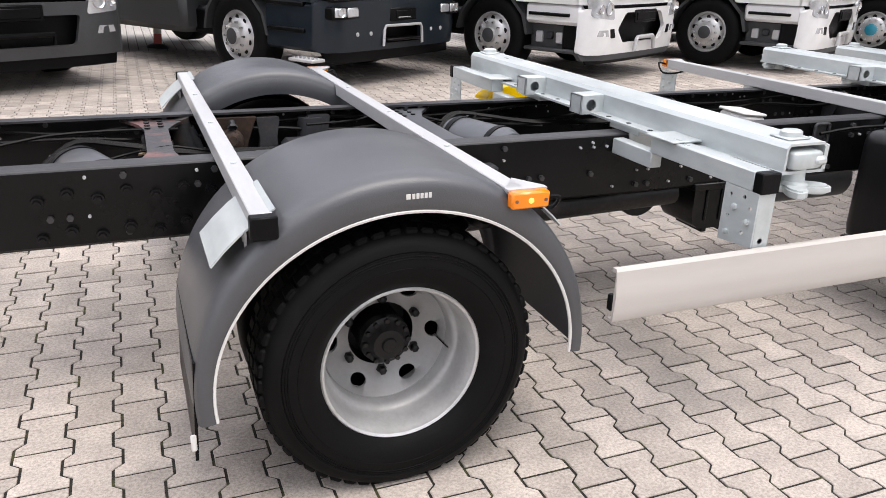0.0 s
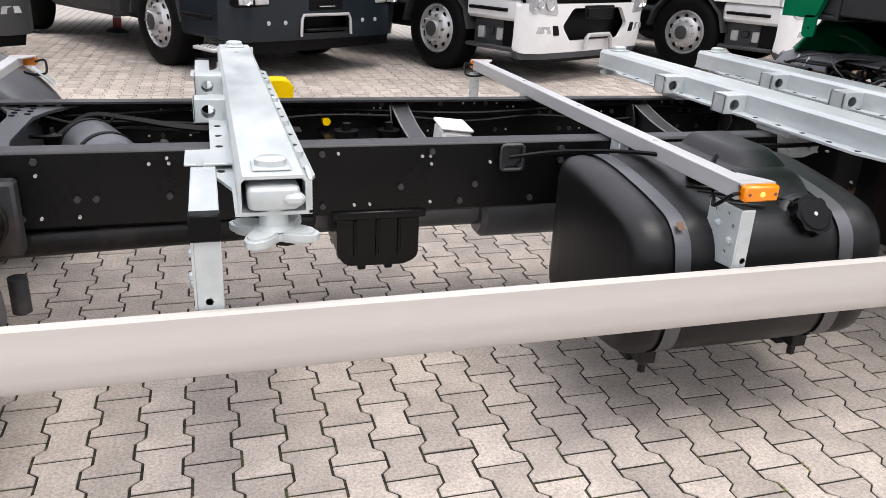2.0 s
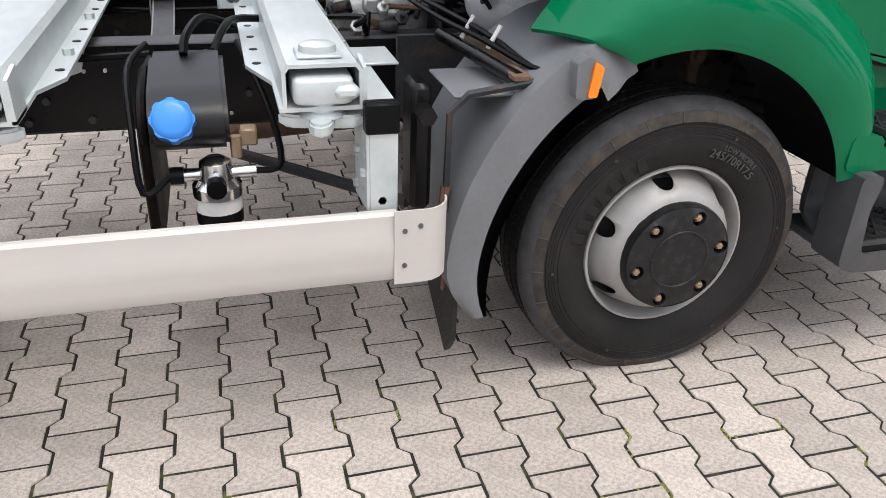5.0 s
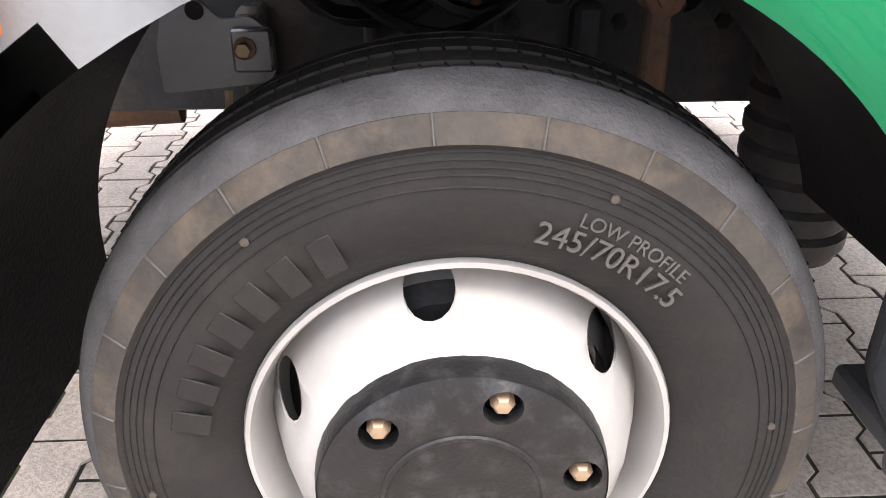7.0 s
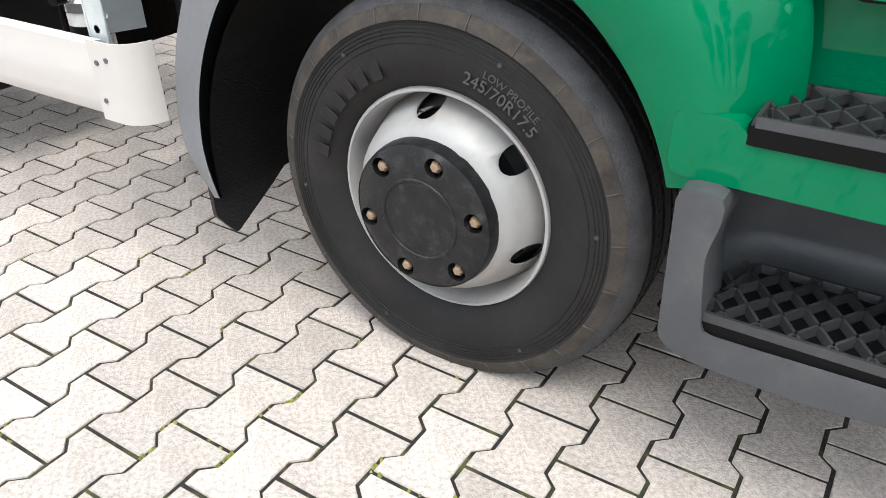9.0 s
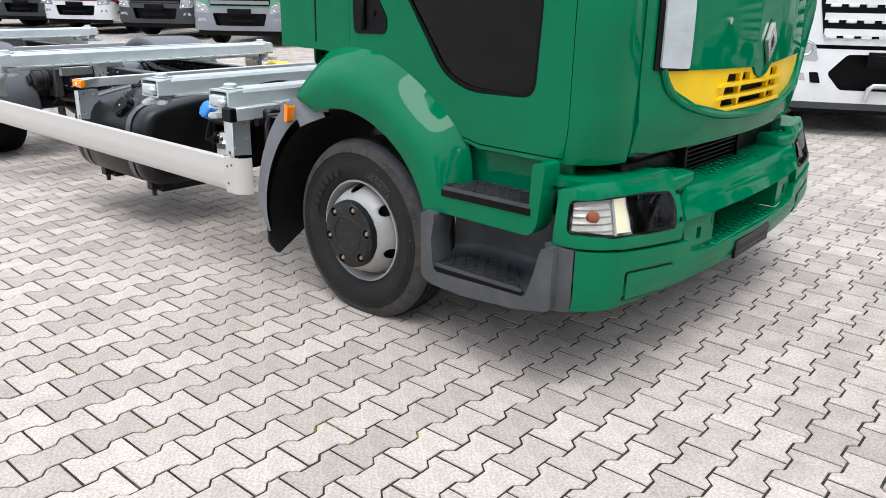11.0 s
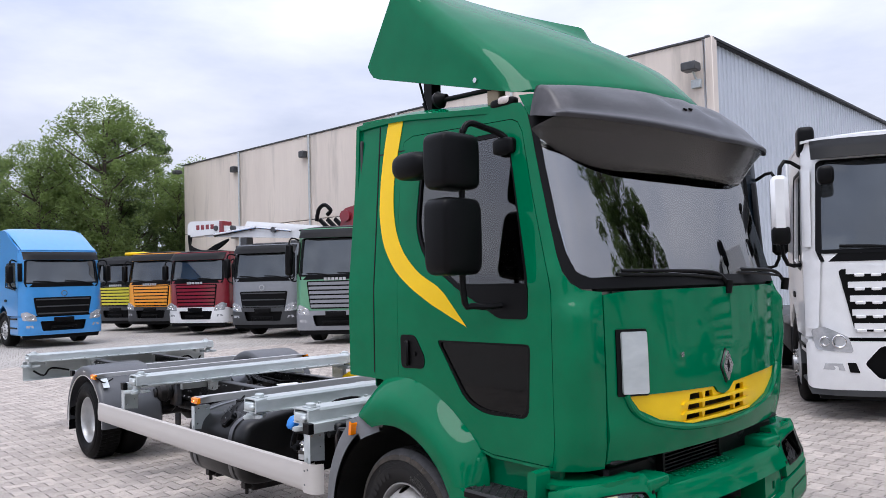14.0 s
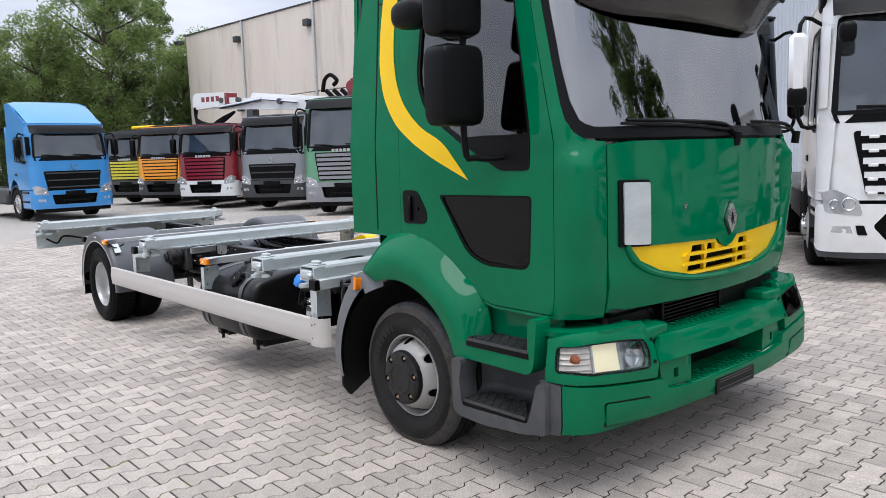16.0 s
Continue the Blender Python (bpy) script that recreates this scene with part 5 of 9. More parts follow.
# outrigger arms and posts of the side guard
def outrigger(x, s, y_in=-0.68, arm=True):
    if arm:
        a = part("outrigger_arm", Form().box(x - 0.034, x + 0.034, y_in * -s, -1.2 * -s, 0.8, 0.862, 0.003), GALV, truck, "galvanised outrigger arm with black end cap")
        part("end_cap", Form().box(x - 0.036, x + 0.036, -1.2 * -s, -1.24 * -s, 0.798, 0.864, 0.004), MATTBLACK, a)
        part("clamp_plate", Form().box(x - 0.05, x + 0.1, (y_in + 0.02) * -s, (y_in - 0.14) * -s, 0.863, 0.87, 0.002), GALV, a)
        part("stub", Form().box(x - 0.025, x + 0.025, y_in * -s, 0.43 * s, 0.74, 0.8, 0.003), GALV, a)
    y0, y1 = 1.085 * s, 1.232 * s
    plate = sheet([(0, 0.61), (0.147, 0.625), (0.147, 0.80), (0, 0.80)], [circle(a, b, r, 10) for a, b, r in ((0.03, 0.77, 0.007), (0.09, 0.775, 0.007), (0.12, 0.745, 0.007), (0.1, 0.66, 0.007), (0.03, 0.70, 0.005))],
                  lambda u, v, d: Vector((x - 0.034 + d, (1.085 + u) * s, v)), 0.03, 0.006)
    p = part("guard_post", plate.box(x - 0.028, x + (0.034 if arm else 0.014), y1 - 0.006 * s, y1, 0.6, 0.80, 0.002), GALV, truck, "drilled galvanised side-guard post")
    dots("post_bolt", Form().lathe([(0.011, 0), (0.011, 0.008), (0.006, 0.011), (0, 0.011)], Matrix.Rotation(radians(-90), 4, "Y"), 6), GALV, p, [(x - 0.034, 1.14 * s, 0.735), (x - 0.034, 1.2 * s, 0.70), (x - 0.034, 1.12 * s, 0.645)])
    part("post_bolt", Form().rod((x, -1.22 * -s, 0.645), (x, -1.232 * -s, 0.645), 0.01, 6), GALV, p)


for s in (-1, 1):
    outrigger(1.15, s)
    outrigger(2.635, s, arm=False)
    outrigger(4.245, s, -0.8)
    for y0 in (0.43,):
        part("bar_stub", Form().box(2.61, 2.65, 0.43 * s, 0.5 * s, 0.7, 0.82, 0.003), GALV, truck)


# side guard boards
def guard_board(s):
    sec = [(-1.245, 0.63), (-1.262, 0.632), (-1.269, 0.624), (-1.271, 0.585), (-1.2755, 0.56), (-1.2755, 0.53), (-1.272, 0.5), (-1.271, 0.473), (-1.264, 0.464), (-1.245, 0.466), (-1.245, 0.474), (-1.262, 0.474), (-1.264, 0.62), (-1.245, 0.62)]
    g = part("side_guard", Form().prism([(y * -s, z) for y, z in sec], "x", 0.605, 4.27), ALU, truck, "long pale aluminium side-guard board")

    def end(u, v, d):
        a = radians(u)
        return Vector((4.27 + 0.06 + (0.065 - d) * math.sin(a) if u > 0 else 4.265 + (u + 20) * 0.0032, -(-1.21 - (0.068 - d) * math.cos(a)) * s, v)) if u > 0 else Vector((4.262 + (u + 20) / 20 * 0.068, (1.278 - d) * s, v))
    part("guard_end", Form().slab(end, [-20, -10, 0.01, 20, 40, 60, 80, 90], [0.458, 0.466, 0.63, 0.638], 0.004), ALU, g, "rounded pale end cap")
    for x, z in ((4.285, 0.59), (4.285, 0.505), (4.32, 0.6)):
        part("rivet", Form().rod((x, 1.277 * s, z), (x, 1.281 * s, z), 0.006, 8), STRAP, g)
    part("guard_insert", Form().box(0.598, 0.615, 1.243 * s, 1.262 * s, 0.5, 0.55, 0.003), MATTBLACK, g)


guard_board(-1)
guard_board(1)


# fuel tank
def tank():
    sec = [(-0.53, 0.27), (-0.53, 0.79), (-0.62, 0.8), (-0.74, 0.795), (-0.95, 0.765), (-1.08, 0.735), (-1.14, 0.68), (-1.165, 0.58), (-1.165, 0.4), (-1.14, 0.32), (-1.08, 0.275), (-0.95, 0.262)]
    sec = rounded(sec, 0.08, 3)
    cy, cz = -0.84, 0.53

    def ring(x, k):
        return [(x, cy + (y - cy) * k, cz + (z - cz) * k) for y, z in sec]
    xs = [(2.34, 0.80), (2.345, 0.88), (2.36, 0.94), (2.385, 0.985), (2.42, 1.0), (2.44, 1.0), (2.455, 0.985), (2.53, 0.985), (2.545, 1.0), (3.03, 1.0), (3.045, 0.985), (3.125, 0.985), (3.14, 1.0), (3.18, 1.0), (3.215, 0.985), (3.24, 0.94), (3.255, 0.88), (3.26, 0.80)]
    n = len(sec)
    f = Form()
    verts = [p for x, k in xs for p in ring(x, k)]
    faces = [(i * n + j, i * n + (j + 1) % n, (i + 1) * n + (j + 1) % n, (i + 1) * n + j) for i in range(len(xs) - 1) for j in range(n)]
    f.add(verts, faces + [tuple(range(n))[::-1], tuple((len(xs) - 1) * n + j for j in range(n))])
    t = part("fuel_tank", f, TANKBLACK, truck, "large rounded black plastic fuel tank with steel straps", 50)
    for x in (2.492, 3.085):
        strap = Form()
        loop = [(cy + (y - cy) * 1.004, cz + (z - cz) * 1.004) for y, z in sec]
        v = [(x + dx, y, z) for dx in (-0.027, 0.027) for y, z in loop]
        strap.add(v, [(i, (i + 1) % n, n + (i + 1) % n, n + i) for i in range(n)])
        st = part("tank_strap", strap, STRAP, t, "grey steel tank strap", 60)
        part("strap_bracket", Form().box(x - 0.04, x + 0.04, -1.0, -0.45, 0.2, 0.262, 0.008).box(x - 0.03, x + 0.03, -1.06, -1.0, 0.22, 0.27).rod((x, -1.03, 0.18), (x, -1.03, 0.24), 0.014, 6), BLACKGREASE, st, "black strap bracket with worn edges")
    tilt = Matrix.Translation((2.96, -1.085, 0.705)) @ Matrix.Rotation(radians(52), 4, "X")
    part("filler_neck", Form().lathe([(0.094, -0.03), (0.09, -0.004), (0.08, 0.006), (0.07, 0.008)], tilt, 32), TANKBLACK, t)
    capf = Form().prism(lobed(8, 0.063, 0.004), "z", 0.0, 0.05).moved(tilt).lathe([(0, 0.056), (0.05, 0.055), (0.056, 0.05)], tilt, 32)
    cp = part("filler_cap", capf, MATTBLACK, t, "ribbed black fuel filler cap")
    part("key_lock", Form().lathe([(0, 0.0575), (0.0065, 0.057), (0.0075, 0.054)], tilt, 12), BARALU, cp)
    tiers = (((2.72, 3.07, -1.0, 0.752), (2.735, 3.065, -0.965, 0.785), (2.75, 3.06, -0.93, 0.808), (2.77, 3.05, -0.9, 0.815)), ((2.86, 3.075, -0.88, 0.805), (2.885, 3.065, -0.83, 0.835), (2.905, 3.055, -0.79, 0.85), (2.925, 3.045, -0.765, 0.854)))
    for tier in tiers:
        dv = [p for x0, x1, y0, z in tier for p in ((x0 + 0.03, y0, z), (x1 - 0.03, y0, z), (x1, y0 + 0.04, z), (x1, -0.5, z), (x0, -0.5, z), (x0, y0 + 0.04, z))]
        df = [(i * 6 + j, i * 6 + (j + 1) % 6, i * 6 + 6 + (j + 1) % 6, i * 6 + 6 + j) for i in range(3) for j in range(6)]
        part("tank_dome", Form().add(dv, df + [tuple(range(18, 24))]), TANKBLACK, t, sharp=50)
    for k in range(4):
        part("rib", Form().box(-0.07, 0.07, -0.004, 0.004, -0.004, 0.006, 0.002, Matrix.Translation((2.70 + 0.02 * k, -0.93 - 0.035 * k, 0.772 - 0.0085 * k)) @ Matrix.Rotation(radians(-22), 4, "Z")), TANKBLACK, t)
    part("sender_unit", Form().rod((2.72, -0.86, 0.76), (2.72, -0.86, 0.8), 0.05, 18).box(2.68, 2.75, -0.9, -0.83, 0.8, 0.82, 0.006), MATTBLACK, t)
    part("fuel_line", Form().tube([(2.72, -0.88, 0.81), (2.6, -0.75, 0.84), (2.4, -0.5, 0.79), (2.2, -0.45, 0.76)], 0.008, 6).tube([(2.75, -0.86, 0.81), (3.0, -0.6, 0.815), (3.4, -0.47, 0.78), (3.75, -0.5, 0.8)], 0.009, 6), MATTBLACK, t)
    part("cap_cord", Form().tube([(2.80, -0.9, 0.818), (2.84, -0.98, 0.775), (2.87, -1.0, 0.765), (2.93, -1.06, 0.755)], 0.0045, 5), MATTBLACK, t)
    part("rust_mark", Form().slab(lambda u, v, d: Vector((2.492 + u, -1.1 - v * 0.035, 0.733 - v * 0.03 + 0.002 + d)), [-0.014, 0.0, 0.009], [0.2, 0.5, 0.8], 0.0004), RUST, t)


tank()

# expansion bottle, filter and their holder
part("bottle_bracket", Form().prism(rounded([(-0.5, 0.80), (-0.75, 0.825), (-0.92, 0.79), (-0.99, 0.70), (-1.0, 0.42), (-0.5, 0.42)], 0.03), "x", 3.745, 3.757).tube([(3.751, -0.75, 0.825), (3.751, -0.92, 0.79), (3.751, -0.985, 0.70), (3.751, -1.0, 0.42)], 0.012, 8), RUSTBLACK, truck, "black bracket plate with rust streaks")
bottle = part("coolant_bottle", Form().prism(rounded([(-0.70, 0.69), (-0.70, 0.85), (-0.76, 0.872), (-0.98, 0.838), (-1.045, 0.80), (-1.055, 0.74), (-1.0, 0.70)], 0.03), "x", 3.78, 3.93).prism(rounded([(-0.72, 0.70), (-0.72, 0.84), (-0.77, 0.86), (-0.975, 0.828), (-1.03, 0.79), (-1.04, 0.745), (-0.99, 0.71)], 0.03), "x", 3.77, 3.94), TANKBLACK, truck, "black plastic fluid bottle with blue cap")
bt = Matrix.Translation((3.825, -1.045, 0.782)) @ Matrix.Rotation(radians(62), 4, "X")
bc = Form().prism(lobed(8, 0.045, 0.002), "z", 0.0, 0.05).moved(bt).lathe([(0, 0.058), (0.028, 0.058), (0.039, 0.054), (0.042, 0.05)], bt, 28)
part("blue_cap", bc, BLUECAP, bottle, "ribbed blue plastic screw cap")
fl = part("fuel_filter", Form().lathe([(0, 0.46), (0.04, 0.46), (0.053, 0.475), (0.053, 0.59), (0.049, 0.6), (0, 0.6)], Matrix.Translation((3.9, -1.02, 0)), 24), WHITEPLASTIC, truck, "white fuel filter canister")
part("filter_label", Form().lathe([(0.0536, 0.535), (0.0536, 0.565)], Matrix.Translation((3.9, -1.02, 0)), 24), MATTBLACK, fl)
hd = Form().lathe([(0, 0.6), (0.056, 0.6), (0.056, 0.625), (0.04, 0.64), (0.035, 0.68), (0.02, 0.69), (0, 0.69)], Matrix.Translation((3.9, -1.02, 0)), 20).rod((3.82, -1.02, 0.65), (3.99, -1.02, 0.65), 0.015, 10).rod((3.9, -1.08, 0.645), (3.9, -1.02, 0.645), 0.02, 12)
part("filter_head", hd, CHROME, fl, "cast aluminium filter head")
part("filter_knob", Form().rod((3.9, -1.11, 0.645), (3.9, -1.08, 0.645), 0.022, 12), MATTBLACK, fl)
part("filter_knob", Form().rod((3.8, -1.02, 0.65), (3.83, -1.02, 0.65), 0.02, 10), MATTBLACK, fl)
part("copper_fitting", Form().rod((3.95, -1.0, 0.68), (3.95, -1.0, 0.73), 0.013, 8).box(3.96, 4.0, -0.99, -0.95, 0.7, 0.74), NUT, fl)
for k, pts in enumerate((((3.8, -1.02, 0.65), (3.74, -1.04, 0.62), (3.73, -0.98, 0.75), (3.72, -0.8, 0.84), (3.75, -0.6, 0.85)), ((3.99, -1.02, 0.65), (4.05, -1.0, 0.66), (4.03, -0.9, 0.78), (3.98, -0.6, 0.85)), ((3.85, -0.8, 0.87), (3.86, -0.75, 0.905), (3.9, -0.6, 0.915), (3.98, -0.45, 0.86)), ((3.92, -0.74, 0.86), (3.95, -0.66, 0.90), (4.0, -0.5, 0.89), (4.2, -0.42, 0.86)))):
    part("hose", Form().tube(pts, 0.008 if k < 2 else 0.0105, 8), MATTBLACK, truck)
part("stay_tube", Form().rod((3.95, -0.55, 0.52), (4.36, -0.98, 0.52), 0.016, 12), DUSTMETAL, truck)
part("cross_tube", Form().rod((3.9, -0.1, 0.42), (4.5, -0.1, 0.45), 0.03, 12), RUST, truck)

# rear lamp board
lb = part("lamp_board", Form().prism([(-2.36, 0.60), (-2.36, 0.84), (-2.28, 0.84), (-2.28, 0.83), (-2.35, 0.83), (-2.35, 0.61), (-2.28, 0.61), (-2.28, 0.60)], "y", -1.2, 1.2), GALV, truck, "galvanised rear underrun lamp board")
part("board_holder", Form().box(-2.3, -2.2, -0.45, -0.4, 0.6, 0.86).box(-2.3, -2.2, 0.4, 0.45, 0.6, 0.86), GALV, lb)
for s in (-1, 1):
    part("beam_post", Form().box(-2.2, -2.1, 0.95 * s, 1.0 * s, 0.8, 0.85), GALV, lb)
    part("board_cable", Form().tube([(-2.27, 1.1 * s, 0.72), (-2.2, 1.0 * s, 0.66), (-2.24, 0.9 * s, 0.74), (-2.2, 0.7 * s, 0.7)], 0.012, 6), MATTBLACK, lb)

# wheel chock in its holder on the far side
part("wheel_chock", Form().prism(rounded([(1.28, 0.67), (1.59, 0.67), (1.60, 0.74), (1.57, 0.77), (1.50, 0.775), (1.40, 0.745), (1.30, 0.70)], 0.012), "y", 1.1, 1.25), YELLOW, truck, "yellow plastic wheel chock")

# engine and pipes behind the cab
eng = part("engine_block", Form().box(4.6, 5.6, -0.3, 0.3, 0.55, 0.93, 0.03).box(4.42, 4.62, -0.22, 0.26, 0.6, 0.86, 0.04), BLACKGREASE, truck, "greasy engine and gearbox with clutter")
part("gearbox_cover", Form().pillow(4.3, 4.66, -0.24, 0.12, 0.74, 0.9, 0.5).pillow(4.42, 4.62, -0.1, 0.22, 0.78, 0.93, 0.5), CASTALU, eng, "oily cast gearbox cover")
rng = random.Random(21)
for k in range(120):
    x, y = rng.uniform(4.3, 4.95), rng.uniform(-0.42, 0.5)
    z = 0.8 + 0.14 * (x - 4.3) / 0.65 + rng.uniform(-0.03, 0.07)
    s = rng.uniform(0.010, 0.034)
    if k % 4 == 0:
        f = Form().box(x - s * 1.4, x + s * 1.4, y - s, y + s, z - s, z + s, s * 0.3, None)
    elif k % 4 == 1:
        f = Form().rod((x - s, y, z), (x + s, y + rng.uniform(-s, s), z + rng.uniform(-s, s)), s * 0.6, 10, bevel=s * 0.15)
    elif k % 4 == 2:
        f = Form().pillow(x - s * 1.3, x + s * 1.3, y - s, y + s, z - s * 0.7, z + s * 0.7, 0.6, 12, 8)
    else:
        f = Form().lathe([(s * 0.5, 0), (s * 0.8, 0.004), (s * 0.8, 0.018), (s * 0.3, 0.022), (s * 0.3, 0.04), (0, 0.042)], Matrix.Translation((x, y, z)) @ Matrix.Rotation(rng.uniform(0, 1.2), 4, "X"), 6)
    part("engine_fitting", f, (CASTALU, BLACKGREASE, DUSTMETAL, MATTBLACK, CASTALU, BLACKGREASE, NUT, DUSTMETAL, CASTALU)[k % 9], eng)
for k in range(40):
    x, y, z = rng.uniform(4.25, 4.7), rng.uniform(-0.5, 0.5), rng.uniform(0.82, 0.93)
    pts = [(x, y, z)]
    for j in range(5):
        x, y, z = x + rng.uniform(-0.04, 0.12), y + rng.uniform(-0.14, 0.14), min(1.0, max(0.78, z + rng.uniform(-0.06, 0.07)))
        pts.append((x, y, z))
    part("harness", Form().tube(pts, rng.uniform(0.004, 0.009), 6), (MATTBLACK, MATTBLACK, DUSTSHEEN, MATTBLACK, MATTBLACK, MATTBLACK, RUST)[k % 7], eng)
# rusty compressor with pale cover, ribbed air box and ducting
part("compressor", Form().box(4.82, 4.95, -0.02, 0.2, 0.93, 1.08, 0.015).rod((4.81, 0.03, 0.98), (4.81, 0.03, 1.02), 0.03, 14).rod((4.81, 0.15, 0.98), (4.81, 0.15, 1.02), 0.025, 14), RUST, eng, "rusty cast compressor block")
part("compressor_cover", Form().box(4.84, 4.94, 0.2, 0.25, 0.96, 1.1, 0.01), WHITEPLASTIC, eng)
box = part("air_box", Form().pillow(4.8, 5.1, -0.16, 0.36, 1.1, 1.28, 0.3), PIPEGREY, truck, "ribbed grey air box")
for k in range(6):
    part("air_box_rib", Form().box(4.79, 4.8, -0.1 + 0.075 * k, -0.092 + 0.075 * k, 1.12, 1.26, 0.002), PIPEGREY, box)
part("upper_duct", Form().tube([(4.785, -0.40, 1.075), (4.81, -0.36, 1.15), (4.84, -0.28, 1.21), (4.88, -0.15, 1.23), (4.9, 0.0, 1.22)], 0.066, 20), PIPEGREY, truck, "grey air duct elbow")
part("intake_pipe", Form().tube([(4.71, -0.50, 0.965), (4.70, -0.53, 0.925), (4.735, -0.565, 0.895), (4.80, -0.60, 0.925), (4.87, -0.63, 0.99), (4.96, -0.67, 1.05), (5.08, -0.72, 1.08), (5.25, -0.76, 1.09)], 0.064, 20), PIPEGREY, truck, "grey plastic intake elbow")
axis = Vector((4.79, -0.395, 1.085)) - Vector((4.71, -0.495, 0.955))
turn = axis.to_track_quat("Z", "Y").to_matrix().to_4x4()
flex = Form().lathe([p for k in range(11) for p in ((0.06, axis.length * 0.084 * k - 0.0065), (0.074, axis.length * 0.084 * k))] + [(0.06, axis.length * 0.9)], Matrix.Translation((4.718, -0.485, 0.968)) @ turn, 24)
part("bellows_hose", flex, DUSTSHEEN, truck, "ribbed black air hose")
for t in (-0.03, 0.97):
    c = Vector((4.71, -0.495, 0.955)) + axis * t
    part("hose_clamp", Form().lathe([(0.069, -0.009), (0.072, -0.009), (0.072, 0.009), (0.069, 0.009)], Matrix.Translation(c) @ turn, 28), CHROME, truck, "bright hose clamp")
for s in (-1, 1):
    part("cab_floor_tab", Form().prism(rounded([(0.785 * s, 1.19), (0.885 * s, 1.19), (0.885 * s, 1.08), (0.86 * s, 1.065), (0.785 * s, 1.075)], 0.02), "x", 4.5, 4.51), GREEN, truck)
    part("tab_hole", Form().rod((4.498, 0.835 * s, 1.12), (4.512, 0.835 * s, 1.12), 0.008, 10), MATTBLACK, truck)
for s in (-1, 1):
    part("cab_arch", Form().slab(lambda u, v, d: Vector((AXLE_F + (0.58 - d) * math.cos(radians(u)), v * s, AXLE_Z + (0.58 - d) * math.sin(radians(u)))), [68 + 6 * k for k in range(8)], [0.55, 0.8, 1.0], 0.01), PIPEGREY, truck, "grey inner wheel arch")
for x in (4.75, 5.3):
    part("spring_hanger", Form().box(x - 0.025, x + 0.025, -0.49, -0.43, 0.4, 0.74, 0.01), DUSTMETAL, truck)
part("leaf_spring", Form().tube([(4.74, -0.52, 0.43), (4.9, -0.52, 0.41), (5.05, -0.52, 0.4), (5.2, -0.52, 0.41), (5.36, -0.52, 0.43)], 0.04, 6), BLACKGREASE, truck)
part("front_axle", Form().rod((5.05, -0.95, 0.38), (5.05, 0.95, 0.38), 0.06, 12), BLACKGREASE, truck)
part("air_bag", Form().lathe([(0, 0.36), (0.085, 0.36)] + [p for k in range(9) for p in ((0.088, 0.37 + 0.046 * k), (0.097, 0.385 + 0.046 * k), (0.097, 0.405 + 0.046 * k))] + [(0.085, 0.79), (0, 0.79)], Matrix.Translation((5.63, -0.62, 0)), 24), DUSTMETAL, truck, "ribbed dark rubber bellows")
part("brake_hose", Form().tube([(4.85, -0.5, 0.95), (4.95, -0.62, 0.85), (5.1, -0.66, 0.76), (5.2, -0.6, 0.86), (5.1, -0.5, 0.98), (4.9, -0.48, 1.0)], 0.011, 6).tube([(4.82, -0.5, 1.0), (4.9, -0.66, 0.82), (5.05, -0.7, 0.74), (5.2, -0.6, 0.8)], 0.009, 6), MATTBLACK, truck)
ab = part("arch_bracket", Form().prism(rounded([(4.60, 0.70), (4.76, 0.715), (4.775, 0.73), (4.775, 0.79), (4.745, 0.815), (4.70, 0.81), (4.66, 0.85), (4.62, 0.84), (4.60, 0.77)], 0.008, 2), "y", -0.735, -0.72), STRAP, truck, "dull steel bracket with rusty edges")
part("bracket_hole", Form().rod((4.665, -0.738, 0.825), (4.665, -0.735, 0.825), 0.014, 14), MATTBLACK, ab)
part("bracket_plate", Form().box(4.715, 4.775, -0.752, -0.735, 0.735, 0.8, 0.004), STRAP, ab)
part("bracket_bolt", Form().rod((4.735, -0.77, 0.772), (4.735, -0.752, 0.772), 0.011, 6), NUT, ab)
part("bracket_washer", Form().rod((4.735, -0.757, 0.772), (4.735, -0.752, 0.772), 0.017, 14), RUST, ab)
part("bracket_arm", Form().box(4.62, 4.66, -0.72, -0.43, 0.73, 0.78, 0.006), DUSTMETAL, ab)
part("wire_hook", Form().tube([(4.70, -0.74, 0.705), (4.70, -0.75, 0.66), (4.72, -0.755, 0.645), (4.745, -0.75, 0.655), (4.75, -0.745, 0.70)], 0.007, 6), NUT, ab)
ab.matrix_basis = Matrix.Translation((0.025, 0.15, -0.07))
# plate added over the black rail, paler to lift the dark arch
part("rail_plate", Form().box(4.45, 6.0, -0.436, -0.426, 0.555, 0.82, 0.004), DUSTMETAL, truck, "added dusty plate that lightens the rail in the arch")
part("arch_wall", Form().box(5.0, 5.9, -0.44, -0.4, 0.82, 1.16, 0.01), DUSTMETAL, truck, "dusty inner wing panel")
for k in range(9):
    part("plate_bolt", Form().rod((4.86 + 0.085 * k, -0.455, 0.80 - 0.07 * (k % 2)), (4.86 + 0.085 * k, -0.436, 0.80 - 0.07 * (k % 2)), 0.014, 6), RUST if k % 3 == 0 else DUSTMETAL, truck)
part("arch_lever", Form().box(5.355, 5.395, -0.62, -0.59, 0.5, 0.76, 0.006).rod((5.375, -0.63, 0.775), (5.375, -0.56, 0.775), 0.03, 16).rod((5.375, -0.645, 0.775), (5.375, -0.63, 0.775), 0.016, 6), RUST, truck, "rusty shock absorber link")
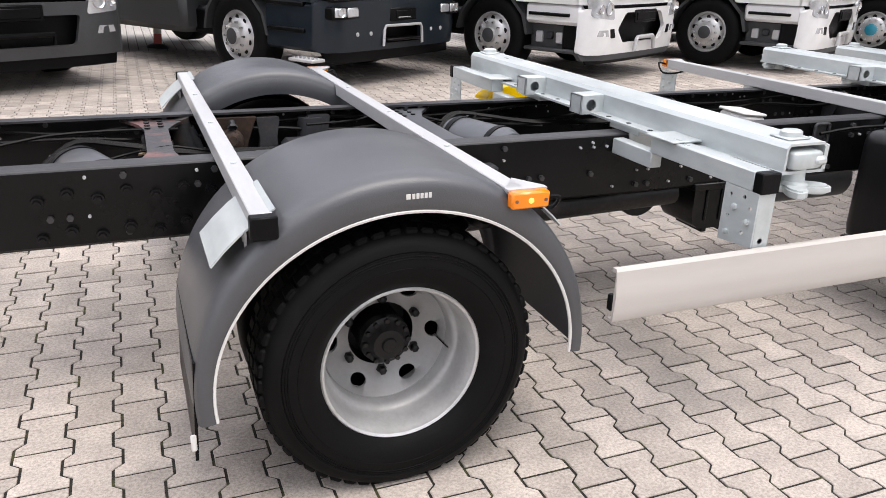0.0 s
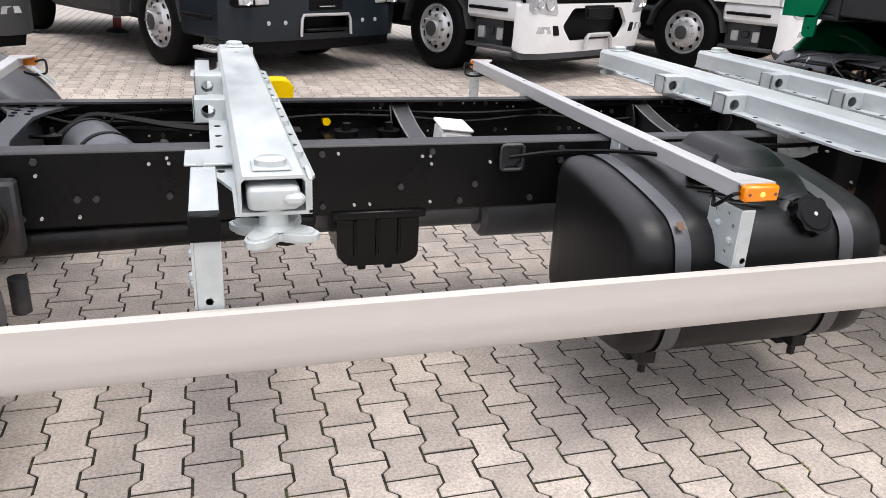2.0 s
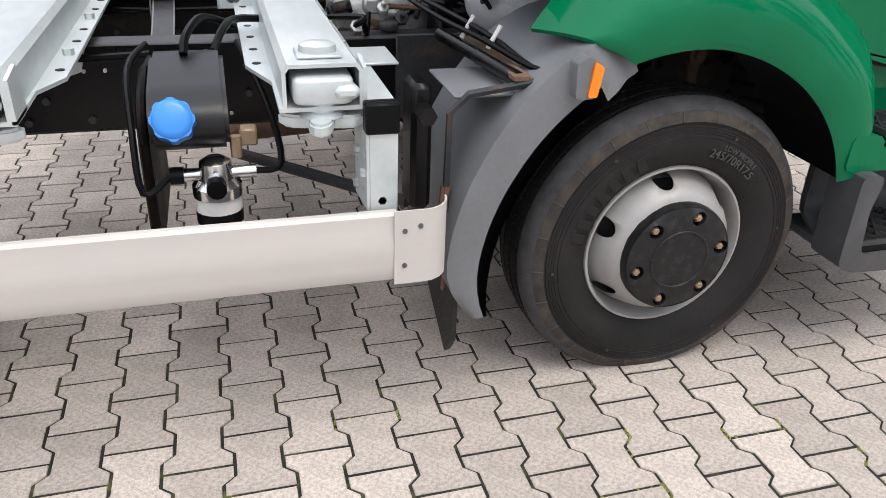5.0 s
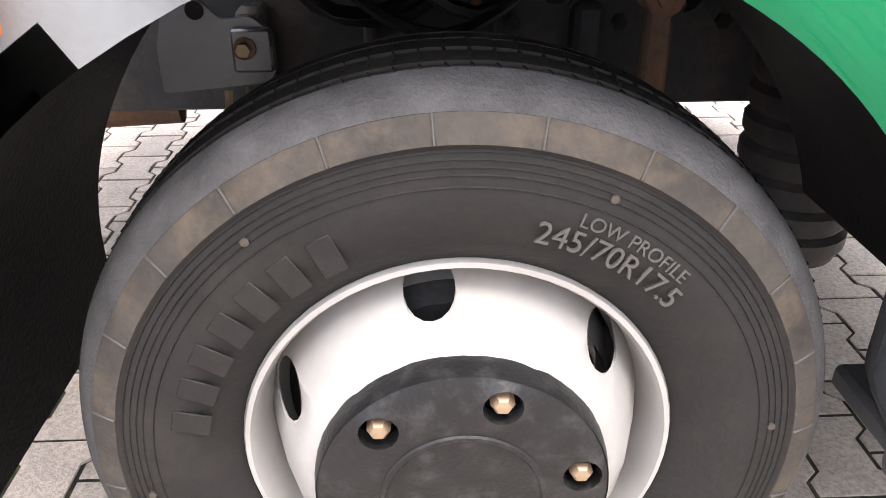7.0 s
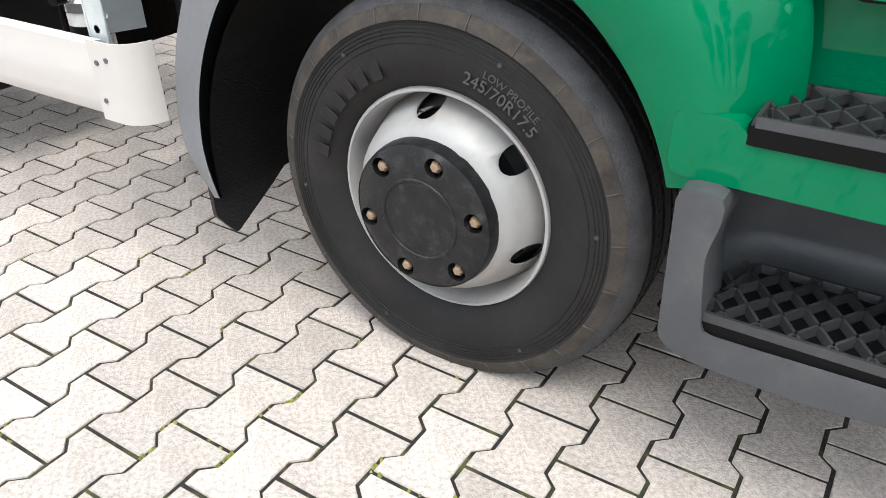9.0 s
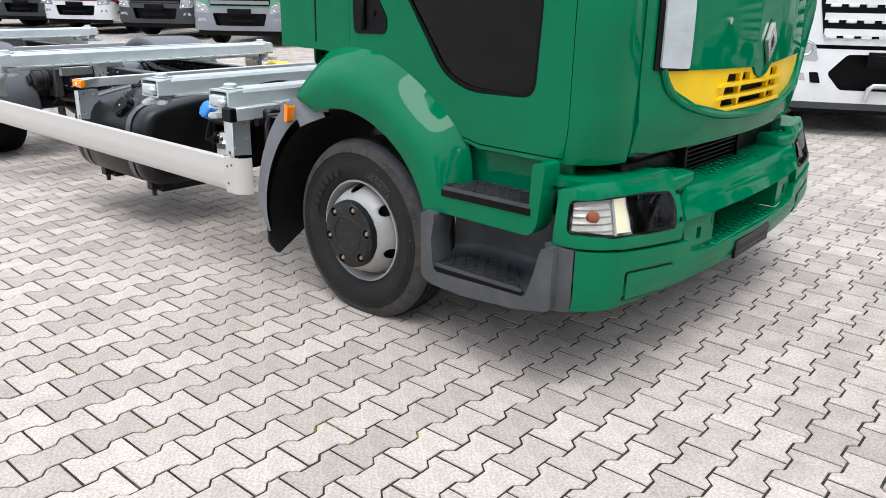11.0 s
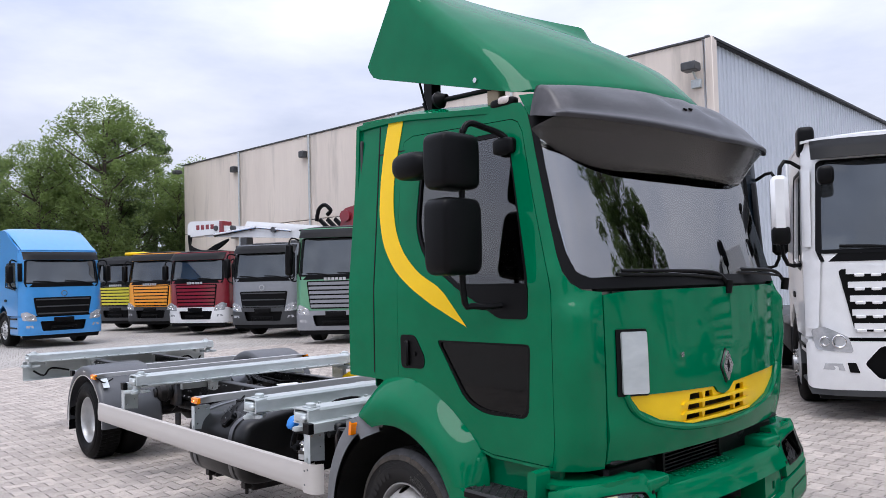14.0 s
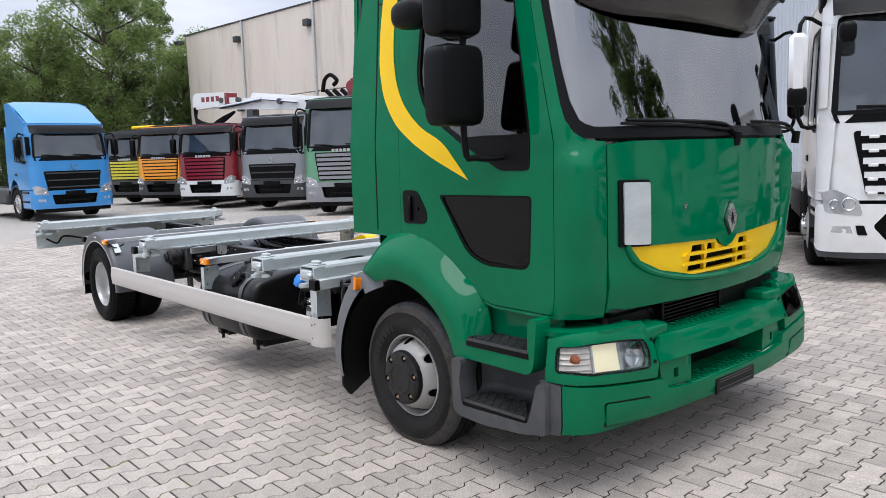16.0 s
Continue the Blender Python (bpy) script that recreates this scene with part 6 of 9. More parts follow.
dots("rail_hole", Form().rod((0, -0.002, 0), (0, 0.002, 0), 0.03, 16), MATTBLACK, truck, [(5.25, -0.4375, 0.76), (5.47, -0.4375, 0.745), (5.62, -0.4375, 0.72)])
dots("rail_bolt", Form().rod((0, -0.02, 0), (0, 0.0, 0), 0.014, 6), BLACKGREASE, truck, [(5.0 + 0.06 * k, -0.426, 0.70 + 0.05 * (k % 3)) for k in range(12)])
for x in (4.93, 5.14):
    part("rail_rib", Form().box(x, x + 0.02, -0.5, -0.43, 0.56, 0.83, 0.006), DUSTMETAL, truck)
part("hose_loop", Form().tube([(4.95 + 0.125 * math.cos(a), -0.6, 0.84 + 0.10 * math.sin(a)) for a in [0.4 * k for k in range(17)]], 0.012, 8, 1).tube([(4.82, -0.58, 1.0), (4.84, -0.62, 0.85), (4.9, -0.63, 0.76), (5.02, -0.6, 0.78), (5.05, -0.55, 0.9)], 0.01, 8), MATTBLACK, truck, "coiled black hose")
# ---- cab ----
def cab_lean(z):
    t = max(0.0, z - 1.68)
    hw = 1.075 - 0.095 * t / 0.9 - 0.012 * max(0, 1.15 - z)
    xs = 6.02 - 0.20 * t / 0.85 - 0.10 * max(0, t - 0.75) ** 1.2 - 0.25 * max(0, 0.98 - z) ** 1.3
    bow = 0.305 + 0.02 * math.exp(-((z - 1.25) / 0.3) ** 2) - 0.045 * t
    return hw, xs, bow


S1, S2, S3 = 1.52, 1.88, 2.825


def cab_at(s, z, d=0.0):
    """The cab's outer skin: s runs from the rear of the near side round the front; d is the depth under the skin."""
    flip = s > S3
    if flip:
        s = 2 * S3 - s
    hw, xs, bow = cab_lean(z)
    if s < S1:
        p, n = (4.5 + s * (xs - 4.5) / S1, -hw), (0, -1)
    elif s < S2:
        a = radians(70) * (s - S1) / (S2 - S1)
        p, n = (xs + 0.2 * math.sin(a), -hw + 0.2 * (1 - math.cos(a))), (math.sin(a), -math.cos(a))
    else:
        w0 = hw - 0.1316
        y = -w0 * (S3 - s) / (S3 - S2)
        x0 = xs + 0.188
        p = (xs + bow - (xs + bow - x0) * (y / w0) ** 2, y)
        k = 2 * (xs + bow - x0) / w0 * abs(y / w0)
        n = Vector((1, -k)).normalized()
    x, y = p[0] - n[0] * d, p[1] - n[1] * d
    return Vector((x, -y if flip else y, z))


def sx(x, z):
    """Length along the near side for a given x."""
    return (x - 4.5) * S1 / (cab_lean(z)[1] - 4.5)


def cheek(s, z, d=0.0):
    """The cab side with a swelling cheek at its front corner."""
    q = 2 * S3 - s if s > S3 else s
    across = math.sin(math.pi * min(1, max(0, (q - 1.6) / 0.36))) ** 1.3
    t = min(1, max(0, (1.64 - z) / 0.075))
    up = t * t * (3 - 2 * t) * min(1, max(0, (z - 0.84) / 0.5))
    return cab_at(s, z, d - 0.055 * across * up)


cab = truck
FLIP = lambda poly: [(2 * S3 - s, z) for s, z in poly][::-1]
door = [(0.468, 1.152), (0.63, 1.10), (0.9, 0.97), (1.1, 0.885), (1.2, 0.865), (1.6, 0.86), (1.608, 1.66), (1.594, 1.82), (1.572, 2.15), (1.565, 2.45), (1.545, 2.5), (1.50, 2.52), (0.62, 2.555), (0.53, 2.53), (0.50, 2.45), (0.478, 2.1), (0.472, 1.6)]
window = rounded([(sx(5.12, 2.475), 2.475), (sx(5.775, 2.47), 2.47), (sx(5.94, 1.75), 1.75), (sx(5.945, 1.545), 1.535), (sx(5.76, 1.54), 1.535), (sx(5.43, 1.70), 1.70), (sx(5.18, 1.85), 1.85), (sx(5.10, 2.03), 2.03)], [0.06, 0.07, 0.03, 0.05, 0.08, 0.06, 0.09, 0.08])
lower = rounded([(sx(5.295, 1.41), 1.41), (sx(5.955, 1.42), 1.415), (sx(5.935, 1.06), 1.06), (sx(5.63, 1.05), 1.055), (sx(5.50, 1.1), 1.11)], [0.03, 0.03, 0.06, 0.08, 0.08])
side = [(0.0, 1.17), (0.3, 1.165), (0.45, 1.14), (0.63, 1.085), (0.9, 0.955), (1.1, 0.87), (1.2, 0.845), (1.62, 0.84), (1.95, 0.84), (1.95, 1.655), (1.82, 1.669), (1.75, 1.70), (1.705, 1.755), (1.686, 1.83), (1.668, 2.0), (1.645, 2.3), (1.635, 2.55), (1.6, 2.6), (0.9, 2.65), (0.3, 2.71), (0.05, 2.72), (0.0, 2.66)]
grow = lambda poly, g: [tuple(Vector(p) + (Vector(p) - sum((Vector(q) for q in poly), Vector((0, 0))) / len(poly)).normalized() * g) for p in poly]
for far in (False, True):
    t = FLIP if far else (lambda p: p)
    shell = part("cab_side", sheet(t(side), [t(grow(door, 0.005))], cheek, 0.045, 0.02), GREEN, cab, "glossy green cab side", 50)
    dr = part("cab_door", sheet(t(door), [t(window), t(lower)], lambda s, z, d: cab_at(s, z, d - 0.002), 0.06, 0.022), GREEN, cab, "glossy green cab door with two windows", 50)
    part("door_gap", sheet(t(grow(door, 0.03)), [t(grow(window, 0.02)), t(grow(lower, 0.02))], lambda s, z, d: cab_at(s, z, d + 0.024), 0.1, 0.004), MATTBLACK, dr)
    gl = part("side_window", sheet(t(grow(window, 0.012)), [], lambda s, z, d: cab_at(s, z, d + 0.012), 0.12, 0.004), DOORGLASS, dr, "lightly tinted side window", 60)
    gl.visible_shadow = False
    gl = part("kerb_window", sheet(t(grow(lower, 0.012)), [], lambda s, z, d: cab_at(s, z, d + 0.01), 0.12, 0.004), DARKGLASS, dr, "tinted low kerb window", 60)
    gl.visible_shadow = False
    for hole, wdt in ((window, 0.022), (lower, 0.018)):
        part("window_seal", sheet(t(grow(hole, 0.002)), [t(grow(hole, -wdt))], lambda s, z, d: cab_at(s, z, d + 0.002), 0.05, 0.01), MATTBLACK, dr)
    sill = [(sx(5.42, 1.705), 1.705), (sx(5.945, 1.705), 1.705), (sx(5.945, 1.54), 1.533), (sx(5.76, 1.54), 1.533)]
    part("mirror_panel", sheet(t(rounded(sill, 0.03)), [], lambda s, z, d: cab_at(s, z, d - 0.006), 0.08, 0.015), MATTBLACK, dr, "black plastic mirror panel")
    hnd = [(sx(4.995, 1.4), 1.43), (sx(5.12, 1.4), 1.43), (sx(5.2, 1.4), 1.31), (sx(5.19, 1.3), 1.25), (sx(5.0, 1.3), 1.245)]
    hp = part("door_handle", sheet(t(rounded(hnd, 0.03)), [], lambda s, z, d: cab_at(s, z, d - 0.006), 0.05, 0.01), MATTBLACK, dr, "recessed black door handle")
    ys = 1 if far else -1
    part("handle_grip", Form().box(5.045, 5.075, 1.082 * ys, 1.1 * ys, 1.26, 1.4, 0.01).rod((5.12, 1.08 * ys, 1.33), (5.12, 1.088 * ys, 1.33), 0.012, 12), MATTBLACK, hp)
    left = [(4.805, 2.69), (4.775, 2.50), (4.762, 2.32), (4.768, 2.12), (4.815, 1.96), (4.88, 1.86), (4.96, 1.775), (5.09, 1.69), (5.26, 1.60)]
    right = [(5.34, 1.685), (5.16, 1.765), (5.055, 1.845), (4.985, 1.92), (4.93, 2.02), (4.894, 2.16), (4.886, 2.32), (4.908, 2.48), (4.942, 2.68)]
    stripe = left + [(5.53, 1.486)] + right
    part("yellow_stripe", sheet(t([(sx(x, z), z) for x, z in rounded(stripe, [0.004] + [0.06] * 8 + [0.003] + [0.06] * 8 + [0.004], 4)]), [], lambda s, z, d: cab_at(s, z, d - 0.0045), 0.07, 0.002), YELLOW, cab, "yellow swoosh decal", 60)

    for line in ([(4.745, 1.2), (4.72, 2.66)], [(4.725, 2.487), (4.97, 2.482)]):
        (x0, z0), (x1, z1) = line
        wide = (0.004, 0.0) if z1 - z0 > 0.5 else (0.0, 0.004)
        strip = [(sx(x0 - wide[0], z0), z0 - wide[1]), (sx(x1 - wide[0], z1), z1 - wide[1]), (sx(x1 + wide[0], z1), z1 + wide[1]), (sx(x0 + wide[0], z0), z0 + wide[1])]
        part("panel_seam", sheet(t(strip), [], lambda s, z, d: cab_at(s, z, d - 0.0022), 0.1, 0.002), MATTBLACK, cab)

# windscreen, scuttle and front panel
EDGE = [(1.825, 1.672), (1.755, 1.704), (1.71, 1.757), (1.69, 1.83), (1.672, 2.0), (1.65, 2.3), (1.64, 2.55)]
wind = EDGE + [(2 * S3 - s, z) for s, z in EDGE[::-1]]
RIM = [(1.89, 1.722), (1.80, 1.752), (1.75, 1.84), (1.722, 2.0), (1.70, 2.26), (1.688, 2.46)]
clear = RIM + [(2 * S3 - s, z) for s, z in RIM[::-1]]


def pane(u, v, d):
    """Clear part of the windscreen: u across, v up."""
    z = 1.722 + 0.738 * v
    for (s0, z0), (s1, z1) in zip(RIM, RIM[1:]):
        if z <= z1 + 1e-6:
            s = s0 + (s1 - s0) * (z - z0) / (z1 - z0)
            break
    return cab_at(s + (2 * S3 - 2 * s) * u, z, d + 0.006)


ws = part("windscreen", Form().slab(pane, [k / 120 for k in range(121)], [k / 40 for k in range(41)], 0.006), GLASS, cab, "large curved windscreen reflecting trees", 60)
ws.visible_shadow = False
part("windscreen_border", sheet(grow(wind, 0.004), [grow(clear, -0.003)], lambda s, z, d: cab_at(s, z, d + 0.004), 0.08, 0.006), MATTBLACK, cab, "black windscreen border")
part("header_panel", sheet([(1.645, 2.53), (2 * S3 - 1.645, 2.53), (2 * S3 - 1.6, 2.64), (1.6, 2.64)], [], cab_at, 0.08, 0.02), GREEN, cab)
part("scuttle", sheet([(1.955, 1.655), (2 * S3 - 1.955, 1.655), (2 * S3 - 1.9, 1.70), (1.9, 1.70)], [], lambda s, z, d: cab_at(s, z, d + 0.02 + (1.7 - z) * 0.3), 0.08, 0.03), MATTBLACK, cab, "black wiper scuttle")
for y0, y1 in ((-0.72, 0.12), (0.1, 0.82)):
    part("wiper", Form().tube([(6.33, y1, 1.665), (6.32, y1 - 0.1, 1.73), (6.29, (y0 + y1) / 2, 1.745), (6.23, y0, 1.75)], 0.011, 8).rod((6.33, y1, 1.62), (6.34, y1, 1.69), 0.022, 10).tube([(6.26, y0 - 0.08, 1.735), (6.305, (y0 + y1) / 2, 1.725), (6.335, y1 - 0.08, 1.705)], 0.008, 6), MATTBLACK, cab, "black windscreen wiper")
def yz(y, z):
    """Length along the skin for a given y on the front."""
    w0 = cab_lean(z)[0] - 0.1316
    return S3 + y / w0 * (S3 - S2)


F = lambda pts: [(yz(y, z), z) for y, z in pts]
front = [(1.957, 0.86), (2 * S3 - 1.957, 0.86), (2 * S3 - 1.957, 1.64), (2 * S3 - 2.1, 1.655), (2.1, 1.655), (1.957, 1.64)]
grille = [(-0.74, 1.16), (-0.3, 1.15), (-0.09, 1.145), (-0.05, 1.11), (0.0, 1.095), (0.07, 1.11), (0.12, 1.15), (0.4, 1.16), (0.86, 1.165), (0.8, 1.10), (0.62, 1.02), (0.35, 0.975), (0.05, 0.965), (-0.3, 0.98), (-0.55, 1.03), (-0.68, 1.09)]
part("front_panel", sheet(front, [F(grow(grille, -0.004))], lambda s, z, d: cab_at(s, z, d - 0.003 - 0.012 * max(0, 1 - abs(z - 1.0) / 0.1)), 0.06, 0.02), GREEN, cab, "glossy green front panel", 50)
slots = []
for z in (1.108, 1.06, 1.012):
    left = -0.30 - (1.108 - z) * 0.25
    for a, b in ((left, -0.18), (-0.165, -0.085 if z > 1.08 else 0.145), (0.16, 0.27)):
        slots.append(F([(a, z - 0.017), (b, z - 0.017), (b - 0.008, z + 0.017), (a + 0.008, z + 0.017)]))
part("grille", sheet(F(grille), slots, lambda s, z, d: cab_at(s, z, d + 0.008), 0.05, 0.02), YELLOW, cab, "yellow smile-shaped grille with slots", 40)
for z in (1.084, 1.036, 0.988):
    part("grille_bar", sheet(F([(-0.37, z - 0.007), (0.33, z - 0.007), (0.31, z + 0.008), (-0.35, z + 0.008)]), [], lambda s, z, d: cab_at(s, z, d - 0.008), 0.06, 0.018), YELLOW, cab, sharp=40)
part("grille_backing", sheet(F(grow(grille, 0.03)), [], lambda s, z, d: cab_at(s, z, d + 0.05), 0.1, 0.005), MATTBLACK, cab)
lip = Form().tube([cab_at(yz(y, z), z, -0.006) for y, z in [(-0.76, 1.17), (-0.7, 1.08), (-0.56, 1.015), (-0.3, 0.965), (0.05, 0.95), (0.35, 0.96), (0.64, 1.005), (0.82, 1.09), (0.88, 1.17)]], 0.016, 8)
part("grille_lip", lip, GREEN, cab)
dia = [(0.03, 1.24 - 0.085), (-0.025, 1.24), (0.03, 1.24 + 0.085), (0.085, 1.24)]
part("emblem", sheet(F(rounded(dia, 0.012)), [F([(0.03, 1.205), (0.012, 1.24), (0.03, 1.275), (0.048, 1.24)])], lambda s, z, d: cab_at(s, z, d - 0.02), 0.03, 0.016), CHROME, cab, "plain chrome diamond badge")
part("emblem_base", sheet(F(rounded([(y * 1.15 - 0.0045, 1.24 + (z - 1.24) * 1.15) for y, z in dia], 0.015)), [], lambda s, z, d: cab_at(s, z, d - 0.006), 0.05, 0.01), MATTBLACK, cab)
plate = part("hinged_plate", sheet(F(rounded([(-0.785, 1.175), (-0.625, 1.165), (-0.625, 1.46), (-0.785, 1.465)], 0.012)), [], lambda s, z, d: cab_at(s, z, d - 0.02), 0.08, 0.008), GALV, cab, "weathered silver hinged sign plate")
part("plate_frame", sheet(F(rounded([(-0.81, 1.165), (-0.617, 1.155), (-0.617, 1.472), (-0.81, 1.478)], 0.012)), [], lambda s, z, d: cab_at(s, z, d - 0.011), 0.08, 0.006), MATTBLACK, cab)
part("lock_knob", Form().rod((6.3, -0.37, 1.33), (6.335, -0.37, 1.33), 0.014, 10), CHROME, cab)

# roof, rear wall, floor and interior
def roof_top(x):
    return 2.72 - 0.12 * max(0, min(1, (x - 4.9) / 1.0))


part("cab_roof", Form().slab(lambda u, v, d: Vector((u, v * (1.0 - 0.02 * (u > 5.7)), roof_top(u) - 0.03 + 0.10 * (1 - abs(v) ** 5) * (1 - 0.6 * max(0, (u - 5.6) / 0.35)) - d)), [4.5, 4.6, 4.8, 5.0, 5.2, 5.4, 5.6, 5.75, 5.88, 5.95], [-0.985, -0.96, -0.9, -0.75, -0.4, 0, 0.4, 0.75, 0.9, 0.96, 0.985], 0.03), GREEN, cab, "green cab roof", 60)
part("rear_wall", Form().prism([(-1.06, 1.17), (-0.8, 1.18), (-0.66, 1.5), (0.66, 1.5), (0.8, 1.18), (1.06, 1.17), (1.04, 1.7), (0.99, 2.68), (-0.99, 2.68), (-1.04, 1.7)], "x", 4.5, 4.53), GREEN, cab, "plain green rear wall")
part("cab_floor", Form().box(4.53, 6.15, -0.68, 0.68, 1.44, 1.5, 0.01), INTERIOR, cab)
for s in (-1, 1):
    part("side_floor", Form().box(4.53, 5.5, 0.66 * s, 1.04 * s, 1.17, 1.2, 0.01), INTERIOR, cab)
    part("entry_floor", Form().box(5.5, 6.1, 0.66 * s, 1.0 * s, 0.86, 0.92, 0.01), INTERIOR, cab)
    part("tunnel_wall", Form().prism([(4.53, 1.18), (5.3, 1.18), (5.3, 0.95), (6.1, 0.95), (6.1, 1.5), (4.53, 1.5)], "y", 0.66 * s, 0.69 * s), INTERIOR, cab)
part("dashboard", Form().prism([(5.75, 1.16), (6.2, 0.95), (6.2, 1.66), (6.12, 1.775), (5.95, 1.80), (5.84, 1.77), (5.76, 1.5)], "y", -0.76, 0.76), INTERIORGREY, cab, "grey dashboard")
for s in (-1, 1):
    seat = part("seat", Form().box(5.05, 5.5, 0.32 * s, 0.86 * s, 1.45, 1.6, 0.05).box(4.98, 5.12, 0.34 * s, 0.84 * s, 1.55, 2.2, 0.06), INTERIOR, cab, "dark cab seat")
    part("headrest", Form().box(4.98, 5.08, 0.45 * s, 0.73 * s, 2.22, 2.42, 0.04), INTERIOR, seat)
part("steering_wheel", Form().tube([(5.80 + 0.09 * math.sin(a), 0.52 + 0.23 * math.cos(a), 1.86 + 0.15 * math.sin(a)) for a in [2 * math.pi * k / 20 for k in range(21)]], 0.014, 8, 1).rod((5.80, 0.52, 1.79), (5.95, 0.52, 1.6), 0.03), MATTBLACK, cab)
part("red_bag", Form().box(5.5, 5.62, -0.85, -0.6, 1.2, 1.32, 0.04), RED, cab)
part("cab_lining", Form().box(4.54, 4.56, -1.0, 1.0, 1.2, 2.6, 0.01).box(4.6, 5.7, -0.9, 0.9, 2.55, 2.57, 0.005), INTERIOR, cab)

# roof air deflector, sun visor, horns and mirrors
def along(table, t):
    """Straight-line reading of a small table of (place, value)."""
    for (t0, v0), (t1, v1) in zip(table, table[1:]):
        if t <= t1:
            break
    return v0 + (v1 - v0) * max(0.0, min(1.0, (t - t0) / (t1 - t0)))


SPINE = [(0, 3.60), (0.1, 3.52), (0.2, 3.44), (0.35, 3.335), (0.5, 3.225), (0.64, 3.12), (0.77, 3.0), (0.85, 2.92), (0.92, 2.825), (0.97, 2.745), (1, 2.69)]


def spoiler(u, v, d):
    """Deflector skin: a sloping top that turns over a tight edge into upright sides; u runs forward, v across."""
    q, high = abs(v), along(SPINE, u) - d
    if q < 0.7:
        y, z = 0.85 * q / 0.7, high
    elif q < 0.82:
        a = radians(90) * (q - 0.7) / 0.12
        y, z = 0.85 + 0.08 * math.sin(a), high - 0.08 * (1 - math.cos(a))
    else:
        y, z = 0.93, high - 0.08
    side_x = 4.6 * (1 - u) + 5.74 * u
    low = 2.995 - 0.285 * (side_x - 4.63) + 0.11 * max(0.0, 1 - (side_x - 4.58) / 0.1) ** 2
    if q > 0.82:
        z += (min(low, z - 0.004) - z) * (q - 0.82) / 0.18
    z = max(z, min(low, high)) if q >= 0.7 else z
    reach = 1.58 - 0.41 * (y / 0.93) ** 2
    x = (4.55 + 0.66 * max(0.0, z - 3.07) * (y / 0.93) ** 2) * (1 - u) + (4.58 + reach) * u
    return Vector((x, math.copysign(max(0.0, y - d), v), z + 0.1 * (1 - (y / 0.93) ** 2) * (1 - u)))


part("air_deflector", Form().slab(spoiler, [0, 0.02, 0.05, 0.09, 0.15, 0.22, 0.3, 0.4, 0.5, 0.6, 0.7, 0.78, 0.85, 0.9, 0.94, 0.97, 1.0], [w for w in [-1, -0.95, -0.88, -0.82, -0.8, -0.78, -0.76, -0.74, -0.72, -0.7, -0.6, -0.4, -0.2, 0, 0.2, 0.4, 0.6, 0.7, 0.72, 0.74, 0.76, 0.78, 0.8, 0.82, 0.88, 0.95, 1]], 0.012), GREEN, cab, "green moulded roof air deflector", 60)
for sd in (-1, 1):
    part("deflector_bolt", Form().rod((5.5, 0.93 * sd, 2.79), (5.5, 0.94 * sd, 2.79), 0.014, 10), CHROME, cab)
for sd in (-1, 1):
    part("deflector_seal", Form().box(5.555, 5.645, 0.85 * sd, 0.91 * sd, 2.64, 2.735, 0.008), BRASSDULL, cab)
    part("deflector_stay", Form().box(4.7, 4.78, 0.52 * sd, 0.6 * sd, 2.7, 3.1), MATTBLACK, cab)
part("roof_tube", Form().rod((5.2, -0.9, 2.745), (5.6, -0.9, 2.728), 0.013, 10).lathe([(0, 0), (0.045, 0.01), (0.05, 0.03), (0.03, 0.055), (0.014, 0.09), (0, 0.09)], Matrix.Translation((5.15, -0.9, 2.745)) @ Matrix.Rotation(radians(80), 4, "Y"), 18), MATTBLACK, cab, "black roof horn")
part("aerial", Form().rod((4.955, -0.8, 2.74), (4.93, -0.8, 2.79), 0.012, 8).rod((4.95, -0.8, 2.76), (4.88, -0.8, 2.96), 0.007, 8), MATTBLACK, cab, "short black aerial")
lamp = part("roof_lamp", Form().pillow(5.64, 5.81, -0.985, -0.93, 2.6, 2.645, 0.5), MATTBLACK, cab, "small clear roof marker lamp")
part("lamp_lens", Form().pillow(5.70, 5.785, -0.992, -0.93, 2.608, 2.652, 0.6), INDICATOR, lamp)


LIP = [(0, 2.44), (0.4, 2.452), (0.8, 2.475), (1.0, 2.488)]


def visor(u, v, d):
    """A visor that runs out level from the roof and turns down to its front lip; hollows are pressed into its top, its ends turn down."""
    q, t = min(1.0, abs(u)), v
    fold = max(0.0, (q - 0.94) / 0.06)
    x = 5.935 + 0.125 * (1 - q ** 2.5) + 0.31 * (1 - 0.42 * q ** 2.3) * t ** 0.86
    top = 2.668 - 0.012 * q * q + 0.03 * (1 - q * q) * (1 - t) + 0.02 * math.sin(math.pi * min(1, t * 1.2))
    z = top - (top - along(LIP, q)) * t ** (2.2 - 0.9 * q * q)
    dent = math.exp(-((q - 0.16) / 0.1) ** 2) + 0.5 * math.exp(-((q - 0.55) / 0.16) ** 2)
    z -= 0.035 * dent * math.sin(math.pi * min(1, max(0, (t - 0.15) / 0.6))) ** 2
    z += (min(z, 2.53 - 0.04 * t) - z) * fold ** 1.5
    x += 0.02 * math.exp(-((t - 0.97) / 0.06) ** 2)
    return Vector((x - d * 0.4, math.copysign((min(q, 0.94) + 0.45 * (q - 0.94 if q > 0.94 else 0)) / 0.967 * (1.0 + 0.045 * t), u), z - d))


